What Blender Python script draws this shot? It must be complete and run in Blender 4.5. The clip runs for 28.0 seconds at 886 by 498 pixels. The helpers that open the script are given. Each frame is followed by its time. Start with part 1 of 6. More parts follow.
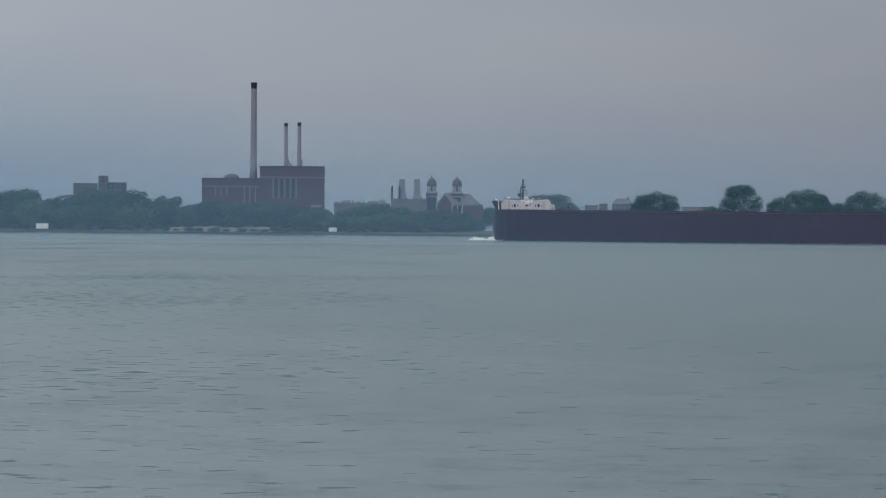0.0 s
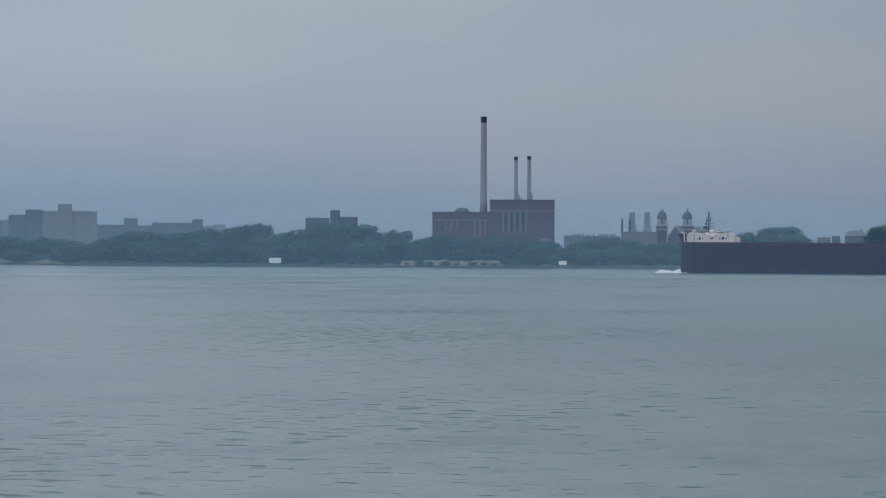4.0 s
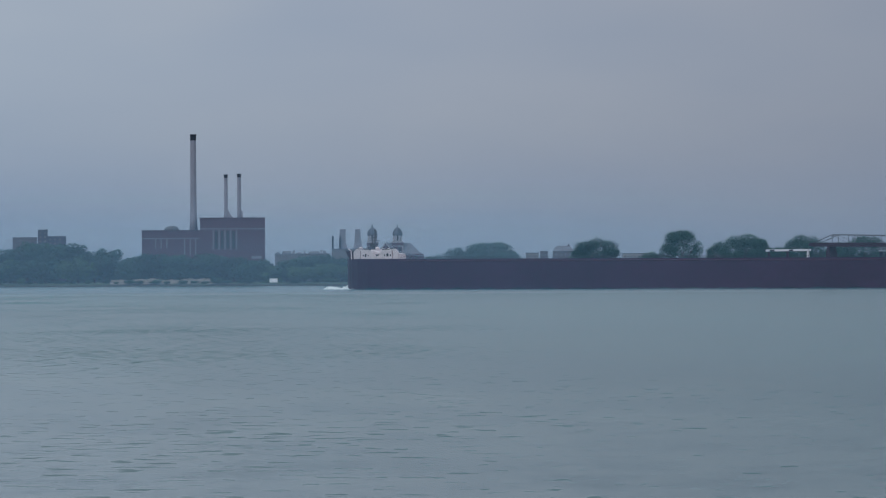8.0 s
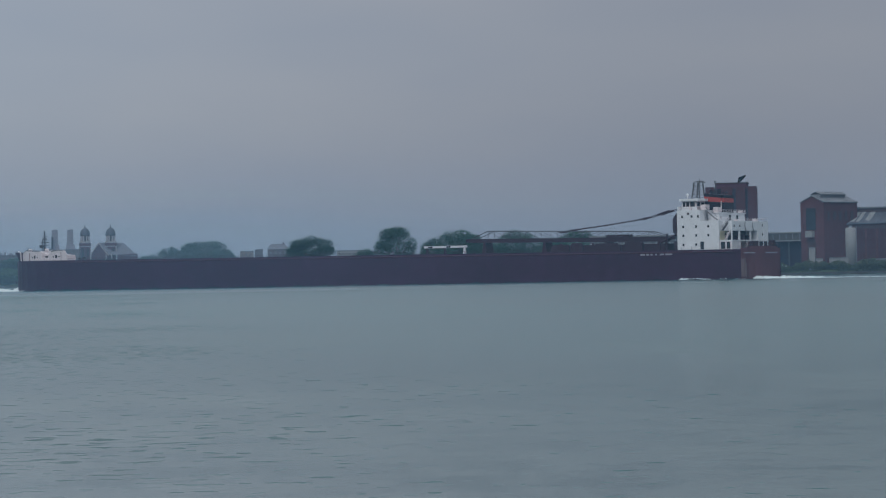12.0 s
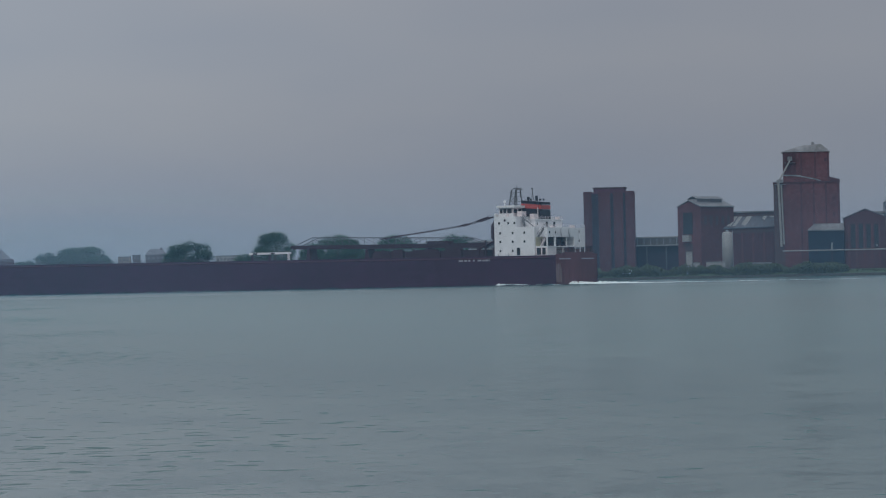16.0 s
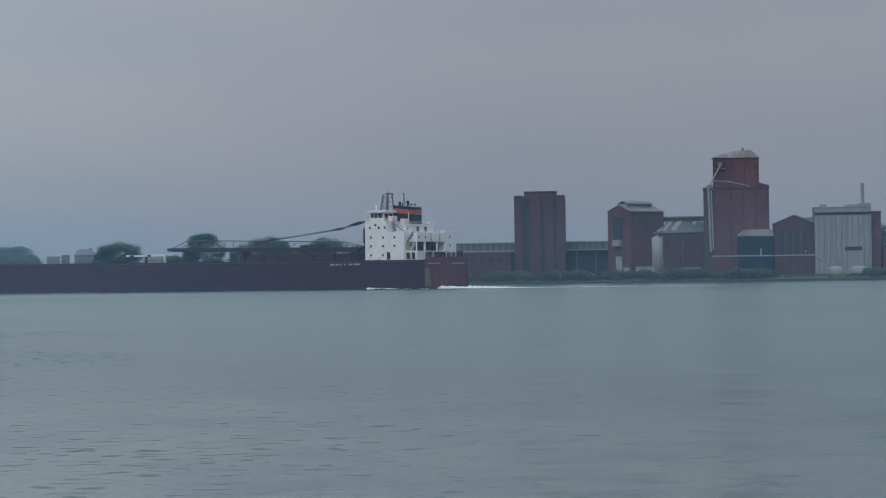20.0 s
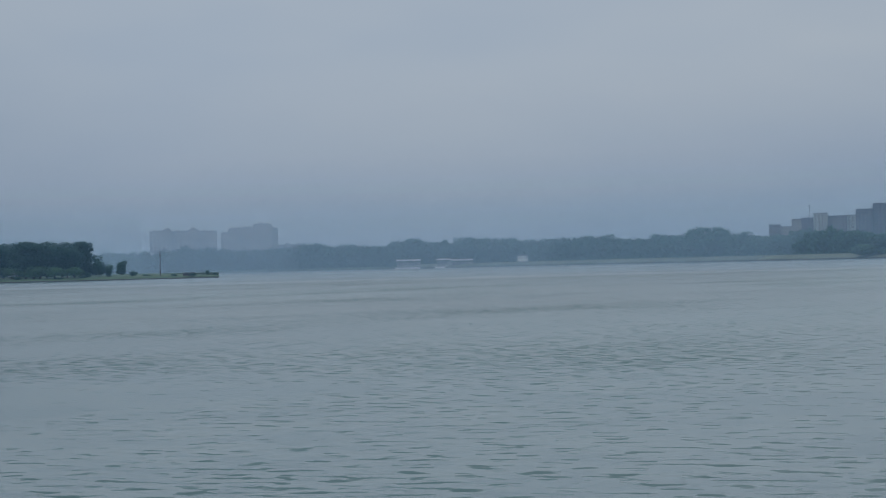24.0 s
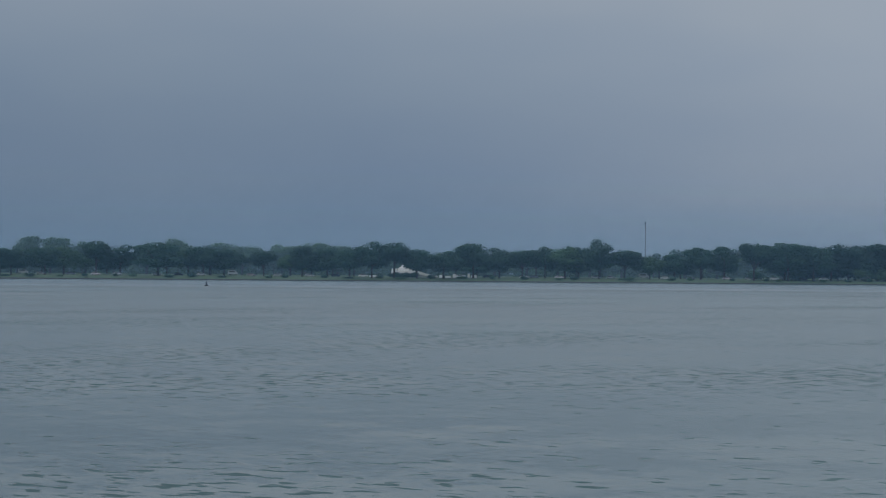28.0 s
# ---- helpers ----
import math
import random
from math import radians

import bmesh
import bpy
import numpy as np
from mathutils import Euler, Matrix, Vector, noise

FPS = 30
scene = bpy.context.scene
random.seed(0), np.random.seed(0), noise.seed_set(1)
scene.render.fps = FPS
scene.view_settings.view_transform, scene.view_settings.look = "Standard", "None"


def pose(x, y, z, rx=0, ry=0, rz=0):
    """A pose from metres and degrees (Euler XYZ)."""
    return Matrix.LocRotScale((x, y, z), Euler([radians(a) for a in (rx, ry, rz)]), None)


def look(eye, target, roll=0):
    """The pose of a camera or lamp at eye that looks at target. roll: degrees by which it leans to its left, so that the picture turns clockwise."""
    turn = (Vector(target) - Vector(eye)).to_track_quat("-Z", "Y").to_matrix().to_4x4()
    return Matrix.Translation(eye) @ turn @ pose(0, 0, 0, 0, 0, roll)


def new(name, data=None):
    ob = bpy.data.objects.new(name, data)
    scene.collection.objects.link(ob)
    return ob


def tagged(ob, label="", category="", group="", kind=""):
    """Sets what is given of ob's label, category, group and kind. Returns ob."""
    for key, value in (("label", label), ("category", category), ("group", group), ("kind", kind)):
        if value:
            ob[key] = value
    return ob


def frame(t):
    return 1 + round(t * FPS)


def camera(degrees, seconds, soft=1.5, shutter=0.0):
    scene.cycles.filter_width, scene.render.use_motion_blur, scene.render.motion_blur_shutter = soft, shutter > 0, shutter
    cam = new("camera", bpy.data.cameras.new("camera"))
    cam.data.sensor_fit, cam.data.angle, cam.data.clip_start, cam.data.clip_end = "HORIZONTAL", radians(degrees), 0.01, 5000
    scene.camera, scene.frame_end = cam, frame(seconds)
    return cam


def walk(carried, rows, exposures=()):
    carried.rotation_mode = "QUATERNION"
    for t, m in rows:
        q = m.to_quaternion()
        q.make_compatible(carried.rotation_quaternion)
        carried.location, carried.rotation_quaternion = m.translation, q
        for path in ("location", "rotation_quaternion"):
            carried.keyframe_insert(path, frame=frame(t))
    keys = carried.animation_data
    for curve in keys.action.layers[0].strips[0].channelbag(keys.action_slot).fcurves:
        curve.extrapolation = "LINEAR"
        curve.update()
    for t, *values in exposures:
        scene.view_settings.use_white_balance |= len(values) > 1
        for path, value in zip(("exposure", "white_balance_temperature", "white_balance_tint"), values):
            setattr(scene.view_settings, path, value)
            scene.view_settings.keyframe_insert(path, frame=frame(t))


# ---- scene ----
from collections import namedtuple
import itertools

EYE = Vector((0.0, 0.0, 3.5))


def aim(yaw, pitch, roll):
    """A camera pose on the quay: yaw is clockwise from +y, pitch upwards, in degrees."""
    a, e = radians(yaw), radians(pitch)
    way = Vector((math.sin(a) * math.cos(e), math.cos(a) * math.cos(e), math.sin(e)))
    return look(EYE, EYE + way * 100, roll)


def spot_way(az, el):
    a, e = radians(az), radians(el)
    return (math.sin(a) * math.cos(e), math.cos(a) * math.cos(e), math.sin(e))


# ---- camera: hand-held on the quay, panning ----
PAN = [
    (0, 0.000, -0.413, 0.439), (0.5, -0.492, -0.145, 0.422), (1, -0.605, -0.197, 0.071), (1.5, -0.902, -0.330, 0.229),
    (2, -1.597, -0.431, 0.205), (2.5, -3.542, -0.452, 0.063), (3, -4.569, -0.106, 0.059), (3.5, -5.210, 0.330, 0.173),
    (5.5, -3.829, 0.151, -0.091), (6, -3.275, 0.293, -0.721), (6.5, -2.199, 0.532, -0.367), (7, -1.321, 0.346, -0.310),
    (7.5, -0.048, 0.405, -0.407), (8, 1.306, 0.676, -0.337), (8.5, 3.081, 0.285, -0.381), (9, 4.892, 0.546, -0.794),
    (9.5, 5.855, 0.693, -1.142), (10, 7.101, 0.440, -1.403), (10.5, 7.733, 0.513, -1.503),
    (11, 7.774, 0.608, -1.567), (11.5, 7.789, 0.542, -1.209), (12, 7.622, 0.547, -1.131), (12.5, 7.607, 0.616, -0.881),
    (14.5, 7.758, 0.525, -0.977), (15, 8.839, 0.684, -0.915), (15.5, 10.142, 0.748, -0.898), (16, 10.311, 0.599, -1.273),
    (16.5, 10.722, 0.695, -0.756), (17, 11.489, 0.745, -0.931), (17.5, 11.811, 0.489, -0.932), (18, 12.170, 0.389, -0.929),
    (18.5, 12.354, 0.443, -0.944), (19, 12.409, 0.463, -0.825), (19.5, 12.670, 0.400, -0.788), (20, 11.857, 0.635, -0.833),
    (20.5, 9.669, 0.499, -0.876), (22.5, -5.302, 1.263, -0.901), (23, -10.142, 0.979, -0.926), (23.3, -13.840, 1.202, -0.888),
    (23.5, -16.179, 1.034, -0.864), (23.7, -19.373, 0.699, -1.186), (24, -23.747, 0.352, -1.412), (24.5, -28.376, 1.411, -0.888),
    (25, -31.104, 2.422, -0.775), (25.5, -33.985, 2.251, -0.460), (26, -37.224, 2.942, -0.613), (26.5, -39.739, 2.964, -0.175),
    (27, -40.462, 2.377, 0.461), (27.5, -41.742, 1.632, 0.607), (28, -42.475, 0.560, 0.441)]
cam = camera(19.457, 28.0, soft=1.2)
walk(cam, [(t, aim(a, e, r)) for t, a, e, r in PAN],
     [(0, -0.09, 6600, 10.5), (3, -0.03, 6420, 10.5), (6, -0.06, 6100, 10.5), (8, -0.09, 6050, 10.5), (10, -0.11, 6000, 10), (11.5, -0.14, 6200, 10), (15, -0.14, 6400, 10.2), (16, -0.17, 6450, 10.3), (17, -0.05, 6500, 10.3), (20, 0.0, 6450, 10), (23, -0.19, 6400, 10), (24, -0.05, 6350, 10), (25, -0.13, 6300, 10.5), (26, -0.17, 6250, 10.3), (28, -0.22, 6400, 11.0)])

# ---- light: high overcast, pale sun through the cloud behind the quay ----
world = bpy.data.worlds.new("overcast_sky")
scene.world = world
world.use_nodes = True
wn, wl = world.node_tree.nodes, world.node_tree.links
wn.clear()
SUN_AZ, SUN_EL = 205.0, 42.0
sky = wn.new("ShaderNodeTexSky")
sky.sky_type, sky.sun_disc = "NISHITA", False
sky.sun_elevation, sky.sun_rotation = radians(SUN_EL), radians(SUN_AZ)
sky.air_density, sky.dust_density = 1.0, 3.0
gen = wn.new("ShaderNodeTexCoord")
sep = wn.new("ShaderNodeSeparateXYZ")
wl.new(gen.outputs["Generated"], sep.inputs[0])
ramp = wn.new("ShaderNodeValToRGB")
ramp.color_ramp.interpolation = "EASE"
el = ramp.color_ramp.elements
el[0].position, el[0].color = 0.0, (0.238, 0.279, 0.332, 1)
el[1].position, el[1].color = 1.0, (0.95, 0.98, 1.02, 1)
for pos, col in ((0.035, (0.255, 0.291, 0.339, 1)), (0.085, (0.290, 0.323, 0.363, 1)), (0.16, (0.326, 0.347, 0.372, 1)), (0.26, (0.45, 0.49, 0.535, 1)), (0.40, (0.62, 0.66, 0.72, 1))):
    e = el.new(pos)
    e.color = col
wl.new(sep.outputs["Z"], ramp.inputs[0])
cmap = wn.new("ShaderNodeMapping")
cmap.inputs["Scale"].default_value = (3.0, 3.0, 9.0)
wl.new(gen.outputs["Generated"], cmap.inputs[0])
cloud = wn.new("ShaderNodeTexNoise")
cloud.inputs["Scale"].default_value, cloud.inputs["Detail"].default_value, cloud.inputs["Roughness"].default_value = 1.6, 3.0, 0.5
wl.new(cmap.outputs[0], cloud.inputs["Vector"])
cramp = wn.new("ShaderNodeValToRGB")
cramp.color_ramp.elements[0].position, cramp.color_ramp.elements[0].color = 0.30, (0.87, 0.93, 1.0, 1)
cramp.color_ramp.elements[1].position, cramp.color_ramp.elements[1].color = 0.70, (1.045, 1.05, 1.045, 1)
wl.new(cloud.outputs["Fac"], cramp.inputs[0])
deck = wn.new("ShaderNodeMix")
deck.data_type, deck.blend_type = "RGBA", "MULTIPLY"
deck.inputs["Factor"].default_value = 1.0
wl.new(ramp.outputs[0], deck.inputs["A"])
wl.new(cramp.outputs[0], deck.inputs["B"])
# the cloud is thinner, and brighter, upriver
thin = wn.new("ShaderNodeVectorMath")
thin.operation = "DOT_PRODUCT"
thin.inputs[1].default_value = spot_way(-33, 20)
wl.new(gen.outputs["Generated"], thin.inputs[0])
glow = wn.new("ShaderNodeMapRange")
glow.interpolation_type = "SMOOTHSTEP"
glow.inputs["From Min"].default_value, glow.inputs["From Max"].default_value = 0.62, 1.0
glow.inputs["To Min"].default_value, glow.inputs["To Max"].default_value = 0.90, 1.33
wl.new(thin.outputs["Value"], glow.inputs["Value"])
deck2 = wn.new("ShaderNodeMix")
deck2.data_type, deck2.blend_type = "RGBA", "MULTIPLY"
deck2.inputs["Factor"].default_value = 1.0
wl.new(deck.outputs["Result"], deck2.inputs["A"])
wl.new(glow.outputs[0], deck2.inputs["B"])
# and greyer downriver
down = wn.new("ShaderNodeVectorMath")
down.operation = "DOT_PRODUCT"
down.inputs[1].default_value = spot_way(30, 5)
wl.new(gen.outputs["Generated"], down.inputs[0])
grey = wn.new("ShaderNodeMapRange")
grey.interpolation_type = "SMOOTHSTEP"
grey.inputs["From Min"].default_value, grey.inputs["From Max"].default_value = 0.72, 1.0
wl.new(down.outputs["Value"], grey.inputs["Value"])
deck3 = wn.new("ShaderNodeMix")
deck3.data_type, deck3.blend_type = "RGBA", "MULTIPLY"
deck3.inputs["B"].default_value = (1.05, 0.982, 0.982, 1)
wl.new(grey.outputs[0], deck3.inputs["Factor"])
wl.new(deck2.outputs["Result"], deck3.inputs["A"])
# a low blue-grey rain bank lies far upriver
far = wn.new("ShaderNodeVectorMath")
far.operation = "DOT_PRODUCT"
far.inputs[1].default_value = spot_way(-57, 3)
wl.new(gen.outputs["Generated"], far.inputs[0])
bank_side, bank_top, bank = wn.new("ShaderNodeMapRange"), wn.new("ShaderNodeMapRange"), wn.new("ShaderNodeMath")
for node, a, b, c, d in ((bank_side, 0.88, 1.0, 0.0, 1.0), (bank_top, 0.05, 0.19, 1.0, 0.0)):
    node.interpolation_type = "SMOOTHSTEP"
    for key, val in zip(("From Min", "From Max", "To Min", "To Max"), (a, b, c, d)):
        node.inputs[key].default_value = val
wl.new(far.outputs["Value"], bank_side.inputs["Value"])
wl.new(sep.outputs["Z"], bank_top.inputs["Value"])
bank.operation = "MULTIPLY"
wl.new(bank_side.outputs[0], bank.inputs[0])
wl.new(bank_top.outputs[0], bank.inputs[1])
deck4 = wn.new("ShaderNodeMix")
deck4.data_type, deck4.blend_type = "RGBA", "MULTIPLY"
deck4.inputs["B"].default_value = (0.52, 0.62, 0.73, 1)
wl.new(bank.outputs[0], deck4.inputs["Factor"])
wl.new(deck3.outputs["Result"], deck4.inputs["A"])
bg_cloud, bg_sky, bg_sum, w_out = wn.new("ShaderNodeBackground"), wn.new("ShaderNodeBackground"), wn.new("ShaderNodeMixShader"), wn.new("ShaderNodeOutputWorld")
wl.new(deck4.outputs["Result"], bg_cloud.inputs[0])
wl.new(sky.outputs[0], bg_sky.inputs[0])
bg_cloud.inputs[1].default_value = 1.13
bg_sky.inputs[1].default_value = 0.05
bg_sum.inputs[0].default_value = 0.88
wl.new(bg_sky.outputs[0], bg_sum.inputs[1])
wl.new(bg_cloud.outputs[0], bg_sum.inputs[2])
wl.new(bg_sum.outputs[0], w_out.inputs[0])

sun = new("sun", bpy.data.lights.new("sun", "SUN"))
sun.data.energy, sun.data.angle, sun.data.color = 1.2, radians(18), (1.0, 0.97, 0.93)
_a, _e = radians(SUN_AZ), radians(SUN_EL)
sun.matrix_world = look((0, 0, 300), (-300 * math.sin(_a) * math.cos(_e), -300 * math.cos(_a) * math.cos(_e), 300 - 300 * math.sin(_e)))


# ---- materials ----
def material(name, base, rough=0.8, metal=0.0, vary=0.25, scale=0.4, bump=0.0, stretch=(1, 1, 1), fine=6.0, per_object=0.0, spec=0.3):
    """A principled surface with grain at two scales, in metres of the object's own space."""
    m = bpy.data.materials.new(name)
    m.use_nodes = True
    n, l = m.node_tree.nodes, m.node_tree.links
    p = n["Principled BSDF"]
    p.inputs["Roughness"].default_value, p.inputs["Metallic"].default_value = rough, metal
    p.inputs["Specular IOR Level"].default_value = spec
    tc, mp = n.new("ShaderNodeTexCoord"), n.new("ShaderNodeMapping")
    mp.inputs["Scale"].default_value = stretch
    l.new(tc.outputs["Object"], mp.inputs[0])
    big, small = n.new("ShaderNodeTexNoise"), n.new("ShaderNodeTexNoise")
    big.inputs["Scale"].default_value, big.inputs["Detail"].default_value = scale, 4
    small.inputs["Scale"].default_value, small.inputs["Detail"].default_value = scale * fine, 3
    for t in (big, small):
        l.new(mp.outputs[0], t.inputs["Vector"])
    add = n.new("ShaderNodeMath")
    add.operation = "ADD"
    l.new(big.outputs["Fac"], add.inputs[0])
    l.new(small.outputs["Fac"], add.inputs[1])
    last = add.outputs[0]
    if per_object:
        info, mul, more = n.new("ShaderNodeObjectInfo"), n.new("ShaderNodeMath"), n.new("ShaderNodeMath")
        mul.operation, more.operation = "MULTIPLY_ADD", "ADD"
        l.new(info.outputs["Random"], mul.inputs[0])
        mul.inputs[1].default_value, mul.inputs[2].default_value = per_object, -per_object / 2
        l.new(last, more.inputs[0])
        l.new(mul.outputs[0], more.inputs[1])
        last = more.outputs[0]
    r = n.new("ShaderNodeMapRange")
    r.inputs["From Min"].default_value, r.inputs["From Max"].default_value = 0.55, 1.45
    r.inputs["To Min"].default_value, r.inputs["To Max"].default_value = 1 - vary, 1 + vary
    l.new(last, r.inputs["Value"])
    mix = n.new("ShaderNodeMix")
    mix.data_type, mix.blend_type = "RGBA", "MULTIPLY"
    mix.inputs["Factor"].default_value = 1.0
    mix.inputs["A"].default_value = (*base, 1)
    l.new(r.outputs[0], mix.inputs["B"])
    l.new(mix.outputs["Result"], p.inputs["Base Color"])
    if bump:
        b = n.new("ShaderNodeBump")
        b.inputs["Strength"].default_value, b.inputs["Distance"].default_value = bump, 0.1
        l.new(small.outputs["Fac"], b.inputs["Height"])
        l.new(b.outputs[0], p.inputs["Normal"])
    return m


M_HULL = material("oxide_red_hull_paint", (0.034, 0.0115, 0.033), 0.5, vary=0.42, scale=0.045, fine=7, stretch=(1, 1, 1.2), bump=0.2)
M_TRANSOM = material("scuffed_oxide_red_paint", (0.098, 0.036, 0.048), 0.65, vary=0.45, scale=0.22, fine=5, stretch=(1, 1, 0.15))
M_SHEER = material("rusty_sheer_paint", (0.056, 0.019, 0.034), 0.65, vary=0.5, scale=0.12, fine=7)
M_SCUFF = material("rubbed_bare_plating", (0.17, 0.12, 0.125), 0.7, vary=0.5, scale=0.4, fine=5, stretch=(1, 1, 0.12))
M_OCHRE = material("faded_yellow_paint", (0.46, 0.44, 0.32), 0.6, vary=0.15, scale=0.4)
M_DECK = material("rusty_deck_paint", (0.11, 0.05, 0.045), 0.8, vary=0.4, scale=0.2)
M_WHITE = material("white_ship_paint", (0.62, 0.63, 0.65), 0.5, vary=0.14, scale=0.2, stretch=(1, 1, 0.3))
M_CREAM = material("weathered_white_paint", (0.60, 0.535, 0.54), 0.55, vary=0.18, scale=0.3)
M_BLACK = material("black_funnel_paint", (0.013, 0.016, 0.028), 0.5, vary=0.3, scale=0.4)
M_ORANGE = material("orange_red_band_paint", (0.33, 0.065, 0.060), 0.5, vary=0.12, scale=0.4)
M_BOOM = material("dark_red_boom_steel", (0.030, 0.017, 0.028), 0.65, vary=0.35, scale=0.25)
M_GREY = material("grey_steel", (0.20, 0.21, 0.23), 0.5, metal=0.2, vary=0.2, scale=0.4)
M_MAST = material("dark_grey_mast_paint", (0.075, 0.08, 0.09), 0.6, vary=0.2, scale=0.5)
M_LETTER = material("faded_white_lettering", (0.26, 0.23, 0.25), 0.7, vary=0.3, scale=1.0)
M_STRIP = material("dark_glazed_strip", (0.020, 0.021, 0.036), 0.35, vary=0.25, scale=0.2)
M_DARK = material("dark_window_glass", (0.020, 0.025, 0.032), 0.15, vary=0.2, scale=0.5, spec=0.5)
M_FOAM = material("white_foam", (0.60, 0.67, 0.67), 0.9, vary=0.15, scale=0.8)
M_BRICK = material("dark_red_brick", (0.090, 0.035, 0.042), 0.9, vary=0.50, scale=0.05, fine=12, bump=0.4)
M_BRICK_B = material("purple_brown_brick", (0.074, 0.035, 0.056), 0.9, vary=0.28, scale=0.06, fine=10, bump=0.4)
M_BRICK_D = material("soot_darkened_brick", (0.060, 0.027, 0.036), 0.9, vary=0.4, scale=0.1, fine=8, bump=0.4)
M_BRICK_T = material("purple_red_tower_brick", (0.066, 0.030, 0.040), 0.9, vary=0.3, scale=0.05, fine=10, stretch=(1, 1, 0.5), bump=0.3)
M_PIER = material("dark_brown_glazed_brick", (0.055, 0.035, 0.040), 0.7, vary=0.25, scale=0.1)
M_ROOF = material("weathered_sheet_roof", (0.150, 0.158, 0.168), 0.6, metal=0.1, vary=0.6, scale=0.12, fine=5, stretch=(1.0, 0.25, 0.25))
M_ROOF_D = material("dark_tarred_sheet_roof", (0.070, 0.080, 0.100), 0.7, vary=0.45, scale=0.12, fine=5, stretch=(1.0, 0.25, 0.25))
M_SLATE = material("grey_slate_roof", (0.12, 0.125, 0.15), 0.75, vary=0.25, scale=0.3)
M_CONC = material("pale_concrete", (0.23, 0.235, 0.235), 0.9, vary=0.18, scale=0.12, fine=8, bump=0.2)
M_STONE_D = material("sooty_stone_trim", (0.155, 0.135, 0.150), 0.9, vary=0.25, scale=0.3)
M_LIMESTONE = material("pale_limestone_trim", (0.30, 0.28, 0.29), 0.9, vary=0.15, scale=0.3)
M_STACK = material("grey_buff_chimney_concrete", (0.24, 0.24, 0.285), 0.9, vary=0.15, scale=0.06, fine=8, stretch=(1, 1, 0.3))
M_CLAD = material("pale_ribbed_cladding", (0.190, 0.210, 0.240), 0.6, vary=0.30, scale=0.1, fine=8, stretch=(1, 1, 0.15))
M_BLUE = material("dark_blue_steel_cladding", (0.014, 0.024, 0.040), 0.8, vary=0.3, scale=0.3, spec=0.1)
M_MARBLE = material("white_marble", (0.72, 0.72, 0.69), 0.6, vary=0.1, scale=0.3)
M_GRASS = material("summer_grass", (0.038, 0.066, 0.036), 0.95, vary=0.35, scale=0.03, fine=20, bump=0.4)
M_PARK = material("mown_park_grass", (0.052, 0.088, 0.046), 0.95, vary=0.3, scale=0.03, fine=20, bump=0.4)
M_SAND = material("pale_rubble_bank", (0.160, 0.152, 0.128), 0.95, vary=0.35, scale=0.15, fine=6, bump=0.5)
M_SEAWALL = material("dark_wet_seawall", (0.050, 0.052, 0.052), 0.8, vary=0.4, scale=0.3, fine=5, bump=0.4)
M_BARK = material("dark_bark", (0.045, 0.035, 0.028), 0.95, vary=0.3, scale=1.5, stretch=(1, 1, 0.2), bump=0.5)
M_SIGN = material("white_sign_board", (0.80, 0.80, 0.78), 0.6, vary=0.05, scale=0.5)
M_INDIGO = material("dark_blue_brown_apartment_brick", (0.060, 0.058, 0.090), 0.9, vary=0.2, scale=0.08)
M_TAN = material("tan_apartment_brick", (0.185, 0.165, 0.165), 0.9, vary=0.15, scale=0.08)
M_ROSE = material("rose_brown_apartment_brick", (0.092, 0.082, 0.098), 0.9, vary=0.15, scale=0.08)
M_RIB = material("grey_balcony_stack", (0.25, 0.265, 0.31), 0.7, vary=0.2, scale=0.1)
M_PANE = material("dull_grey_panes", (0.115, 0.110, 0.120), 0.4, vary=0.4, scale=0.2, spec=0.4)
M_WORKS = material("grimy_grey_render", (0.135, 0.135, 0.150), 0.9, vary=0.25, scale=0.1, fine=6)
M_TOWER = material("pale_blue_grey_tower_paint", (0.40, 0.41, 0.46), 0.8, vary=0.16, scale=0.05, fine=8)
M_GLASSY = material("blue_grey_glazing", (0.075, 0.085, 0.10), 0.35, vary=0.3, scale=0.15, spec=0.5)


def leaf_material(name, base):
    m = material(name, base, 0.7, vary=0.26, scale=0.35, fine=6, per_object=0.5)
    n, l = m.node_tree.nodes, m.node_tree.links
    p = n["Principled BSDF"]
    glow_through, both = n.new("ShaderNodeBsdfTranslucent"), n.new("ShaderNodeMixShader")
    l.new(p.inputs["Base Color"].links[0].from_socket, glow_through.inputs[0])
    both.inputs[0].default_value = 0.42
    l.new(p.outputs[0], both.inputs[1])
    l.new(glow_through.outputs[0], both.inputs[2])
    l.new(both.outputs[0], n["Material Output"].inputs[0])
    return m


M_LEAF = leaf_material("dark_summer_leaves", (0.024, 0.074, 0.046))
M_LEAF_L = leaf_material("light_green_leaves", (0.052, 0.118, 0.054))
M_SCRUB = leaf_material("grey_green_scrub_leaves", (0.085, 0.112, 0.068))
M_LEAF_B = leaf_material("deep_green_leaves", (0.017, 0.058, 0.040))


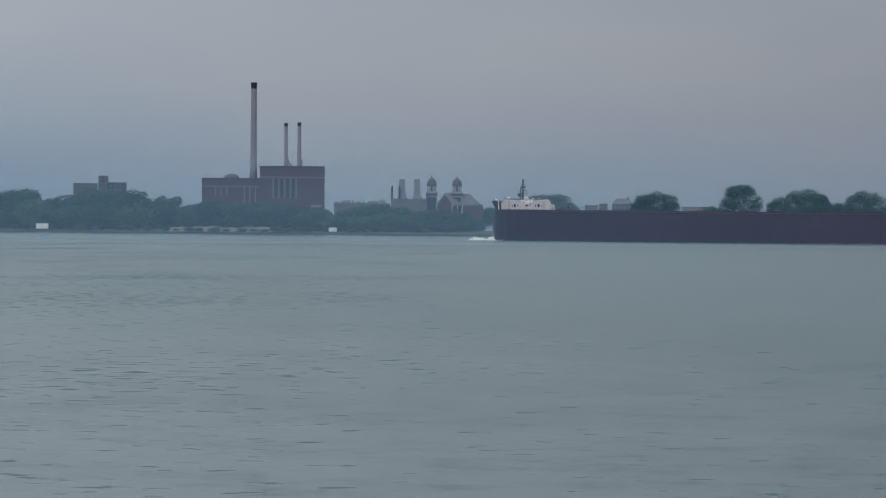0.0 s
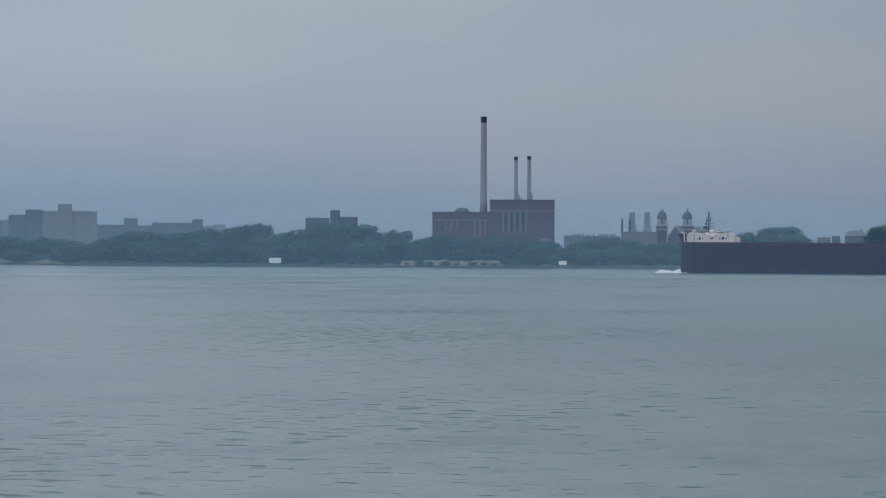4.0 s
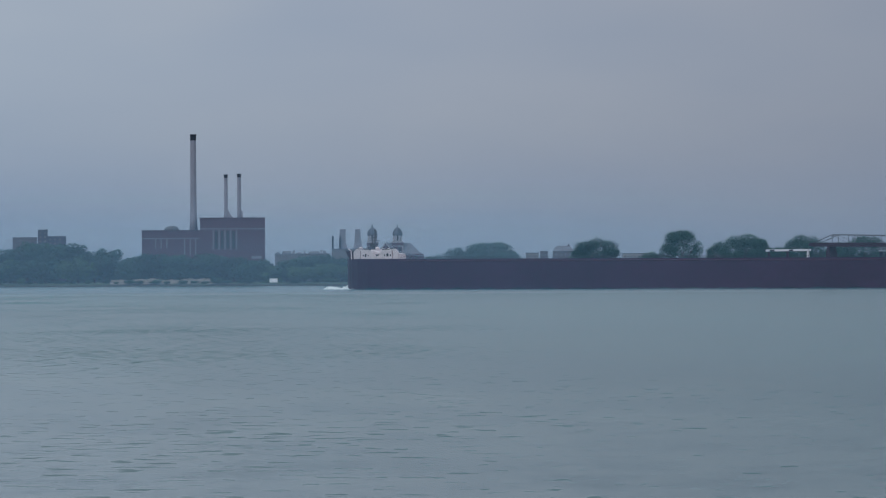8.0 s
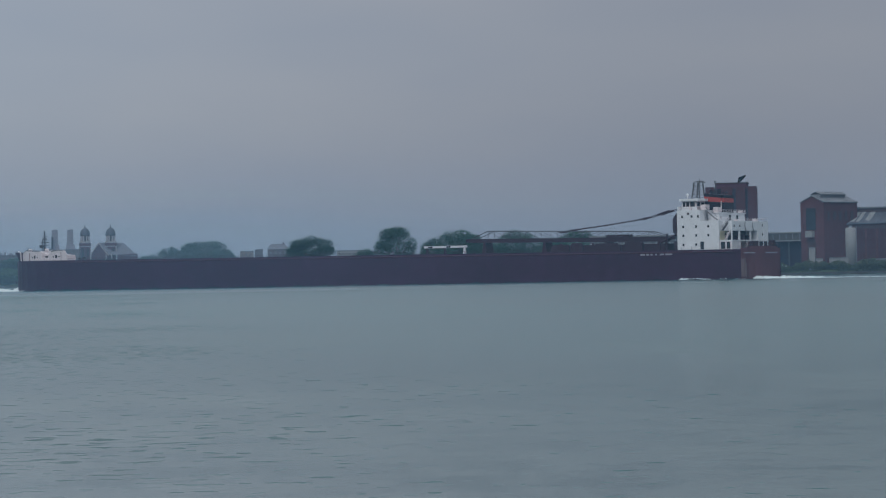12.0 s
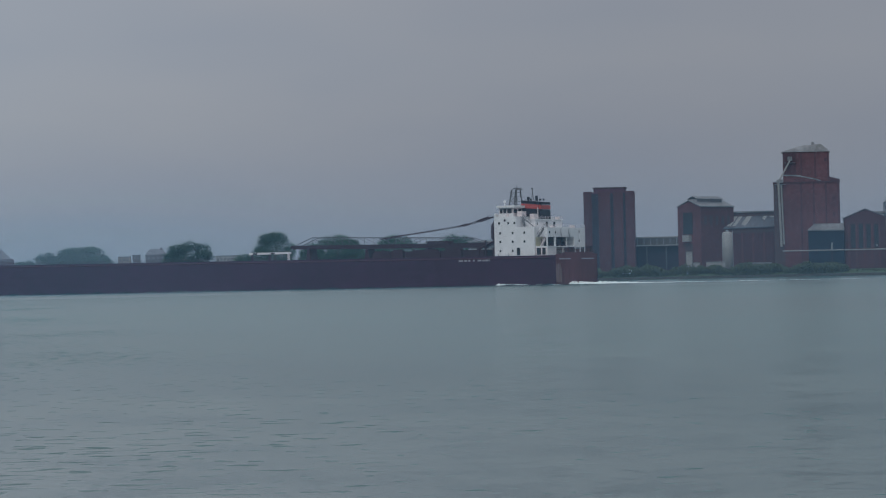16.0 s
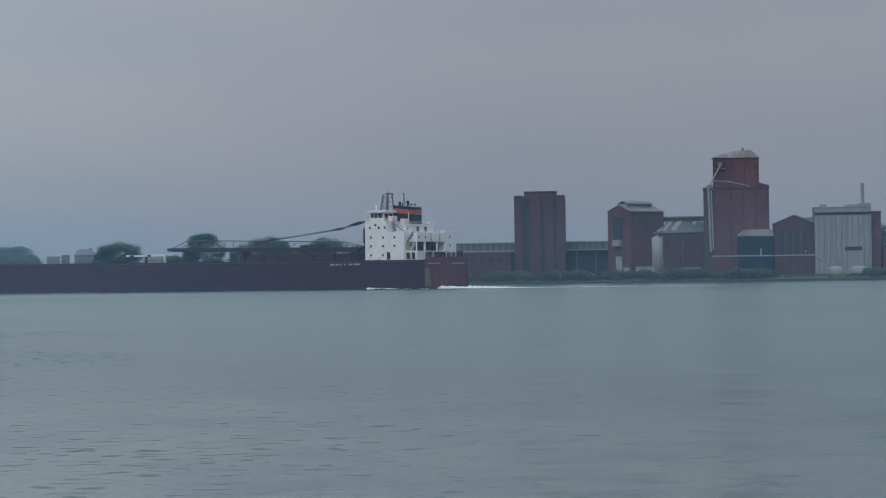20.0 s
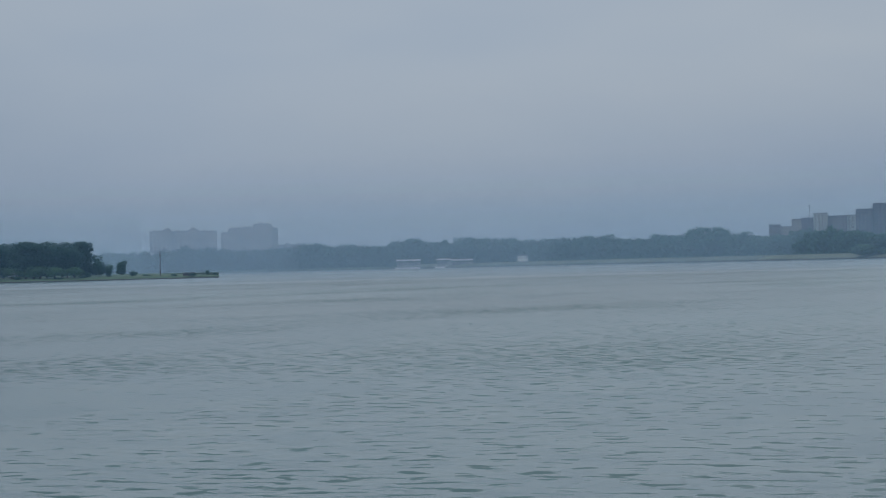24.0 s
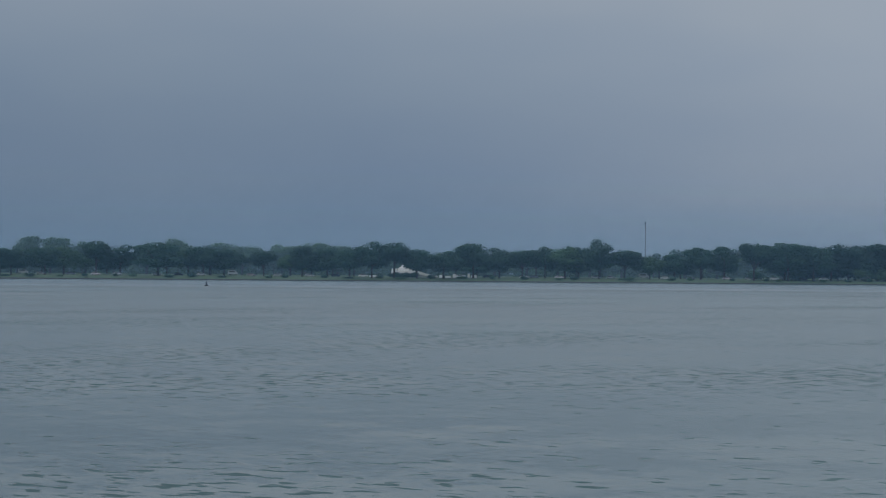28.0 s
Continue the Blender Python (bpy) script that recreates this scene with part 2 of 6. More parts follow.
def water_material():
    m = bpy.data.materials.new("river_water")
    m.use_nodes = True
    n, l = m.node_tree.nodes, m.node_tree.links
    p = n["Principled BSDF"]
    p.inputs["Roughness"].default_value, p.inputs["IOR"].default_value = 0.22, 1.333
    tc = n.new("ShaderNodeTexCoord")

    def ripple(sx, sy, scale, detail, rot):
        mp, t = n.new("ShaderNodeMapping"), n.new("ShaderNodeTexNoise")
        mp.inputs["Scale"].default_value = (sx, sy, 1)
        mp.inputs["Rotation"].default_value = (0, 0, radians(rot))
        t.inputs["Scale"].default_value, t.inputs["Detail"].default_value = scale, detail
        l.new(tc.outputs["Object"], mp.inputs[0])
        l.new(mp.outputs[0], t.inputs["Vector"])
        return t.outputs["Fac"]

    def facets(sx, sy, scale, detail, rot, k):
        mp, t, sub, mul = n.new("ShaderNodeMapping"), n.new("ShaderNodeTexNoise"), n.new("ShaderNodeVectorMath"), n.new("ShaderNodeVectorMath")
        mp.inputs["Scale"].default_value, mp.inputs["Rotation"].default_value = (sx, sy, 1), (0, 0, radians(rot))
        t.inputs["Scale"].default_value, t.inputs["Detail"].default_value, t.inputs["Roughness"].default_value = scale, detail, 0.55
        l.new(tc.outputs["Object"], mp.inputs[0])
        l.new(mp.outputs[0], t.inputs["Vector"])
        sub.operation, mul.operation = "SUBTRACT", "MULTIPLY"
        l.new(t.outputs["Color"], sub.inputs[0])
        sub.inputs[1].default_value = (0.5, 0.5, 0.5)
        l.new(sub.outputs[0], mul.inputs[0])
        mul.inputs[1].default_value = (k, k, 0)
        return mul.outputs[0]

    def plus(a, b):
        v = n.new("ShaderNodeVectorMath")
        v.operation = "ADD"
        l.new(a, v.inputs[0])
        l.new(b, v.inputs[1])
        return v.outputs[0]

    geo, unit = n.new("ShaderNodeNewGeometry"), n.new("ShaderNodeVectorMath")
    unit.operation = "NORMALIZE"
    # steep little wave fronts, in ruffled patches
    crest, patch = ripple(1.0, 1.5, 1.3, 6, 8), ripple(1.2, 0.6, 0.035, 3, 10)
    sx, calm, amt, steep, front = (n.new("ShaderNode" + k) for k in ("SeparateXYZ", "MapRange", "MapRange", "MapRange", "VectorMath"))
    l.new(tc.outputs["Object"], sx.inputs[0])
    l.new(sx.outputs["X"], calm.inputs["Value"])
    for node, a, b, c, d in ((calm, -4.0, 9.0, 0.017, -0.080), (steep, 0.595, 0.660, 0.0, 1.0)):
        for key, val in zip(("From Min", "From Max", "To Min", "To Max"), (a, b, c, d)):
            node.inputs[key].default_value = val
    mix1, mix2 = n.new("ShaderNodeMath"), n.new("ShaderNodeMath")
    mix1.operation, mix2.operation = "ADD", "MULTIPLY_ADD"
    l.new(crest, mix1.inputs[0])
    l.new(calm.outputs[0], mix1.inputs[1])
    l.new(patch, mix2.inputs[0])
    mix2.inputs[1].default_value = 0.44
    l.new(mix1.outputs[0], mix2.inputs[2])
    shift = n.new("ShaderNodeMath")
    shift.operation = "SUBTRACT"
    l.new(mix2.outputs[0], shift.inputs[0])
    shift.inputs[1].default_value = 0.22
    l.new(shift.outputs[0], steep.inputs["Value"])
    front.operation = "SCALE"
    front.inputs[0].default_value = (0.13, -0.57, 0.0)
    l.new(steep.outputs[0], front.inputs["Scale"])
    slopes = plus(plus(facets(1.0, 1.6, 0.55, 2, 12, 0.17), facets(1.0, 1.3, 3.2, 2, -8, 0.24)), plus(plus(plus(front.outputs[0], facets(0.6, 0.2, 0.8, 3, 4, 0.13)), facets(1.0, 1.2, 0.14, 4, 20, 0.18)), facets(1.5, 0.5, 0.03, 5, 9, 0.09)))
    l.new(plus(geo.outputs["Normal"], slopes), unit.inputs[0])
    l.new(unit.outputs[0], p.inputs["Normal"])
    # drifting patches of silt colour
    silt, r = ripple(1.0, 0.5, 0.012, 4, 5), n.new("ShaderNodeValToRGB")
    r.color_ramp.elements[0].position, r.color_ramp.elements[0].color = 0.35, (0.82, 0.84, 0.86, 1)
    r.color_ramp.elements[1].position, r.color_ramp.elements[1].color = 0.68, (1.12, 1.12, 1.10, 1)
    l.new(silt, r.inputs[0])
    # paler off the quay, painting in sky brightness; greener in shipping channel and downriver
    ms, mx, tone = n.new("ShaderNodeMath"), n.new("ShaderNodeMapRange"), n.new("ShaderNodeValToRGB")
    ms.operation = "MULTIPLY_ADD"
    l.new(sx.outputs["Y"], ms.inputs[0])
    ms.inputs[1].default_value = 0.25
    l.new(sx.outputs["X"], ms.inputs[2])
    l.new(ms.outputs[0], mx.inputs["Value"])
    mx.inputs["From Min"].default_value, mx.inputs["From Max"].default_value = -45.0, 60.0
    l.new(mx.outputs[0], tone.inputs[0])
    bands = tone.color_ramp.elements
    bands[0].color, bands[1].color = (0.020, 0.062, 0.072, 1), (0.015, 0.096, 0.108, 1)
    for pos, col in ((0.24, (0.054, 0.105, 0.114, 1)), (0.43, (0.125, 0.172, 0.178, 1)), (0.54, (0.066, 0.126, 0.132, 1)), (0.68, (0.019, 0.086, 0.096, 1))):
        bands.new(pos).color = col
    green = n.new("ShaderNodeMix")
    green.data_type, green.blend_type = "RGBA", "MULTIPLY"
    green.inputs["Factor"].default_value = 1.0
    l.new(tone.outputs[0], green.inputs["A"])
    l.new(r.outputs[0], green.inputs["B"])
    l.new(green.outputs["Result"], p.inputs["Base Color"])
    return m


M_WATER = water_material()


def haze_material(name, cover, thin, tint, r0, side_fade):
    """Haze painted on a sheet: thick near water, gone at height thin, clearing downriver."""
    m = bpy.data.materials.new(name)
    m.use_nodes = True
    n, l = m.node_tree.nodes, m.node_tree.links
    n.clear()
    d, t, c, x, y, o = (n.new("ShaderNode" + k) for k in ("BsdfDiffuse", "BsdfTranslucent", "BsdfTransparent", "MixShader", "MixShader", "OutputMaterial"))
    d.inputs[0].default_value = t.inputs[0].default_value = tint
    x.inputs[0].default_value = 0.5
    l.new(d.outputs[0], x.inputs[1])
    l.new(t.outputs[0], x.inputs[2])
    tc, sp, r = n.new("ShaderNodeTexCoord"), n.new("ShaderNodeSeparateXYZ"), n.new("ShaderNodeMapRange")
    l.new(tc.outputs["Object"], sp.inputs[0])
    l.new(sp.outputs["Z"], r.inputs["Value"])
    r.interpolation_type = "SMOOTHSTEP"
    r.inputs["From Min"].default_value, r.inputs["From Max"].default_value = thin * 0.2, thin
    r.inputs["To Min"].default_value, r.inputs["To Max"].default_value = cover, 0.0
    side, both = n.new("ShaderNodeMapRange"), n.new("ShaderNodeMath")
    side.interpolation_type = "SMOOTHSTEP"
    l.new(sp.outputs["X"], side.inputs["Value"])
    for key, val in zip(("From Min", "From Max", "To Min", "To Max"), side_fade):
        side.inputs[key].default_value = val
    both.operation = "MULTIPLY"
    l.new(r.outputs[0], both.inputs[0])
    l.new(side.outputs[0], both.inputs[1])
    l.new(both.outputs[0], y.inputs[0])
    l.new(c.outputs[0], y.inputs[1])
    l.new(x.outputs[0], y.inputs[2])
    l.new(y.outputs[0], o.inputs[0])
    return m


# Tints of the sheets that stand in for haze.
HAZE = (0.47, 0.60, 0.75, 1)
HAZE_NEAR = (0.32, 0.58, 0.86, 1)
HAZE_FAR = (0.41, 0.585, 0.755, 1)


# ---- helpers for building ----
def part(name, bm, mat, parent, label="", smooth=False):
    """Links a bmesh as one mesh object under a thing or a part."""
    me = bpy.data.meshes.new(name)
    bm.normal_update()
    bm.to_mesh(me)
    bm.free()
    me.materials.append(mat)
    if smooth:
        for f in me.polygons:
            f.use_smooth = True
    ob = new(name, me)
    ob.parent = parent
    if label:
        ob["label"] = label
    return ob


def shared(name, me, parent, m=None, label=""):
    """Another object on a mesh that exists already."""
    ob = new(name, me)
    ob.parent = parent
    if m is not None:
        ob.matrix_basis = m
    if label:
        ob["label"] = label
    return ob


def box(bm, x0, x1, y0, y1, z0, z1):
    v = [bm.verts.new((x, y, z)) for z in (z0, z1) for x, y in ((x0, y0), (x1, y0), (x1, y1), (x0, y1))]
    for f in ((3, 2, 1, 0), (4, 5, 6, 7), (0, 1, 5, 4), (1, 2, 6, 5), (2, 3, 7, 6), (3, 0, 4, 7)):
        bm.faces.new([v[i] for i in f])
    return bm


def prism(bm, pts, y0, y1):
    """A polygon of (x, z), anticlockwise seen from -y, drawn out from y0 to y1."""
    a = [bm.verts.new((x, y0, z)) for x, z in pts]
    b = [bm.verts.new((x, y1, z)) for x, z in pts]
    bm.faces.new(a)
    bm.faces.new(b[::-1])
    for i in range(len(pts)):
        j = (i + 1) % len(pts)
        bm.faces.new((a[j], a[i], b[i], b[j]))
    return bm


def lathe(bm, x, y, prof, n=14):
    """A turned shape: prof is a list of (radius, z)."""
    rings = []
    for r, z in prof:
        rings.append([bm.verts.new((x + r * math.cos(2 * math.pi * k / n), y + r * math.sin(2 * math.pi * k / n), z)) for k in range(n)])
    for a, b in zip(rings, rings[1:]):
        for k in range(n):
            bm.faces.new((a[k], a[(k + 1) % n], b[(k + 1) % n], b[k]))
    bm.faces.new(rings[0][::-1])
    bm.faces.new(rings[-1])
    return bm


def strut(bm, p, q, r, n=5):
    """A bar from p to q."""
    p, q = Vector(p), Vector(q)
    d = (q - p).normalized()
    u = d.orthogonal().normalized()
    w = d.cross(u)
    a, b = [], []
    for k in range(n):
        o = (u * math.cos(2 * math.pi * k / n) + w * math.sin(2 * math.pi * k / n)) * r
        a.append(bm.verts.new(p + o))
        b.append(bm.verts.new(q + o))
    for k in range(n):
        bm.faces.new((a[k], a[(k + 1) % n], b[(k + 1) % n], b[k]))
    bm.faces.new(a[::-1])
    bm.faces.new(b)
    return bm


def B():
    return bmesh.new()


def spot(az, d, z=0.0):
    return Vector((d * math.sin(radians(az)), d * math.cos(radians(az)), z))


def thing(name, az, d, label, category, group="", turn=0.0, z=0.0):
    """An Empty on the ground, its y axis pointing away from the quay."""
    ob = new(name)
    p = spot(az, d, z)
    ob.matrix_basis = pose(p.x, p.y, p.z, 0, 0, -az + turn)
    return tagged(ob, label, category, group)


def sheet(name, rows, mat, label, kind="structure"):
    """A ground sheet through rows of points."""
    bm = B()
    vs = [[bm.verts.new(p) for p in r] for r in rows]
    for a, b in zip(vs, vs[1:]):
        for i in range(len(a) - 1):
            bm.faces.new((a[i], a[i + 1], b[i + 1], b[i]))
    bmesh.ops.recalc_face_normals(bm, faces=bm.faces)
    ob = part(name, bm, mat, None, label, smooth=False)
    return tagged(ob, label, "", "", kind)


# ---- the setting: river, far bank, island, quay, haze ----
def river():
    bm = B()
    rings = [0, 60, 150, 400, 1000, 2500, 4950]
    n = 72
    vs = []
    for r in rings[1:]:
        vs.append([bm.verts.new((r * math.sin(2 * math.pi * k / n), r * math.cos(2 * math.pi * k / n), 0)) for k in range(n)])
    mid = bm.verts.new((0, 0, 0))
    for k in range(n):
        bm.faces.new((mid, vs[0][(k + 1) % n], vs[0][k]))
        for a, b in zip(vs, vs[1:]):
            bm.faces.new((a[k], a[(k + 1) % n], b[(k + 1) % n], b[k]))
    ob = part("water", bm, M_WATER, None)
    return tagged(ob, "grey-green river water with small wind ripples", "river", "", "structure")


water = river()

SHORE = [(-75, 4600), (-55, 4450), (-45, 4300), (-36, 3950), (-31, 3650), (-27.5, 3450), (-24.6, 3000), (-22, 2880), (-20, 2640), (-16.5, 2250),
         (-14.2, 2110), (-13.55, 2060), (-13.35, 1885), (-9, 1800), (-6, 1740), (-2.4, 1680), (0.8, 1600), (6, 1350), (10, 1220), (13, 1140),
         (15, 1120), (18, 1100), (21.3, 1070), (26, 1010), (40, 900), (60, 800)]


def shore_at(az):
    for (a, d), (b, e) in zip(SHORE, SHORE[1:]):
        if a <= az <= b:
            return d + (e - d) * (az - a) / (b - a)
    return SHORE[-1][1]


def mainland():
    azs = sorted(set([a for a, _ in SHORE] + [x * 0.5 for x in range(-150, 121)]))
    rnd = random.Random(4)
    wob = {a: rnd.uniform(-3, 3) for a in azs}
    wall = [[spot(a, shore_at(a) + wob[a] + o, z) for a in azs] for o, z in ((-0.3, -2.0), (0.0, 1.0), (1.2, 1.05))]
    sheet("seawall", wall, M_SEAWALL, "dark wet seawall along the far bank")
    land = [[spot(a, min(4930, shore_at(a) + wob[a] + o), z) for a in azs] for o, z in ((1.2, 0.9), (9, 1.9), (30, 2.6), (120, 3.2))]
    land.append([spot(a, 4940, 3.5) for a in azs])
    sheet("ground", land, M_GRASS, "grassy far bank of the river")
    bank = [-6.05 + 0.09 * k for k in range(33)]

    def heap(a):
        ends = min(1.0, (a + 6.05) / 0.35, (-3.17 - a) / 0.35)
        return max(0.05, ends) * (0.76 + 0.10 * math.sin(a * 6.1) + 0.10 * math.sin(a * 17 + 1) + 0.07 * math.sin(a * 41))

    rub = [[spot(a, shore_at(a) + o + 2 * math.sin(a * 13 + o), 1.4 + z * heap(a + 0.01 * o)) for a in bank] for o, z in ((4, 0.0), (9, 1.3), (16, 2.6), (24, 4.0), (31, 4.4), (40, 1.0))]
    sheet("rubble_bank", rub, M_SAND, "pale rubble bank behind the seawall")
    lawn = [x * 0.5 for x in range(-49, -26)]
    gr = [[spot(a, shore_at(a) + o, z) for a in lawn] for o, z in ((1.5, 1.2), (10, 2.3), (34, 4.6), (60, 4.9))]
    sheet("lawn", gr, material("pale_mown_grass", (0.088, 0.104, 0.074), 0.95, vary=0.25, scale=0.03, fine=20), "pale mown lawn on the far bank")


mainland()

ISLE = [(-62, 1190), (-53, 1200), (-44, 1200), (-36, 1210), (-31, 1240), (-29.6, 1258), (-28.72, 1272)]


def isle_at(az):
    for (a, d), (b, e) in zip(ISLE, ISLE[1:]):
        if a <= az <= b:
            return d + (e - d) * (az - a) / (b - a)
    return ISLE[-1][1]


def island():
    azs = [-62 + 0.4 * k for k in range(81)] + [-29.4, -29.1, -28.9, -28.72]
    rnd = random.Random(8)
    wob = [rnd.uniform(-1.5, 1.5) for _ in azs]

    def depth(a):
        return 3.0 + min(1.0, max(0.0, (-28.72 - a) / 2.6)) * 420

    bank = [[spot(a, isle_at(a) + w + o, z) for a, w in zip(azs, wob)] for o, z in ((-0.5, -1.5), (0.0, 0.45), (0.8, 0.55))]
    sheet("island_bank", bank, M_SEAWALL, "dark stony edge of the island")
    rows = []
    for f, z in ((0.0, 0.5), (0.012, 1.25), (0.05, 1.7), (0.15, 2.1), (0.5, 2.6), (1.0, 2.6)):
        rows.append([spot(a, isle_at(a) + w + 0.8 + f * depth(a), 0.5 + (z - 0.5) * min(1.0, 0.35 + (-28.72 - a) / 2.0)) for a, w in zip(azs, wob)])
    sheet("island_ground", rows, M_PARK, "grassy park ground of the island")
    back = [[spot(a, isle_at(a) + w + 0.8 + depth(a) + o, z) for a, w in zip(azs, wob)] for o, z in ((0, 2.6), (5, -1.5))]
    sheet("island_back_bank", back, M_GRASS, "far edge of the island")


island()


def quay():
    """The near bank behind the viewpoint, out of view."""
    bm = B()
    box(bm, -900, 900, -400, 0.9, -3, 1.75)
    tagged(part("quay", bm, M_CONC, None), "pale concrete quay of the near bank", "", "", "structure")


quay()


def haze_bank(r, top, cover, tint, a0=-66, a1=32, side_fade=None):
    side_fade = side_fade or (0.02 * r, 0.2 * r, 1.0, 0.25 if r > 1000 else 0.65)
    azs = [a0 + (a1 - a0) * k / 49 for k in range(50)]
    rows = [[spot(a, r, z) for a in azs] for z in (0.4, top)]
    ob = sheet("haze", rows, haze_material("thin_haze", cover, top, tint, r, side_fade), "thin blue-grey sheet standing in for haze over the river", "stuff")
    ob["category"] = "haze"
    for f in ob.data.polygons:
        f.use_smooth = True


# Curved see-through sheets imitate haze, each veiling what lies behind it.
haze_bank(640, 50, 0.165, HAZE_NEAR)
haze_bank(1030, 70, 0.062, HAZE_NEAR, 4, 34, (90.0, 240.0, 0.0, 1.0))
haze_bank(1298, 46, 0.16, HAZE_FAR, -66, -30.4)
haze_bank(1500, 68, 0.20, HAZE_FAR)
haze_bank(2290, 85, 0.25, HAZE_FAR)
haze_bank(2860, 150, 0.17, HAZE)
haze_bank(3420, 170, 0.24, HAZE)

# ---- the ship: local x towards the bow, y to port, z up from the water ----
def ship():
    s = new("lake_freighter")
    tagged(s, "long dark red lake freighter with white aft deckhouse, under way", "ship")

    def top(x):
        return 10.35 + 1.0 * x / 153

    def half(x):
        """Half the hull's breadth at the deck."""
        if x > 111.5:
            return 15.65 * max(0.0, 1 - ((x - 111.5) / 40.0) ** 2.2) ** 0.6 + 0.35
        return 16.0 if x > -140 else 16.0 - 0.5 * ((-140 - x) / 12)

    # hull, lofted through sections
    bm = B()
    secs = []
    for x in (151.5, 151.3, 150.8, 150, 148.6, 146.5, 143.5, 139, 133, 126, 118, 111.5, 60, 0, -60, -120, -140, -148, -152):
        hb = half(x)
        flare = 1.0 if x > 111.5 else 0.0
        pts = []
        for z, k in ((-5.0, 0.93), (0.0, 0.985), (3.0, 0.995), (top(x) - 0.9, 1.0), (top(x), 1.0)):
            kk = 1 - (1 - k) * (1 if flare else 0.2)
            pts.append((hb * kk, z))
        ring = [bm.verts.new((x, y, z)) for y, z in pts] + [bm.verts.new((x, -y, z)) for y, z in pts[::-1]]
        secs.append(ring)
    for a, b in zip(secs, secs[1:]):
        m = len(a)
        for i in range(m - 1):
            if i != 4:
                bm.faces.new((a[i], a[i + 1], b[i + 1], b[i]))
    bm.faces.new(secs[0])
    bmesh.ops.recalc_face_normals(bm, faces=bm.faces)
    part("hull", bm, M_HULL, s, "dark oxide-red riveted hull plating")
    bm = B()
    lo, hi = [], []
    n = 12
    for k in range(n + 1):
        y = 15.5 - 31 * k / n
        lo.append(bm.verts.new((-152.3 + 0.9 * (y / 15.5) ** 2, y, -5)))
        hi.append(bm.verts.new((-152.9 + 0.9 * (y / 15.5) ** 2, y, 9.75 + (0.6 if abs(y) < 12 else 0))))
    for k in range(n):
        bm.faces.new((lo[k], hi[k], hi[k + 1], lo[k + 1]))
    part("transom", bm, M_TRANSOM, s, "scuffed red transom with pale streaks")
    bm = B()
    for k in range(7):
        y = 15.3 - 0.55 * k
        xx = -152.35 + 0.9 * (y / 15.5) ** 2
        h = (7.9, 8.6, 6.4, 9.0, 7.2, 8.2, 5.2)[k]
        box(bm, xx - 0.42, xx - 0.2, y - 0.22, y + 0.16, 0.6 + 0.2 * (k % 3), h)
    part("rubbed_plating", bm, M_SCUFF, s, "pale rubbed streaks on the transom corner")
    bm = B()
    for a, b in zip(range(118, -152, -6), range(112, -158, -6)):
        b = max(b, -152)
        v = [bm.verts.new(p) for p in ((a, 15.7, top(a) - 0.9), (a, -15.7, top(a) - 0.9), (b, -15.7, top(b) - 0.9), (b, 15.7, top(b) - 0.9))]
        bm.faces.new(v)
    bow = [151.0, 149, 146, 142, 136, 128, 118]
    for a, b in zip(bow, bow[1:]):
        ya, yb = half(a) - 0.3, half(b) - 0.3
        bm.faces.new([bm.verts.new(p) for p in ((a, ya, top(a) - 0.9), (a, -ya, top(a) - 0.9), (b, -yb, top(b) - 0.9), (b, yb, top(b) - 0.9))])
    part("deck", bm, M_DECK, s)
    # rubbing strake and deck-edge rail
    bm = B()
    for a, b in zip(range(116, -150, -14), range(102, -164, -14)):
        b = max(b, -150)
        v = [bm.verts.new(p) for p in ((a, 16.0, top(a) - 0.95), (a, 16.18, top(a) - 0.85), (a, 16.18, top(a) - 0.6), (a, 16.0, top(a) - 0.5))]
        w = [bm.verts.new(p) for p in ((b, 16.0, top(b) - 0.95), (b, 16.18, top(b) - 0.85), (b, 16.18, top(b) - 0.6), (b, 16.0, top(b) - 0.5))]
        for i in range(3):
            bm.faces.new((v[i], w[i], w[i + 1], v[i + 1]))
    part("strake", bm, M_SHEER, s, "rusty red sheer strake")
    bm = B()
    for x in range(116, -128, -4):
        strut(bm, (x, 15.6, top(x) - 0.2), (x, 15.6, top(x) + 0.75), 0.05, 4)
    for z in (0.4, 0.75):
        strut(bm, (116, 15.6, top(116) + z), (-128, 15.6, top(-128) + z), 0.045, 4)
    part("rail", bm, M_BOOM, s)
    # hatch covers along the deck
    bm = B()
    box(bm, -2.6, 2.6, -9, 9, 0, 0.75)
    me = None
    for k in range(28):
        x = 112 - k * 6.1
        if me is None:
            first = part("hatch_cover", bm, M_DECK, s)
            me = first.data
            first.matrix_basis = pose(x, 0, top(x) - 0.85)
        else:
            shared("hatch_cover", me, s, pose(x, 0, top(x) - 0.85))
    # forecastle: white screen bulwark along the deck edge, with chocks, and a low house
    def screen(pieces):
        bm = B()
        for x0, x1, t0, t1 in pieces:
            n = 5
            for k in range(n):
                a, b = x0 + (x1 - x0) * k / n, x0 + (x1 - x0) * (k + 1) / n
                za, zb = t0 + (t1 - t0) * k / n, t0 + (t1 - t0) * (k + 1) / n
                q = [(a, half(a) - 1.0, top(a) - 0.4), (b, half(b) - 1.0, top(b) - 0.4), (b, half(b) - 1.0, zb), (a, half(a) - 1.0, za)]
                u, w = [bm.verts.new(p) for p in q], [bm.verts.new((p[0], p[1] - 0.3, p[2])) for p in q]
                bm.faces.new(u)
                bm.faces.new(w[::-1])
                for i in range(4):
                    j = (i + 1) % 4
                    bm.faces.new((u[j], u[i], w[i], w[j]))
        return bm

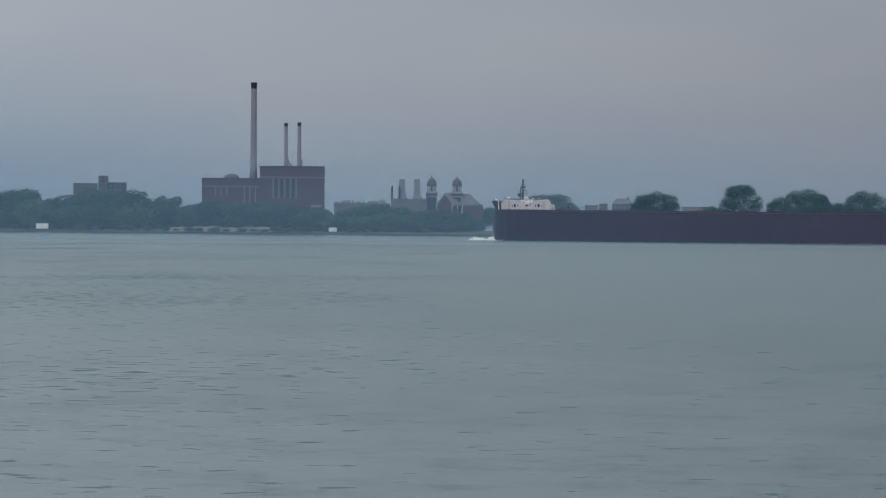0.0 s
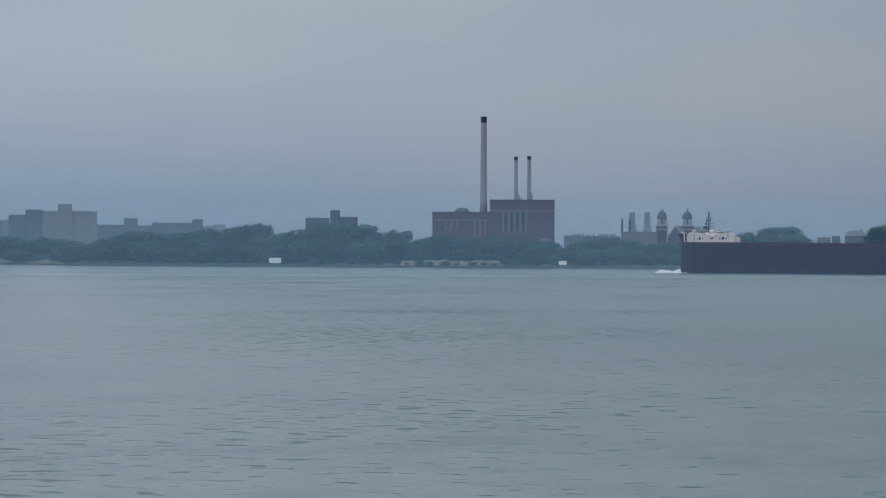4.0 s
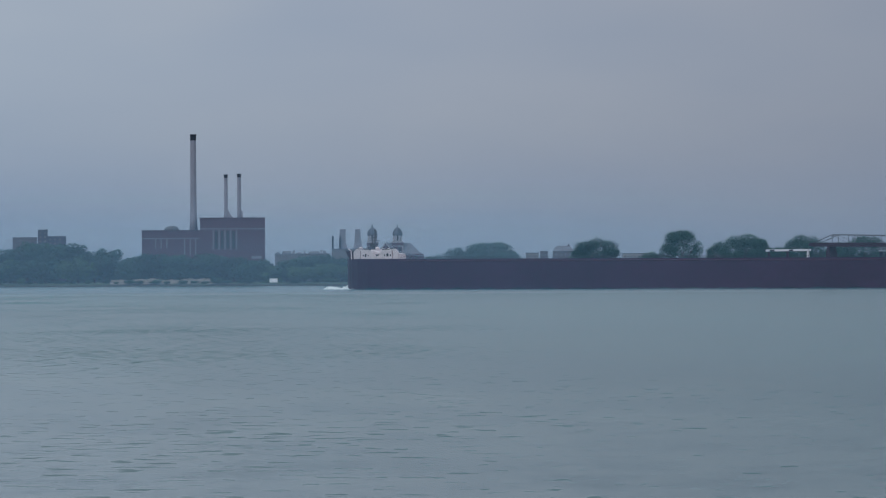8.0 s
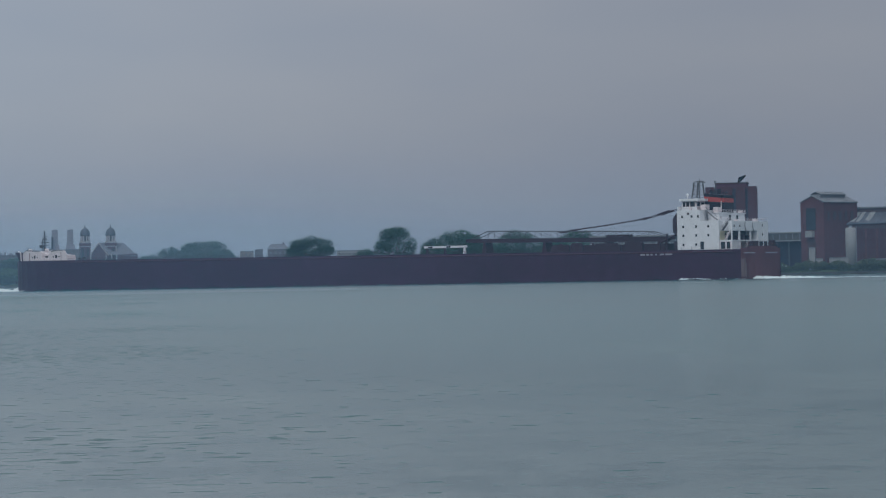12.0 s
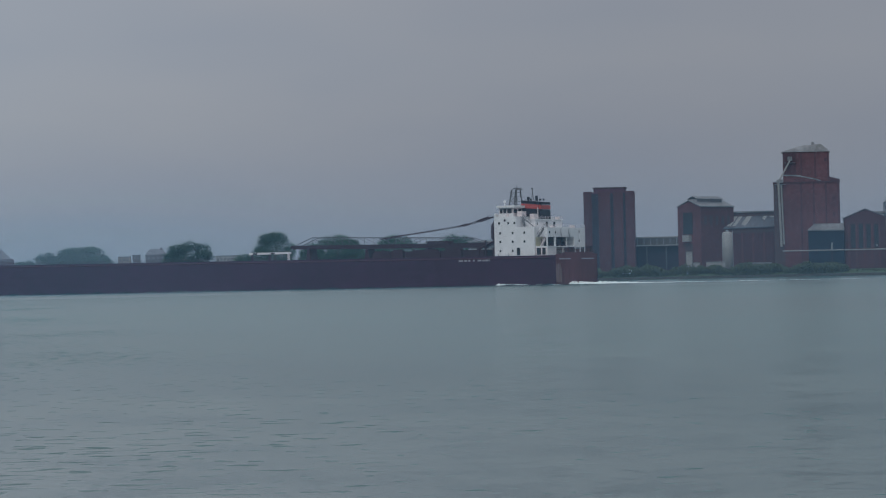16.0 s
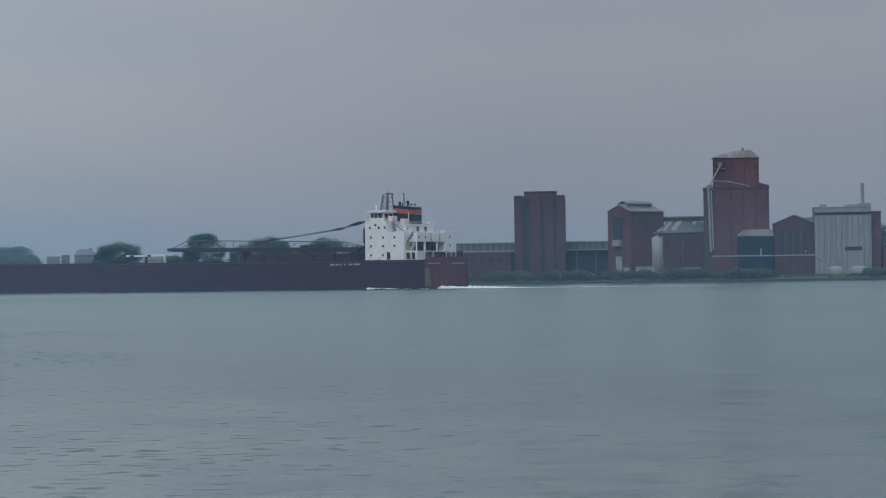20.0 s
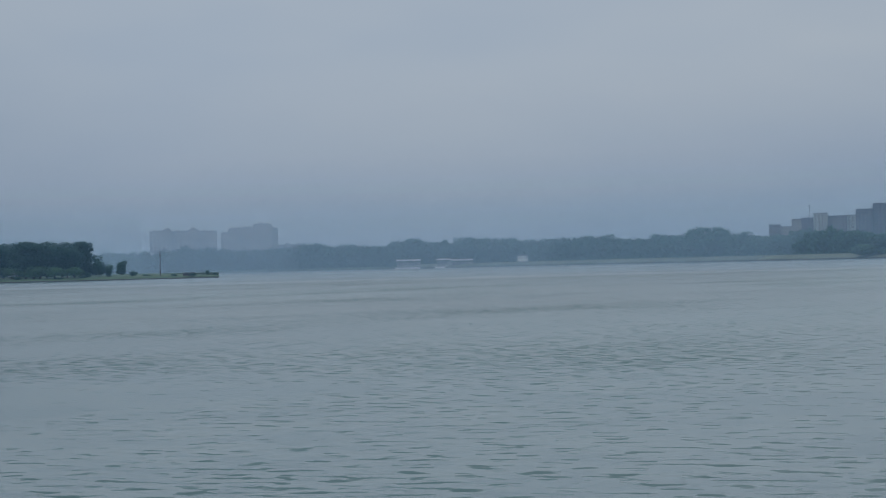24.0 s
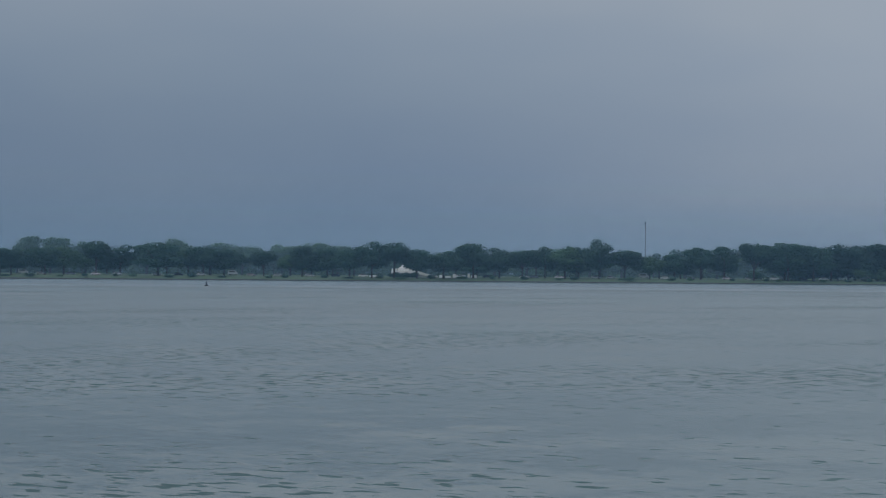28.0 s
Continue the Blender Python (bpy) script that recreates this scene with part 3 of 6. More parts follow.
    part("forecastle_bulwark", screen([(143.8, 141.5, 13.9, 15.0), (141.5, 132.0, 15.0, 14.5), (132.0, 130.6, 14.5, 13.4)]), M_CREAM, s, "weathered white forecastle bulwark")
    part("forecastle_bulwark", screen([(130.6, 126.6, 12.2, 12.3)]), M_CREAM, s, "low white bulwark amidst the forecastle")
    part("forecastle_bulwark", screen([(126.6, 125.4, 13.5, 14.4), (125.4, 118.6, 14.4, 14.8), (118.6, 117.4, 14.8, 13.6)]), M_CREAM, s, "weathered white forecastle bulwark")
    bm = B()
    prism(bm, [(129.0, 10.6), (141.0, 10.6), (140.6, 14.1), (137.0, 14.8), (133.0, 13.6), (129.4, 13.2)], -5, 7)
    part("forecastle_house", bm, M_CREAM, s, "weathered white forecastle house")
    bm = B()
    prism(bm, [(147.2, 11.2), (151.4, 11.2), (153.6, 14.6), (148.6, 14.4)], -0.8, 0.8)
    part("stem_bulwark", bm, M_BOOM, s, "dark raised bulwark at the stem")
    for x, w_ in ((136.4, 0.5), (134.9, 0.95), (133.3, 0.45), (124.2, 0.5), (122.7, 0.95), (121.2, 0.5)):
        bm = B()
        box(bm, -w_ / 2, w_ / 2, 0.0, 0.08, -0.55 if w_ > 0.8 else -0.35, 0.55 if w_ > 0.8 else 0.2)
        ob = part("chock", bm, M_DARK, s, "dark oval mooring chock")
        slope = math.degrees(math.atan2(half(x + 0.5) - half(x - 0.5), 1.0))
        ob.matrix_basis = pose(x, half(x) - 0.98, 12.6, 0, 0, slope)
    for x0, x1, z0, z1 in ((143.4, 141.5, 14.2, 15.1), (141.5, 132.0, 15.1, 14.6), (125.4, 118.6, 14.5, 14.9)):
        bm = B()
        for k in range(4):
            a, b = x0 + (x1 - x0) * k / 4, x0 + (x1 - x0) * (k + 1) / 4
            strut(bm, (a, half(a) - 1.1, z0 + (z1 - z0) * k / 4), (b, half(b) - 1.1, z0 + (z1 - z0) * (k + 1) / 4), 0.12, 5)
        part("bulwark_cap", bm, M_MAST, s, "dark capping rail")
    for x in (138.4, 120.2):
        bm = box(B(), -0.1, 0.1, -0.1, 0.12, 11.0, 14.2)
        ob = part("stiffener", bm, M_SCUFF, s, "rust-streaked stiffener")
        ob.matrix_basis = pose(x, half(x) - 1.0, 0)
    bm = B()
    strut(bm, (146.4, 6.0, 11.0), (146.6, 6.0, 14.4), 0.22, 6)
    strut(bm, (146.6, 6.0, 14.4), (148.6, 5.0, 15.0), 0.18, 6)
    part("anchor_davit", bm, M_CREAM, s, "white hooked davit at the bow")
    for x in (131.2, 128.6, 126.0):
        bm = B()
        arc = [(x + 1.5 * math.cos(a * math.pi / 8), 9.5, 13.4 + 1.7 * math.sin(a * math.pi / 8)) for a in range(9)]
        for p, q in zip(arc, arc[1:]):
            strut(bm, p, q, 0.13, 5)
        part("arched_rail", bm, M_CREAM, s)
    for x, h in ((131.6, 1.7), (129.6, 2.2), (128.2, 1.6), (127.0, 2.0), (116.0, 0.7), (113.4, 1.0)):
        bm = B()
        lathe(bm, x, 9.2, [(0.7, 10.4), (0.45, 10.6), (0.45, 10.8 + h), (0.75, 11.2 + h)], 8)
        part("winch", bm, M_MAST, s)
    for x0, x1, z in ((142.6, 132.2, 15.1), (125.2, 118.8, 14.9)):
        bm = B()
        for k in range(6):
            a, b = x0 + (x1 - x0) * k / 6, x0 + (x1 - x0) * (k + 1) / 6
            strut(bm, (a, half(a) - 1.6, z), (b, half(b) - 1.6, z), 0.08, 4)
            strut(bm, (a, half(a) - 1.6, 13.4), (a, half(a) - 1.6, z), 0.05, 4)
        part("forecastle_rail", bm, M_MAST, s)
    bm = B()
    strut(bm, (139.9, 0, 14), (139.9, 0, 22.4), 0.32, 8)
    strut(bm, (140.9, 0, 14), (140.9, 0, 19.4), 0.22, 6)
    box(bm, 138.6, 142.0, -0.9, 0.9, 16.9, 17.15)
    strut(bm, (142.3, 0, 18.2), (137.5, 0, 18.2), 0.12)
    strut(bm, (141.2, 0, 20.4), (138.4, 0, 20.4), 0.10)
    strut(bm, (143.5, 0, 14.3), (139.9, 0, 20.4), 0.04)
    strut(bm, (136.5, 0, 14.3), (139.9, 0, 20.4), 0.04)
    box(bm, 140.3, 142.0, -0.5, 0.5, 16.0, 17.0)
    box(bm, 138.8, 141.0, -0.3, 0.3, 19.2, 19.7)
    part("foremast", bm, M_MAST, s, "dark grey foremast with radar and crosstrees")
    bm = B()
    strut(bm, (145.4, 3, 11.2), (145.9, 3, 16.6), 0.1)
    part("jackstaff", bm, M_MAST, s)
    for x in (143.6, 135.6):
        bm = B()
        lathe(bm, x, 4.0, [(0.5, 14.0), (0.55, 14.8), (0.8, 15.0), (0.8, 15.5), (0.4, 15.8)], 10)
        part("ventilator", bm, M_CREAM, s)
    # hatch crane
    bm = B()
    box(bm, -49.4, -33.0, 9.2, 10.2, 12.15, 12.8)
    part("crane_beam", bm, M_WHITE, s, "white hatch crane beam")
    for x in (-34.0, -41.0, -48.6):
        bm = B()
        prism(bm, [(x - 0.45, 9.2), (x + 0.45, 9.2), (x + 0.18, 12.15), (x - 0.18, 12.15)], 9.3, 10.1)
        part("crane_leg", bm, M_WHITE if x < -34 and x > -36 or x < -45 else M_BOOM, s)
    bm = B()
    box(bm, -36.4, -34.6, 10.2, 10.26, 12.2, 12.7)
    part("crane_window", bm, M_DARK, s)
    bm = B()
    box(bm, -43.4, -41.8, 10.2, 10.26, 12.2, 12.7)
    part("crane_window", bm, M_DARK, s)

    # unloading boom: box girder with a truss above
    def low(x):
        return 13.6 + (x + 121) / 76 * 1.0

    def high(x):
        return 15.9 + (x + 113.5) / 60 * 1.6

    bm = B()
    for y in (-2.2, 2.2):
        for a, b in zip(range(-45, -121, -4), range(-49, -125, -4)):
            b = max(b, -121)
            strut(bm, (a, y, low(a)), (b, y, low(b)), 0.5, 4)
    for a in range(-45, -121, -4):
        strut(bm, (a, -2.2, low(a) - 0.5), (a, 2.2, low(a) - 0.5), 0.3, 4)
    v = [bm.verts.new(p) for p in ((-45, 2, low(-45) - 0.6), (-45, -2, low(-45) - 0.6), (-121, -2, low(-121) - 0.9), (-121, 2, low(-121) - 0.9))]
    bm.faces.new(v)
    v = [bm.verts.new(p) for p in ((-46, 2.5, low(-46) - 0.9), (-46, 2.5, low(-46) + 0.4), (-121, 2.5, low(-121) + 0.4), (-121, 2.5, low(-121) - 1.1))]
    bm.faces.new(v)
    part("boom_girder", bm, M_BOOM, s, "dark red conveyor boom girder")
    for y in (-2.2, 2.2):
        bm = B()
        strut(bm, (-46, y, low(-46)), (-53.5, y, high(-53.5)), 0.16, 4)
        strut(bm, (-53.5, y, high(-53.5)), (-113.5, y, high(-113.5)), 0.20, 4)
        strut(bm, (-113.5, y, high(-113.5)), (-121, y, low(-121)), 0.16, 4)
        xs = [-53.5 - 6 * k for k in range(11)]
        for k, x in enumerate(xs):
            strut(bm, (x, y, low(x)), (x, y, high(x)), 0.11, 4)
            if k < 10:
                a, b = (x, xs[k + 1]) if k < 5 else (xs[k + 1], x)
                strut(bm, (a, y, high(a)), (b, y, low(b)), 0.09, 4)
        part("boom_truss", bm, M_MAST, s, "dark lattice truss of the boom")
    bm = B()
    box(bm, -120, -80, -3.5, 3.5, 9.4, 11.9)
    for x in range(-118, -80, 6):
        box(bm, x - 0.4, x + 0.4, 3.5, 3.9, 9.4, 12.6)
    part("conveyor_casing", bm, M_BOOM, s, "dark red conveyor casing under the boom")
    bm = B()
    box(bm, -106.0, -97.8, -1.6, 1.6, 13.4, 15.1)
    box(bm, -105.4, -104.2, 1.6, 1.9, 13.6, 14.8)
    part("drive_house", bm, M_BOOM, s, "dark belt drive house inside the boom")
    for x, w_, z in ((-84, 3.4, 12.2), (-90, 2.2, 12.6), (-101, 5.0, 12.3), (-111, 3.0, 12.6)):
        bm = B()
        box(bm, x - w_, x + w_, 7.0, 8.2, 9.4, z - 0.5)
        box(bm, x - w_ * 0.8, x + w_ * 0.8, 7.2, 8.0, z - 0.5, z)
        part("deck_machinery", bm, M_BOOM, s, "dark rusty deck machinery")
    for x in (-52, -75, -98):
        bm = B()
        prism(bm, [(x - 1.0, 9.4), (x + 1.0, 9.4), (x + 0.35, low(x) - 0.6), (x - 0.35, low(x) - 0.6)], -2.4, 2.4)
        part("boom_saddle", bm, M_BOOM, s)
    for y in (-1.5, 1.5):
        bm = B()
        pts = [(-81.4, y, 16.7), (-97, y, 18.3), (-112.2, y, 20.2), (-119, y, 21.9), (-126, y, 23.2)]
        for p, q in zip(pts, pts[1:]):
            strut(bm, p, q, 0.11, 5)
        strut(bm, (-80, y, 16.3), (-87, y, 17.3), 0.20, 5)
        strut(bm, (-110, y, 19.8), (-113, y, 20.5), 0.24, 5)
        strut(bm, (-116.5, y, 21.2), (-121, y, 22.5), 0.32, 5)
        part("luffing_cable", bm, M_BOOM, s, "thick dark luffing cable with sheaves")
    bm = B()
    prism(bm, [(-130, 14.6), (-124.2, 14.6), (-123.4, 15.4), (-123.4, 19.6), (-124.6, 21.4), (-130, 21.4)], -4.5, 4.5)
    part("loop_casing", bm, M_BOOM, s, "dark elevator casing before the deckhouse")
    bm = B()
    strut(bm, (-118, 3, 12.0), (-126, 3, 15.5), 0.45)
    strut(bm, (-117, -3, 12.2), (-124, -3, 16), 0.35)
    strut(bm, (-121, 4, 9.6), (-121, 4, 15), 0.3)
    box(bm, -130, -124.5, 2, 6, 9.4, 12.4)
    part("boom_heel", bm, M_BOOM, s)

    # deckhouse: tall forward block, set-back upper house, aft house over open galleries
    bm = B()
    box(bm, -144.4, -130, -14, 15, 9.4, 18.6)
    box(bm, -137.9, -130, -13, 15, 18.6, 22.1)
    part("deckhouse", bm, M_WHITE, s, "white deckhouse block with small portholes")
    bm = B()
    box(bm, -142.0, -137.9, -10.3, 9.4, 18.6, 21.0)
    box(bm, -142.4, -137.9, -10.6, 9.8, 21.0, 21.2)
    part("upper_house", bm, M_WHITE, s, "white set-back upper house")
    bm = B()
    box(bm, -148.7, -147.5, 11.6, 14.4, 15.3, 18.25)
    box(bm, -148.7, -144.4, -13.5, 11.6, 15.3, 18.25)
    box(bm, -148.7, -144.4, -13.5, -5.2, 12.3, 15.3)
    part("aft_house", bm, M_WHITE, s, "white aft house over an open boat recess")
    # dark panel over the white back wall paints the recess's shade
    bm = B()
    box(bm, -144.6, -144.42, -5.2, 8.4, 12.35, 15.3)
    part("boat_recess", bm, M_MAST, s, "dark panel painting shade on the boat recess's back wall")
    for y0, y1 in ((8.2, 9.0), (-0.1, 0.3), (14.05, 14.4)):
        bm = B()
        box(bm, -148.7, -148.3, y0, y1, 12.3, 15.3)
        part("pillar", bm, M_WHITE, s)
    for x, y, z0, z1 in ((-146.4, 5.6, 12.35, 13.6), (-146.6, 2.6, 12.35, 14.2), (-146.2, -3.0, 12.35, 13.9)):
        bm = box(B(), x - 0.8, x + 0.8, y - 1.0, y + 1.0, z0, z1)
        bmesh.ops.bevel(bm, geom=bm.edges[:], offset=0.2, segments=1, affect="EDGES")
        part("stowed_gear", bm, M_BOOM, s, "dark gear stowed in the recess")
    bm = B()
    box(bm, -148.75, -144.4, -13.5, 14.4, 12.0, 12.35)
    box(bm, -148.6, -148.4, 8.4, 14.4, 9.4, 12.0)
    box(bm, -145.2, -145.0, -13.4, 8.4, 9.4, 12.0)
    for y in (-13.3, -9.9, -6.2, -2.0, 3.0, 8.2):
        box(bm, -148.7, -148.45, y - 0.15, y + 0.15, 9.4, 12.0)
    part("gallery", bm, M_WHITE, s, "white lower gallery with posts")
    bm = B()
    box(bm, -148.4, -144.4, 14.2, 14.4, 9.4, 12.0)
    part("screen_wall", bm, M_CREAM, s, "cream screen wall of the gallery")
    for x0, x1 in ((-146.3, -144.8), (-148.0, -146.8)):
        bm = B()
        box(bm, x0, x1, 14.4, 14.46, 9.6, 11.8)
        part("gallery_door", bm, M_DARK, s, "dark open doorway")
    for y0, y1 in ((-9.4, -6.7), (-12.9, -10.4), (3.6, 7.6)):
        bm = B()
        box(bm, -145.28, -145.2, y0, y1, 9.7, 11.7)
        part("stern_opening", bm, M_PIER, s, "dark opening under the aft house")
    bm = B()
    box(bm, -144.5, -144.42, 9.0, 14.2, 12.35, 15.3)
    part("stair_lobby", bm, M_OCHRE, s, "faded yellow wall of the stair lobby")
    bm = B()
    box(bm, -144.62, -144.5, 9.6, 10.8, 12.4, 14.6)
    part("lobby_door", bm, M_PIER, s)
    bm = B()
    for k in range(15):
        y = 14.4 - 2.0 * k
        strut(bm, (-148.6, y, 18.25), (-148.6, y, 19.25), 0.05, 4)
        if y > -10.5:
            strut(bm, (-142.3, y, 21.2 if y < 9.8 else 18.6), (-142.3, y, 22.1 if y < 9.8 else 19.6), 0.05, 4)
    for z in (18.75, 19.25):
        strut(bm, (-148.6, 14.4, z), (-148.6, -13.5, z), 0.05, 4)
    for z in (21.65, 22.1):
        strut(bm, (-142.3, 9.8, z), (-142.3, -10.6, z), 0.05, 4)
    for x in (-131, -133.5, -136, -138):
        strut(bm, (x, 14.9, 22.1), (x, 14.9, 23.1), 0.05, 4)
    for z in (22.6, 23.1):
        strut(bm, (-130.2, 14.9, z), (-138, 14.9, z), 0.05, 4)
    for x in (-143.0, -145.0, -147.0):
        strut(bm, (x, 14.6, 18.4), (x, 14.6, 19.4), 0.05, 4)
    for z in (18.95, 19.4):
        strut(bm, (-142.6, 14.6, z), (-148.6, 14.6, z), 0.05, 4)
    part("gallery_rail", bm, M_CREAM, s)
    for p, q, mt in (((-144.9, 13.4, 15.3), (-147.3, 13.4, 18.4), M_MAST), ((-145.6, 12.8, 12.4), (-147.6, 12.8, 15.4), M_CREAM), ((-142.8, 12.2, 18.7), (-138.4, 12.2, 22.1), M_GREY), ((-138.6, 10.6, 18.7), (-138.2, 10.6, 22.1), M_GREY)):
        bm = B()
        p, q = Vector(p), Vector(q)
        for o in (-0.45, 0.45):
            strut(bm, p + Vector((0, o, 0)), q + Vector((0, o, 0)), 0.14, 4)
            strut(bm, p + Vector((0, o, 1)), q + Vector((0, o, 1)), 0.06, 4)
        for k in range(1, 12):
            c = p.lerp(q, k / 12)
            strut(bm, c + Vector((0, -0.45, 0)), c + Vector((0, 0.45, 0)), 0.08, 4)
        part("ladder", bm, mt, s, "steep inclined ladder")
    bm = B()
    box(bm, -0.30, 0.30, 0, 0.05, -0.38, 0.38)
    first = None
    for z, xs in ((20.0, (-131.8, -135.1, -137.3)), (16.8, (-132.1, -136.6, -140.8)), (14.0, (-132.1, -136.6, -140.8)), (11.1, (-132.1, -136.5))):
        for x in xs:
            if first is None:
                first = part("porthole", bm, M_DARK, s)
                first.matrix_basis = pose(x, 15.0, z)
            else:
                shared("porthole", first.data, s, pose(x, 15.0, z))
    for x, y, z in ((-148.7, 12.85, 16.75), (-148.7, 8.5, 16.75), (-148.7, -8.95, 17.0), (-148.7, -8.9, 14.1), (-142.0, 8.0, 19.6)):
        shared("porthole", first.data, s, pose(x, y, z, 0, 0, 90))
    for y in (1.1, -4.4):
        bm = B()
        box(bm, -142.08, -142.0, y - 0.8, y + 0.8, 18.8, 20.4)
        part("upper_door", bm, M_DARK, s, "dark doorway of the upper house")
    for y, z in ((-1.6, 17.3), (4.2, 17.3)):
        bm = B()
        strut(bm, (-148.9, y, 15.3), (-148.9, y + 0.9, 17.0), 0.12, 4)
        strut(bm, (-148.9, y + 0.9, 17.0), (-148.9, y + 0.4, 18.0), 0.10, 4)
        part("boat_fall", bm, M_GREY, s)
    bm = B()
    lathe(bm, 0, 0, [(0.30, -0.08), (0.42, 0.0), (0.30, 0.08)], 12)
    ob = part("lifebuoy", bm, M_BOOM, s)
    ob.matrix_basis = pose(-133.9, 15.08, 20.9, 90)
    bm = B()
    box(bm, -139.2, -138.0, 15.0, 15.06, 9.6, 12.0)
    part("door", bm, M_DARK, s, "dark doorway")
    for x in (-131.0, -133.6, -134.6):
        bm = B()
        box(bm, x - 0.5, x + 0.5, 15.0, 15.6, 9.6, 10.5)
        part("deck_locker", bm, M_WHITE, s)

    # bridge
    bm = B()
    box(bm, -135.4, -130.4, -9, 12, 22.0, 25.0)
    part("wheelhouse", bm, M_CREAM, s, "white wheelhouse")
    bm = B()
    box(bm, -136.4, -129.9, -11, 13.0, 25.0, 25.75)
    part("wheelhouse_roof", bm, M_WHITE, s, "white overhanging wheelhouse roof")
    for x0, x1 in ((-131.6, -130.7), (-133.0, -131.9), (-134.9, -133.3)):
        bm = B()
        box(bm, x0, x1, 12.0, 12.06, 23.0, 24.7)
        part("wheelhouse_window", bm, M_DARK, s)
    for y0, y1 in ((9.2, 11.4), (6.2, 8.4), (3.4, 5.4), (0.4, 2.6)):
        bm = B()
        box(bm, -135.46, -135.4, y0, y1, 23.3, 24.6)
        part("wheelhouse_window", bm, M_DARK, s)
    bm = B()
    box(bm, -130.8, -130.2, 12.0, 15.2, 22.1, 23.2)
    box(bm, -136.0, -130.2, 12.9, 13.1, 22.1, 23.2)
    part("bridge_wing", bm, M_WHITE, s, "white bridge wing bulwark")

    # boats, rafts and gear on the after decks
    for x, y, z0, z1, w_ in ((-146.5, -8.6, 18.25, 19.1, 0.9), (-145.5, 4, 18.25, 19.0, 0.7), (-141.0, -9.2, 21.2, 22.0, 0.8), (-140.6, 7.6, 21.2, 22.9, 1.3), (-134.2, 13.4, 22.1, 23.0, 0.6), (-137.2, 9.4, 22.1, 23.8, 1.5)):
        bm = B()
        box(bm, x - w_ * 0.6, x + w_ * 0.6, y - w_, y + w_, z0, z1)
        part("deck_locker", bm, M_CREAM, s)
    # funnel
    def tier(z0, z1, g):
        """A slice of the funnel, whose top falls away aft; z0 and z1 at its fore end."""
        bm = B()
        xf, xa = -134.7 + g, -141.7 - g
        prism(bm, [(xa, z0 - 0.55 if z0 > 22 else z0), (xf, z0), (xf, z1), (xa, z1 - 0.7)], -3.2 - g, 5.2 + g)
        bmesh.ops.bevel(bm, geom=[e for e in bm.edges if abs(e.verts[0].co.z - e.verts[1].co.z) > 0.75], offset=0.7, segments=3, affect="EDGES")
        return bm

    funnel = part("funnel", tier(21.2, 25.0, 0.0), M_BLACK, s, "black funnel with an orange-red band")
    part("funnel_band", tier(25.0, 26.5, 0.03), M_ORANGE, funnel)
    part("funnel_top", tier(26.5, 27.5, 0.0), M_BLACK, funnel)
    part("funnel_pipe", strut(B(), (-141.0, 5.35, 21.2), (-141.0, 5.35, 25.0), 0.13, 5), M_CREAM, funnel, "pale pipe up the funnel side")
    for x, y, h, r in ((-136, 2, 28.6, 0.45), (-138.5, 1, 28.9, 0.5), (-140.3, 2, 27.9, 0.35), (-140.0, -1, 28.0, 0.3), (-135.4, -1, 28.2, 0.3)):
        bm = B()
        lathe(bm, x, y, [(r, 27.3), (r, h - 0.3), (r * 1.15, h)], 8)
        part("exhaust_pipe", bm, M_BLACK, s)
    bm = B()
    strut(bm, (-137.6, 1.5, 27.5), (-137.2, 1.5, 31.3), 0.14)
    strut(bm, (-136.9, 1.5, 27.5), (-137.2, 1.5, 30.0), 0.08)
    box(bm, -137.5, -136.9, 1.3, 1.8, 31.0, 31.5)
    part("funnel_mast", bm, M_MAST, s)
    # radar mast
    bm = B()
    for x, y in ((-133.8, 6), (-131.0, 6), (-133.8, 2), (-131.0, 2)):
        strut(bm, (x, y, 25.7), (x * 0.6 - 132.8 * 0.4, y * 0.7 + 1.2, 31.0), 0.24, 4)
    for z in (27.2, 28.8, 30.2):
        strut(bm, (-133.6, 6, z), (-131.2, 6, z), 0.10, 4)
        strut(bm, (-133.6, 2, z), (-131.2, 2, z), 0.10, 4)
    for z in (25.8, 27.3, 28.9):
        strut(bm, (-133.7, 5.8, z), (-131.4, 5.8, z + 1.5), 0.08, 4)
        strut(bm, (-131.2, 5.8, z), (-133.5, 5.8, z + 1.5), 0.08, 4)
    strut(bm, (-135.0, 4, 31.0), (-130.6, 4, 31.0), 0.16, 4)
    box(bm, -134.6, -131.6, 3.8, 4.2, 31.3, 31.6)
    strut(bm, (-132.9, 4, 31), (-132.9, 4, 32.6), 0.10)
    part("radar_mast", bm, M_MAST, s, "dark lattice radar mast")
    bm = B()
    lathe(bm, -131.2, 9.5, [(0.15, 25.7), (0.15, 26.6), (0.4, 26.8), (0.45, 27.2), (0.2, 27.5)], 10)
    part("antenna_dome", bm, M_WHITE, s)
    # lettering on bow quarter and transom stays as plain bars
    for x0, x1 in ((-117.3, -118.9), (-119.3, -120.4), (-120.9, -121.6), (-122.6, -123.1), (-124.2, -125.6), (-126.0, -128.6)):
        bm = B()
        box(bm, x1, x0, 16.0, 16.04, 7.95, 8.5)
        part("lettering_bar", bm, M_LETTER, s)
    for y0, y1 in ((9.8, 13.6), (6.2, 9.4), (-5.4, -1.8), (-9.0, -5.8), (-11.6, -10.2)):
        bm = B()
        xx = -152.95 + 0.9 * ((y0 + y1) / 31) ** 2
        box(bm, xx - 0.1, xx + 0.25, y0, y1, 8.0, 8.4)
        part("lettering_bar", bm, M_LETTER, s)
    bm = B()
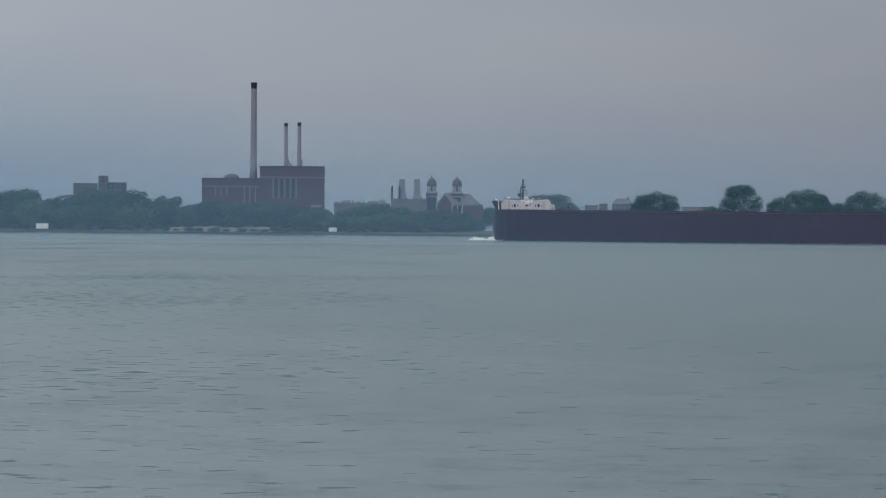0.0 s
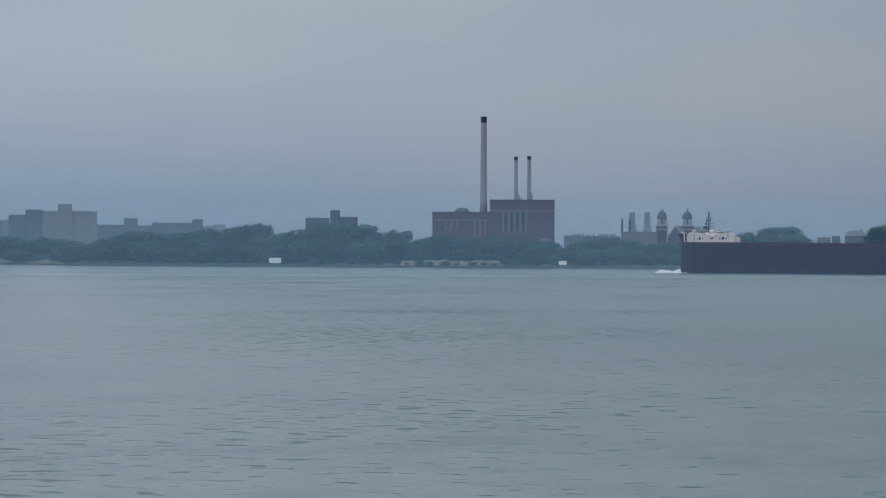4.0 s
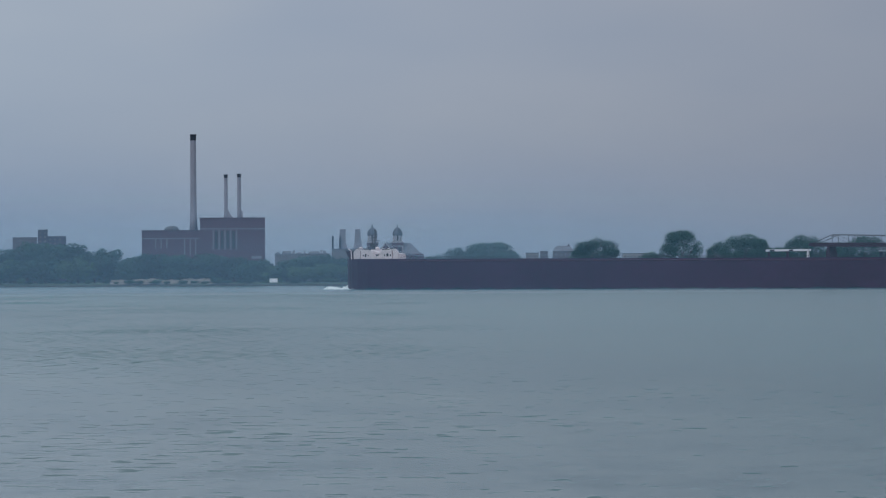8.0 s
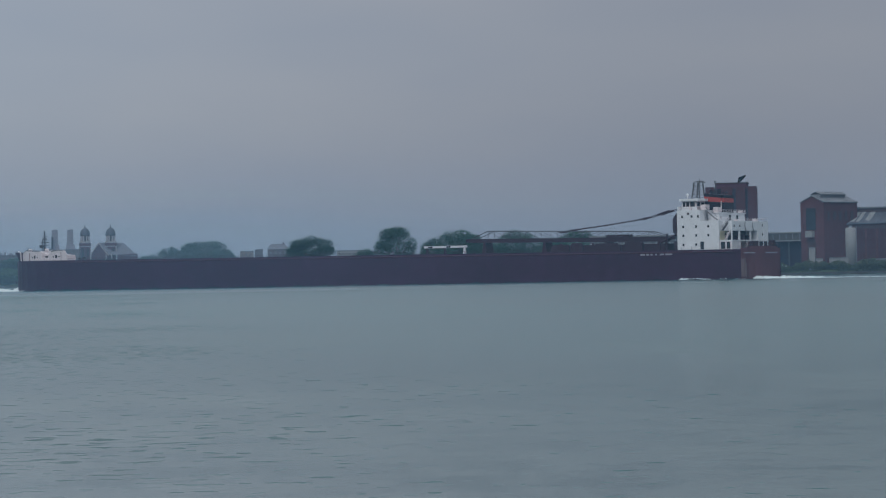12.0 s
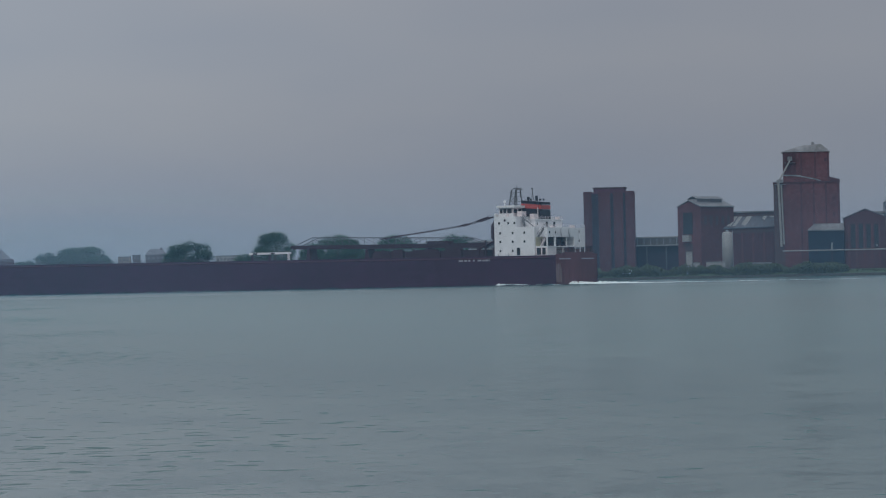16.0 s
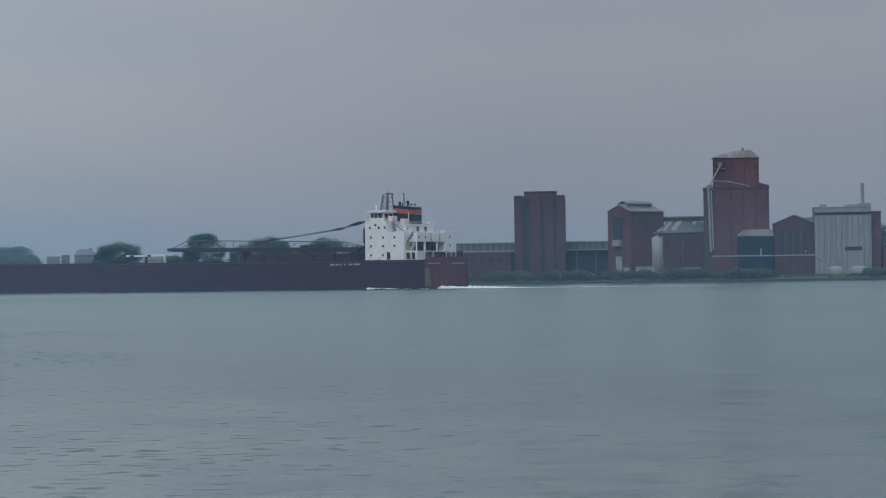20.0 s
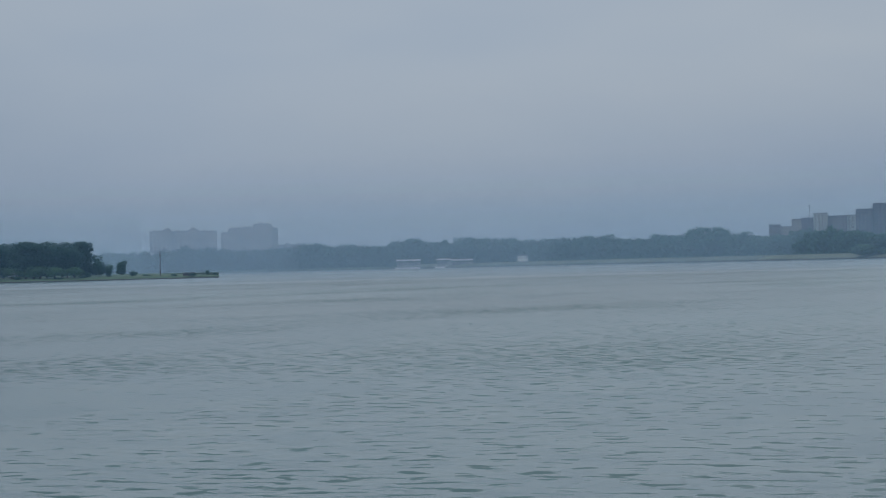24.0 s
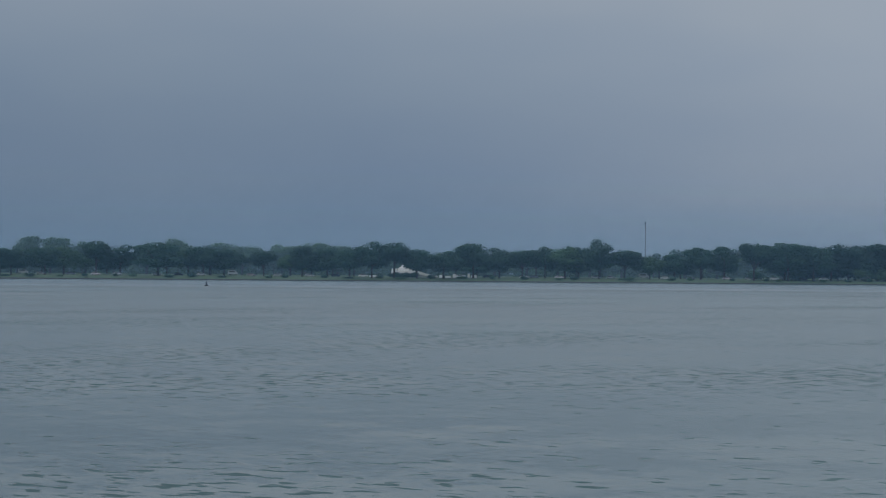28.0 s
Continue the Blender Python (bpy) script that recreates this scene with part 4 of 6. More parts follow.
    for y in [14 - 2 * k for k in range(15)]:
        strut(bm, (-151.6, y, 9.8), (-151.6, y, 11.2), 0.06, 4)
    strut(bm, (-151.6, 14, 11.2), (-151.6, -14, 11.2), 0.06, 4)
    part("stern_rail", bm, M_DECK, s)
    for y, z in ((3.0, 11.8), (0.8, 12.0), (-12.6, 12.2)):
        bm = B()
        box(bm, -151.2, -149.6, y - 0.9, y + 0.9, 9.6, z)
        part("mooring_winch", bm, M_BOOM, s)
    return s


freighter = ship()


def foam(name, label, strips, seed):
    """Broken water: many small ragged lumps along strips (x0, y0, x1, y1, width, height, count)."""
    rnd = random.Random(seed)
    verts, faces = [], []
    for x0, y0, x1, y1, w, h, n in strips:
        for _ in range(n):
            f = rnd.random()
            fade = 1 - 0.75 * f
            cx, cy = x0 + (x1 - x0) * f + rnd.gauss(0, 0.4), y0 + (y1 - y0) * f + rnd.gauss(0, w * 0.4)
            r, hh = rnd.uniform(0.4, 1.3), h * fade * rnd.uniform(0.3, 1.0)
            b = len(verts)
            k = 6
            for i in range(k):
                a = 2 * math.pi * i / k
                verts.append((cx + r * math.cos(a) * rnd.uniform(0.8, 1.6), cy + r * math.sin(a) * rnd.uniform(0.7, 1.1), -0.05))
            verts.append((cx + rnd.uniform(-0.3, 0.3), cy, hh))
            faces += [(b + i, b + (i + 1) % k, b + k) for i in range(k)]
    me = bpy.data.meshes.new(name)
    me.from_pydata(verts, [], faces)
    me.materials.append(M_FOAM)
    return tagged(new(name, me), label, "foam", "", "stuff")


bow_wave = foam("bow_wave", "white foam curling at the freighter's bow", [
    (152.6, 0, 148.5, 7, 0.9, 1.9, 120), (160.5, 3, 152, 3, 1.2, 1.5, 90), (157.0, -3, 152, 0, 1.2, 1.4, 60), (145, 9.5, 134, 13.6, 0.4, 0.3, 26),
    (104, 16.6, 97, 16.8, 0.2, 0.22, 12), (80, 16.6, 70, 16.8, 0.2, 0.18, 10), (122, 15.9, 117, 16.5, 0.2, 0.2, 10)], 3)
wake = foam("wake", "white churned wake behind the freighter", [
    (-153, 4, -166, 8, 4.0, 1.1, 150), (-153, -10, -170, -8, 3.0, 1.0, 120), (-166, 6, -196, 10, 2.6, 0.28, 190), (-190, 7, -262, 13, 1.6, 0.10, 210),
    (-132, 16.8, -143, 17.0, 0.4, 0.8, 70), (-146, 16.8, -153, 15, 0.5, 0.4, 40)], 5)


def side_swell():
    """The swell that runs along the hull: a low ridge of water with crests some ten metres apart."""
    rnd = random.Random(14)
    bm = B()
    rows = []
    x = 140.0
    while x > -152:
        hb = 15.65 * max(0.0, 1 - ((x - 111.5) / 40.0) ** 2.2) ** 0.6 + 0.35 if x > 111.5 else 16.0
        f = 0.5 + 0.5 * math.sin(x * 2 * math.pi / 12.5 + 1.3 * math.sin(x * 0.031))
        h = (0.12 + 0.55 * f ** 3 * (0.45 + 0.55 * (x + 152) / 292)) * rnd.uniform(0.85, 1.1)
        rows.append([bm.verts.new(p) for p in ((x, hb - 0.9, h), (x, hb + 0.6, h * 0.95), (x - 1.0, hb + 4.5, h * 0.4), (x - 2.0, hb + 10.0, -0.03))])
        x -= 1.25
    for a, b in zip(rows, rows[1:]):
        for i in range(3):
            bm.faces.new((a[i], b[i], b[i + 1], a[i + 1]))
    ob = part("side_swell", bm, M_WATER, None, "", True)
    return tagged(ob, "low swell of river water along the hull", "wave", "", "stuff")


swell = side_swell()


# ---- buildings: local x to the right, y away from the quay ----
def block(name, parent, mat, x0, x1, y0, y1, z0, z1, label=""):
    return part(name, box(B(), x0, x1, y0, y1, z0, z1), mat, parent, label)


def repeat(name, parent, mat, size, places, label=""):
    """Alike pieces on one mesh: size (w, d, h), places (x, y, z) of the lower front left corner."""
    first = None
    for p in places:
        if first is None:
            first = part(name, box(B(), 0, size[0], 0, size[1], 0, size[2]), mat, parent, label)
            first.matrix_basis = pose(*p)
        else:
            shared(name, first.data, parent, pose(*p), label)


def gable(name, parent, mat, x0, x1, y0, y1, z0, z1, over=0.4, thick=0.35, label=""):
    """A pitched roof shell whose ridge runs along y."""
    m = (x0 + x1) / 2
    pts = [(x0 - over, z0 - over * 0.4), (m, z1), (x1 + over, z0 - over * 0.4), (x1 + over, z0 - over * 0.4 + thick), (m, z1 + thick), (x0 - over, z0 - over * 0.4 + thick)]
    bm = B()
    for q in ([pts[0], pts[1], pts[4], pts[5]], [pts[1], pts[2], pts[3], pts[4]]):
        prism(bm, q, y0 - over, y1 + over)
    bmesh.ops.recalc_face_normals(bm, faces=bm.faces)
    return part(name, bm, mat, parent, label)


def power_plant():
    p = thing("power_plant", -4, 1780, "purple-brown brick power plant with three tall chimneys", "power plant")
    block("boiler_hall", p, M_BRICK_B, -2, 42.5, 0, 46, 1, 46.2, "tall brown brick boiler hall")
    block("turbine_hall", p, M_BRICK_B, -41.7, -2, 2, 44, 1, 37.8, "lower brown brick turbine hall")
    for nm, a in (("parapet", (-2.3, 42.8, -0.3, 46.3, 46.2, 46.9)), ("parapet", (-42, -2.3, 1.7, 44.3, 37.8, 38.4)), ("stone_band", (-2.1, 42.6, -0.25, 0, 38.8, 39.6)), ("stone_band", (-41.8, -2.1, 1.75, 2, 32.4, 33.0)), ("plinth", (-2.1, 42.6, -0.3, 0, 1, 20)), ):
        block(nm, p, M_BRICK_D if nm != "stone_band" else M_STONE_D, *a)
    repeat("tall_window", p, M_STONE_D, (1.0, 0.25, 14.0), [(6.6 + 3.95 * k, -0.25, 24.6) for k in range(5)], "pale tall window strip")
    repeat("hall_window", p, M_STONE_D, (0.8, 0.25, 11.5), [(x, 1.75, 20.8) for x in (-13.0, -9.2, -5.4)], "pale tall window strip")
    repeat("small_window", p, M_STONE_D, (0.7, 0.25, 6.5), [(x, 1.75, 25.8) for x in (-32.6, -29.0, -25.0)], "pale window strip")
    repeat("dark_window", p, M_DARK, (2.0, 0.15, 12.0), [(8.1 + 3.95 * k, -0.15, 25.6) for k in range(4)])
    block("doorway", p, M_STONE_D, 33.2, 40.2, -0.4, 0, 18.6, 20.4)

    def chimney(x, y, r0, r1, z0, z1, cap, label):
        c = part("chimney", lathe(B(), x, y, [(r0 * 1.3, z0), (r0, z0 + (z1 - z0) * 0.16), (r1, z1 - cap), (r1, z1 - cap + 0.1)], 20), M_STACK, p, label, True)
        part("chimney_cap", lathe(B(), x, y, [(r1 + 0.12, z1 - cap), (r1 + 0.12, z1)], 20), M_BLACK, c, "dark soot-stained cap")
        part("rim", lathe(B(), x, y, [(r1 + 0.35, z1 - 0.8), (r1 + 0.35, z1 - 0.3)], 20), M_BLACK, c)

    chimney(-6.5, 14, 2.25, 1.95, 36, 104.8, 4.2, "tall buff concrete chimney")
    chimney(15.9, 20, 1.35, 1.2, 45, 77.3, 2.4, "slender buff chimney")
    chimney(25.1, 20, 1.35, 1.2, 45, 77.8, 2.6, "slender buff chimney")
    for x in (17.0, 26.4):
        part("flue_duct", prism(B(), [(x, 46.5), (x + 4.2, 46.5), (x + 1.6, 50.5), (x + 0.4, 53.0), (x, 53.0)] if x < 20 else [(x, 46.5), (x + 1.4, 46.5), (x + 1.2, 52), (x, 52)], 18.5, 21.5), M_STACK, p)
    part("roof_tank", lathe(B(), -21.5, 16, [(5.4, 38.0), (5.2, 39.4), (4.2, 40.6), (2.0, 41.6), (0.4, 41.8)], 14), M_MAST, p, "low dark domed roof tank")
    block("roof_house", p, M_BRICK_D, -26, -18, 18, 24, 38, 39.6)


power_plant()


def church():
    c = thing("church", 0, 1720, "grey stone church with two domed towers", "church")
    for x0, dx, y0 in ((-11.6, -7.8, 0.0), (5.2, 9.0, 6.0)):
        t = block("tower", c, M_BRICK_B, x0, x0 + 7.6, y0, y0 + 7.6, 1, 28.2, "brown brick church tower")
        block("cornice", t, M_LIMESTONE, x0 - 0.4, x0 + 8.0, y0 - 0.4, y0 + 8.0, 28.2, 28.9)
        block("cornice", t, M_LIMESTONE, x0 - 0.3, x0 + 7.9, y0 - 0.3, y0, 25.8, 26.3)
        repeat("corner_pier", t, M_LIMESTONE, (0.8, 0.3, 24.0), [(x0 - 0.1, y0 - 0.3, 2.0), (x0 + 6.9, y0 - 0.3, 2.0)])
        repeat("louvre", t, M_DARK, (1.3, 0.2, 5.5), [(x0 + 1.5, y0 - 0.2, 19.5), (x0 + 4.8, y0 - 0.2, 19.5)])
        repeat("drum_column", t, M_LIMESTONE, (0.95, 0.95, 4.4), [(dx + 2.75 * math.cos((k + 0.5) * math.pi / 4) - 0.47, y0 + 3.8 + 2.75 * math.sin((k + 0.5) * math.pi / 4) - 0.47, 28.9) for k in range(8)])
        part("drum_core", lathe(B(), dx, y0 + 3.8, [(1.8, 28.9), (1.8, 33.2)], 12), M_DARK, t)
        part("drum_ring", lathe(B(), dx, y0 + 3.8, [(3.3, 28.9), (3.3, 29.5)], 12), M_LIMESTONE, t)
        prof = [(3.3, 33.1), (3.5, 33.5)] + [(3.4 * math.cos(a), 33.6 + 4.8 * math.sin(a)) for a in (0.12, 0.4, 0.7, 1.0, 1.25, 1.45)] + [(0.3, 38.8)]
        part("dome", lathe(B(), dx, y0 + 3.8, prof, 16), M_ROOF_D, t, "dark slate dome", True)
        part("finial", lathe(B(), dx, y0 + 3.8, [(0.5, 38.4), (0.35, 39.4), (0.5, 39.7), (0.1, 40.6)], 8), M_ROOF_D, t)
    part("front", prism(B(), [(-4.6, 1), (7.2, 1), (7.2, 20.2), (1.0, 28.2), (-4.6, 20.6)], 1.6, 6.0), M_BRICK_B, c, "brown brick gabled church front")
    part("gable_coping", prism(B(), [(-5.2, 20.0), (-4.4, 19.9), (1.0, 27.6), (7.0, 19.6), (7.8, 19.7), (1.0, 28.8)], 1.1, 1.6), M_LIMESTONE, c)
    repeat("arch_window", c, M_DARK, (1.5, 0.15, 8.0), [(-2.6, 1.45, 9.5), (0.4, 1.45, 9.5), (3.4, 1.45, 9.5)])
    block("nave", c, M_BRICK_B, 12.6, 26.5, 3, 30, 1, 20.8, "brown brick nave")
    bm = B()
    v = [bm.verts.new(q) for q in ((6.8, 2.2, 20.4), (26.6, 2.6, 19.4), (27.2, 30, 19.4), (1.0, 30, 20.6), (1.0, 5.5, 28.4), (17.8, 14, 28.1))]
    for f in ((0, 1, 5, 4), (1, 2, 5), (2, 3, 4, 5), (3, 0, 4), (3, 2, 1, 0)):
        bm.faces.new([v[i] for i in f])
    part("nave_roof", bm, M_SLATE, c, "grey slate nave roof")
    for x0 in (-11.6, 5.2):
        block("stone_belt", c, M_LIMESTONE, x0 - 0.5, x0 + 8.1, -0.6, 0, 15.2, 16.0, "pale stone belt on the tower")
    repeat("porch_column", c, M_LIMESTONE, (0.7, 0.5, 18.6), [(x, 1.0, 2.0) for x in (5.4, 9.0, 12.4)])


church()


def boiler_works():
    w = thing("boiler_works", 0, 1700, "pale low works with two square grey flues", "factory")
    block("wall", w, M_WORKS, -34.3, -11.6, 0, 20, 1, 23.6, "pale low works wall")
    block("roof", w, M_SLATE, -34.8, -11.2, -0.4, 20.4, 23.6, 24.2)
    for x in (-29.2, -19.3):
        f = block("flue", w, M_STACK, x, x + 3.9, 4, 8, 24.2, 37.0, "square grey flue with platforms")
        block("platform", f, M_GREY, x - 1.0, x + 4.9, 3.4, 8.6, 29.2, 29.7)
        block("flue_base", f, M_STACK, x - 0.8, x + 5.0, 3.6, 8.4, 24.2, 27.0)
        repeat("slat", f, M_GREY, (3.9, 0.15, 0.3), [(x, 3.85, 31.0 + 1.3 * k) for k in range(5)])
    for x in (-33.8, -28.9):
        part("pipe_stack", lathe(B(), x, 1.5, [(0.65, 20), (0.65, 32.3)], 10), M_BLACK, w, "thin dark pipe stack")
    repeat("window", w, M_PANE, (2.2, 0.15, 2.0), [(-32 + 4.2 * k, -0.15, 17.5) for k in range(5)])
    s = thing("warehouse", -1.8, 1760, "long low pale warehouse behind the trees", "warehouse")
    block("wall", s, M_WORKS, -19, 18, 0, 30, 1, 21.0, "pale warehouse wall")
    block("roof", s, M_SLATE, -19.5, 18.5, -0.5, 30.5, 21.0, 21.7)
    for x, w_, h in ((-18, 2, 1.1), (-14, 6, 1.8), (-7, 1.5, 2.3), (-4, 3, 1.2), (0.5, 1.2, 2.0), (4, 7, 1.5), (12, 1.0, 2.6), (13.6, 2.5, 2.0)):
        block("roof_unit", s, M_GREY, x, x + w_, 6, 10, 21.7, 21.7 + h)
    repeat("window", s, M_PANE, (2.4, 0.15, 1.6), [(-17 + 4.4 * k, -0.15, 17.6) for k in range(8)])


boiler_works()


def shore_houses():
    h = thing("gabled_house", 4, 1750, "grey gabled house behind trees", "house")
    block("wall", h, M_ROSE, -8, 6, 0, 14, 1, 22.4)
    bm = B()
    v = [bm.verts.new(q) for q in ((-8.6, -0.5, 22.2), (6.6, -0.5, 22.2), (6.6, 14.5, 22.2), (-8.6, 14.5, 22.2), (-5.2, 7, 26.0), (3.6, 7, 26.0))]
    for f in ((0, 1, 5, 4), (1, 2, 5), (2, 3, 4, 5), (3, 0, 4), (3, 2, 1, 0)):
        bm.faces.new([v[i] for i in f])
    part("roof", bm, M_SLATE, h, "grey hipped slate roof")
    block("chimney", h, M_BRICK_D, 2.2, 3.2, 6, 7, 24, 27)
    repeat("window", h, M_SLATE, (1.3, 0.15, 1.6), [(-6.5 + 3.2 * k, -0.15, 19.0) for k in range(4)])
    for x, w_, z, mat in ((-27, 9, 21.2, M_TAN), (-17, 5.5, 22.3, M_ROSE), (10, 10, 22.6, M_TAN), (40, 20, 20.5, M_CONC), (62, 7, 19.8, M_ROSE), (102, 26, 20.0, M_TAN), (136, 14, 21.0, M_CONC), (176, 22, 21.0, M_ROSE)):
        b = thing("low_building", 4, 1790, "low pale building seen over the far bank", "building")
        b.matrix_basis = b.matrix_basis @ pose(x, 0, 0)
        block("wall", b, mat, 0, w_, 0, 12, 1, z)
        block("roof", b, M_SLATE, -0.3, w_ + 0.3, -0.3, 12.3, z, z + 0.5)
        repeat("window", b, M_SLATE, (1.2, 0.15, 1.3), [(1.0 + 2.4 * k, -0.15, z - 2.6) for k in range(int(w_ / 2.6))])


shore_houses()


def distillery():
    # gabled mill, turned so that its end and its long side show
    p = spot(18, 1136) + Matrix.Rotation(radians(-18), 3, "Z") @ Vector((-39.3, 0, 0))
    a = new("gabled_mill")
    a.matrix_basis = pose(p.x, p.y, 0, 0, 0, -18 - 35)
    tagged(a, "dark red brick mill with pale roof monitor", "mill")
    bm = B()
    prism(bm, [(-12.6, 1), (0, 1), (0, 31.4), (-6.3, 34.0), (-12.6, 31.4)], 0, 24.4)
    part("wall", bm, M_BRICK, a, "dark red brick walls")
    gable("roof", a, M_ROOF, -12.6, 0, 0, 24.4, 31.4, 34.1, label="weathered sheet roof")
    block("roof_monitor", a, M_GREY, -8.6, -4.0, 3, 21, 33.2, 35.0)
    gable("monitor_roof", a, M_ROOF, -8.8, -3.8, 3, 21, 34.9, 35.9)
    block("gable_window", a, M_DARK, -9.6, -4.4, -0.12, 0, 19.4, 29.0, "dark tall window in the gable")
    block("loading_hood", a, M_CONC, -8.8, -5.2, -2.0, 0, 16.2, 19.0)
    block("gate", a, M_PIER, -9.0, -4.6, -0.15, 0, 3, 15)
    repeat("window", a, M_PIER, (0.15, 1.8, 4.0), [(0.0, 2.5 + 4.2 * k, 23.5) for k in range(5)])

    h = thing("long_hall", 18, 1150, "long red brick hall with patched sheet roof", "hall")
    block("wall", h, M_BRICK_D, -37, -7.6, 0, 26, 1, 22.0, "sooty red brick wall")
    bm = B()
    v = [bm.verts.new(q) for q in ((-40, -0.8, 21.8), (-7.5, -0.8, 22.2), (-7.5, 12, 27.6), (-31.6, 12, 27.4), (-40, -0.8, 21.4), (-7.5, -0.8, 21.8), (-7.5, 26, 27.3), (-37, 26, 22))]
    bm.faces.new(v[:4])
    bm.faces.new((v[4], v[5], v[1], v[0]))
    bm.faces.new((v[3], v[2], v[6], v[7]))
    bm.faces.new((v[0], v[3], v[7]))
    part("roof", bm, M_ROOF_D, h, "dark tarred sheet roof")
    block("roof_monitor", h, M_PIER, -31.5, -7.6, 11, 18, 26.5, 28.8)
    block("monitor_roof", h, M_ROOF, -31.8, -7.4, 10.4, 18.6, 28.8, 29.4)
    for k, x in enumerate((-29, -26, -22.5, -15, -12.5)):
        bm = B()
        w_ = 1.6 if k % 2 else 2.4
        q = [bm.verts.new(c) for c in ((x, 1.0, 22.75), (x + w_, 1.0, 22.8), (x + w_ + 3, 11.2, 27.3), (x + 3, 11.2, 27.25))]
        bm.faces.new(q)
        part("roof_patch", bm, M_CONC, h, "pale replaced roof sheet")
    # dark strip paints the eave's shadow on the wall
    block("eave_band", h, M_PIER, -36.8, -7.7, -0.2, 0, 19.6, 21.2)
    repeat("pilaster", h, M_BRICK, (0.8, 0.3, 17), [(-36.5 + 4.8 * k, -0.3, 2.5) for k in range(6)])

    t = thing("storage_tank", 18, 1128, "tall pale cylindrical storage tank", "tank")
    t.matrix_basis = t.matrix_basis @ pose(-27.7, 0, 0)
    part("shell", lathe(B(), 0, 0, [(2.3, 1), (2.3, 19.4), (1.6, 19.9)], 20), M_CONC, t, "pale tank shell", True)
    part("valve_box", box(B(), -0.6, 0.6, -0.6, 0.6, 19.9, 20.8), M_GREY, t)
    part("ladder", box(B(), 2.2, 2.5, -0.3, 0.3, 2, 20.3), M_GREY, t)
    for x, w_, z in ((-45.6, 2.6, 11.8), (-42.6, 2.8, 7.0), (-37, 10, 7.2), (-21, 12, 6.4)):
        s = thing("shed" if w_ > 3 else "silo", 18, 1126, "small pale concrete shed by the shore" if w_ > 3 else "small pale upright silo", "shed" if w_ > 3 else "silo")
        s.matrix_basis = s.matrix_basis @ pose(x, 0, 0)
        block("wall", s, M_CONC, 0, w_, 0, 3, 1, z - 0.4)
        block("roof", s, M_ROOF, -0.2, w_ + 0.2, -0.2, 3.2, z - 0.4, z)

    e = thing("grain_elevator", 18, 1140, "tall dark red brick grain elevator with stepped top", "grain elevator")
    block("tower", e, M_BRICK, -7.4, 21.2, 0, 26, 1, 41.3, "dark red brick tower")
    block("upper_tower", e, M_BRICK, -3.1, 17.0, 3.5, 21, 41.3, 54.6, "dark red brick upper tower")
    bm = B()
    v = [bm.verts.new(q) for q in ((-3.6, 3.0, 54.5), (17.5, 3.0, 54.3), (17.5, 21.5, 54.3), (-3.6, 21.5, 54.5), (4.4, 11, 57.4), (13.6, 9, 58.0))]
    for f in ((0, 1, 5, 4), (1, 2, 5), (2, 3, 4, 5), (3, 0, 4), (3, 2, 1, 0)):
        bm.faces.new([v[i] for i in f])
    part("roof", bm, M_ROOF, e, "weathered pale sheet roof")
    block("roof_vent", e, M_GREY, 9.5, 10.8, 9, 11, 57.4, 58.9)
    bm = B()
    prism(bm, [(-3.0, 41.3), (12.6, 41.3), (11.4, 41.8), (4.0, 43.5), (-3.0, 44.0)], 0.3, 3.5)
    part("shoulder", bm, M_BRICK, e, "sloping brick shoulder")
    part("shoulder_roof", prism(B(), [(-3.0, 44.0), (4.0, 43.5), (11.4, 41.8), (13.0, 41.3), (13.2, 41.7), (11.5, 42.3), (4.0, 44.1), (-3.2, 44.6)], 0.0, 3.5), M_ROOF, e, "sloping sheet roof on the shoulder")
    bm = B()
    prism(bm, [(16.9, 41.3), (21.4, 41.3), (21.4, 41.9), (17.0, 43.2)], 0.0, 24)
    part("side_roof", bm, M_BRICK_D, e)
    # dark strip on the front paints the tower's side in shade
    block("side_recess", e, M_PIER, -7.3, -3.2, -0.12, 0, 4, 41, "dark wall strip painting the tower's shaded side")
    block("cornice", e, M_BRICK_D, -7.7, 21.5, -0.3, 26.3, 40.6, 41.3)
    bm = B()
    strut(bm, (-5.2, -1.2, 41), (-4.4, -1.2, 13), 0.5, 8)
    strut(bm, (-4.0, -1.2, 40), (-3.3, -1.2, 14), 0.35, 6)
    part("grain_spout", bm, M_CONC, e, "pale grain spout down the wall")
    bm = B()
    strut(bm, (-4.8, -0.6, 42.0), (0.2, 1.8, 51.0), 0.36, 6)
    part("inclined_leg", bm, M_CONC, e, "pale inclined conveyor leg")
    block("head_house", e, M_ROOF, -1.0, 1.0, 1.6, 3.4, 50.6, 52.4)
    repeat("catwalk", e, M_GREY, (5.0, 0.8, 0.15), [(-2.6, 2.4, 49.6), (-6.8, -1.4, 40.2)])
    block("transfer_house", e, M_ROOF, -6.0, -3.2, -1.8, 0, 40.8, 42.4)
    repeat("pilaster", e, M_BRICK_D, (0.7, 0.2, 39.0), [(x, -0.2, 1.5) for x in (4.2, 9.6, 15.0, 20.4)])
    repeat("upper_pilaster", e, M_BRICK_D, (0.6, 0.2, 12.0), [(x, 3.3, 42.0) for x in (4.6, 10.6, 16.2)])
    # darker left third paints the upper tower's side in shade
    block("sooty_panel", e, M_BRICK_D, -3.0, 2.6, 3.36, 3.5, 44.2, 54.4, "darker wall panel painting the upper tower's shaded side")
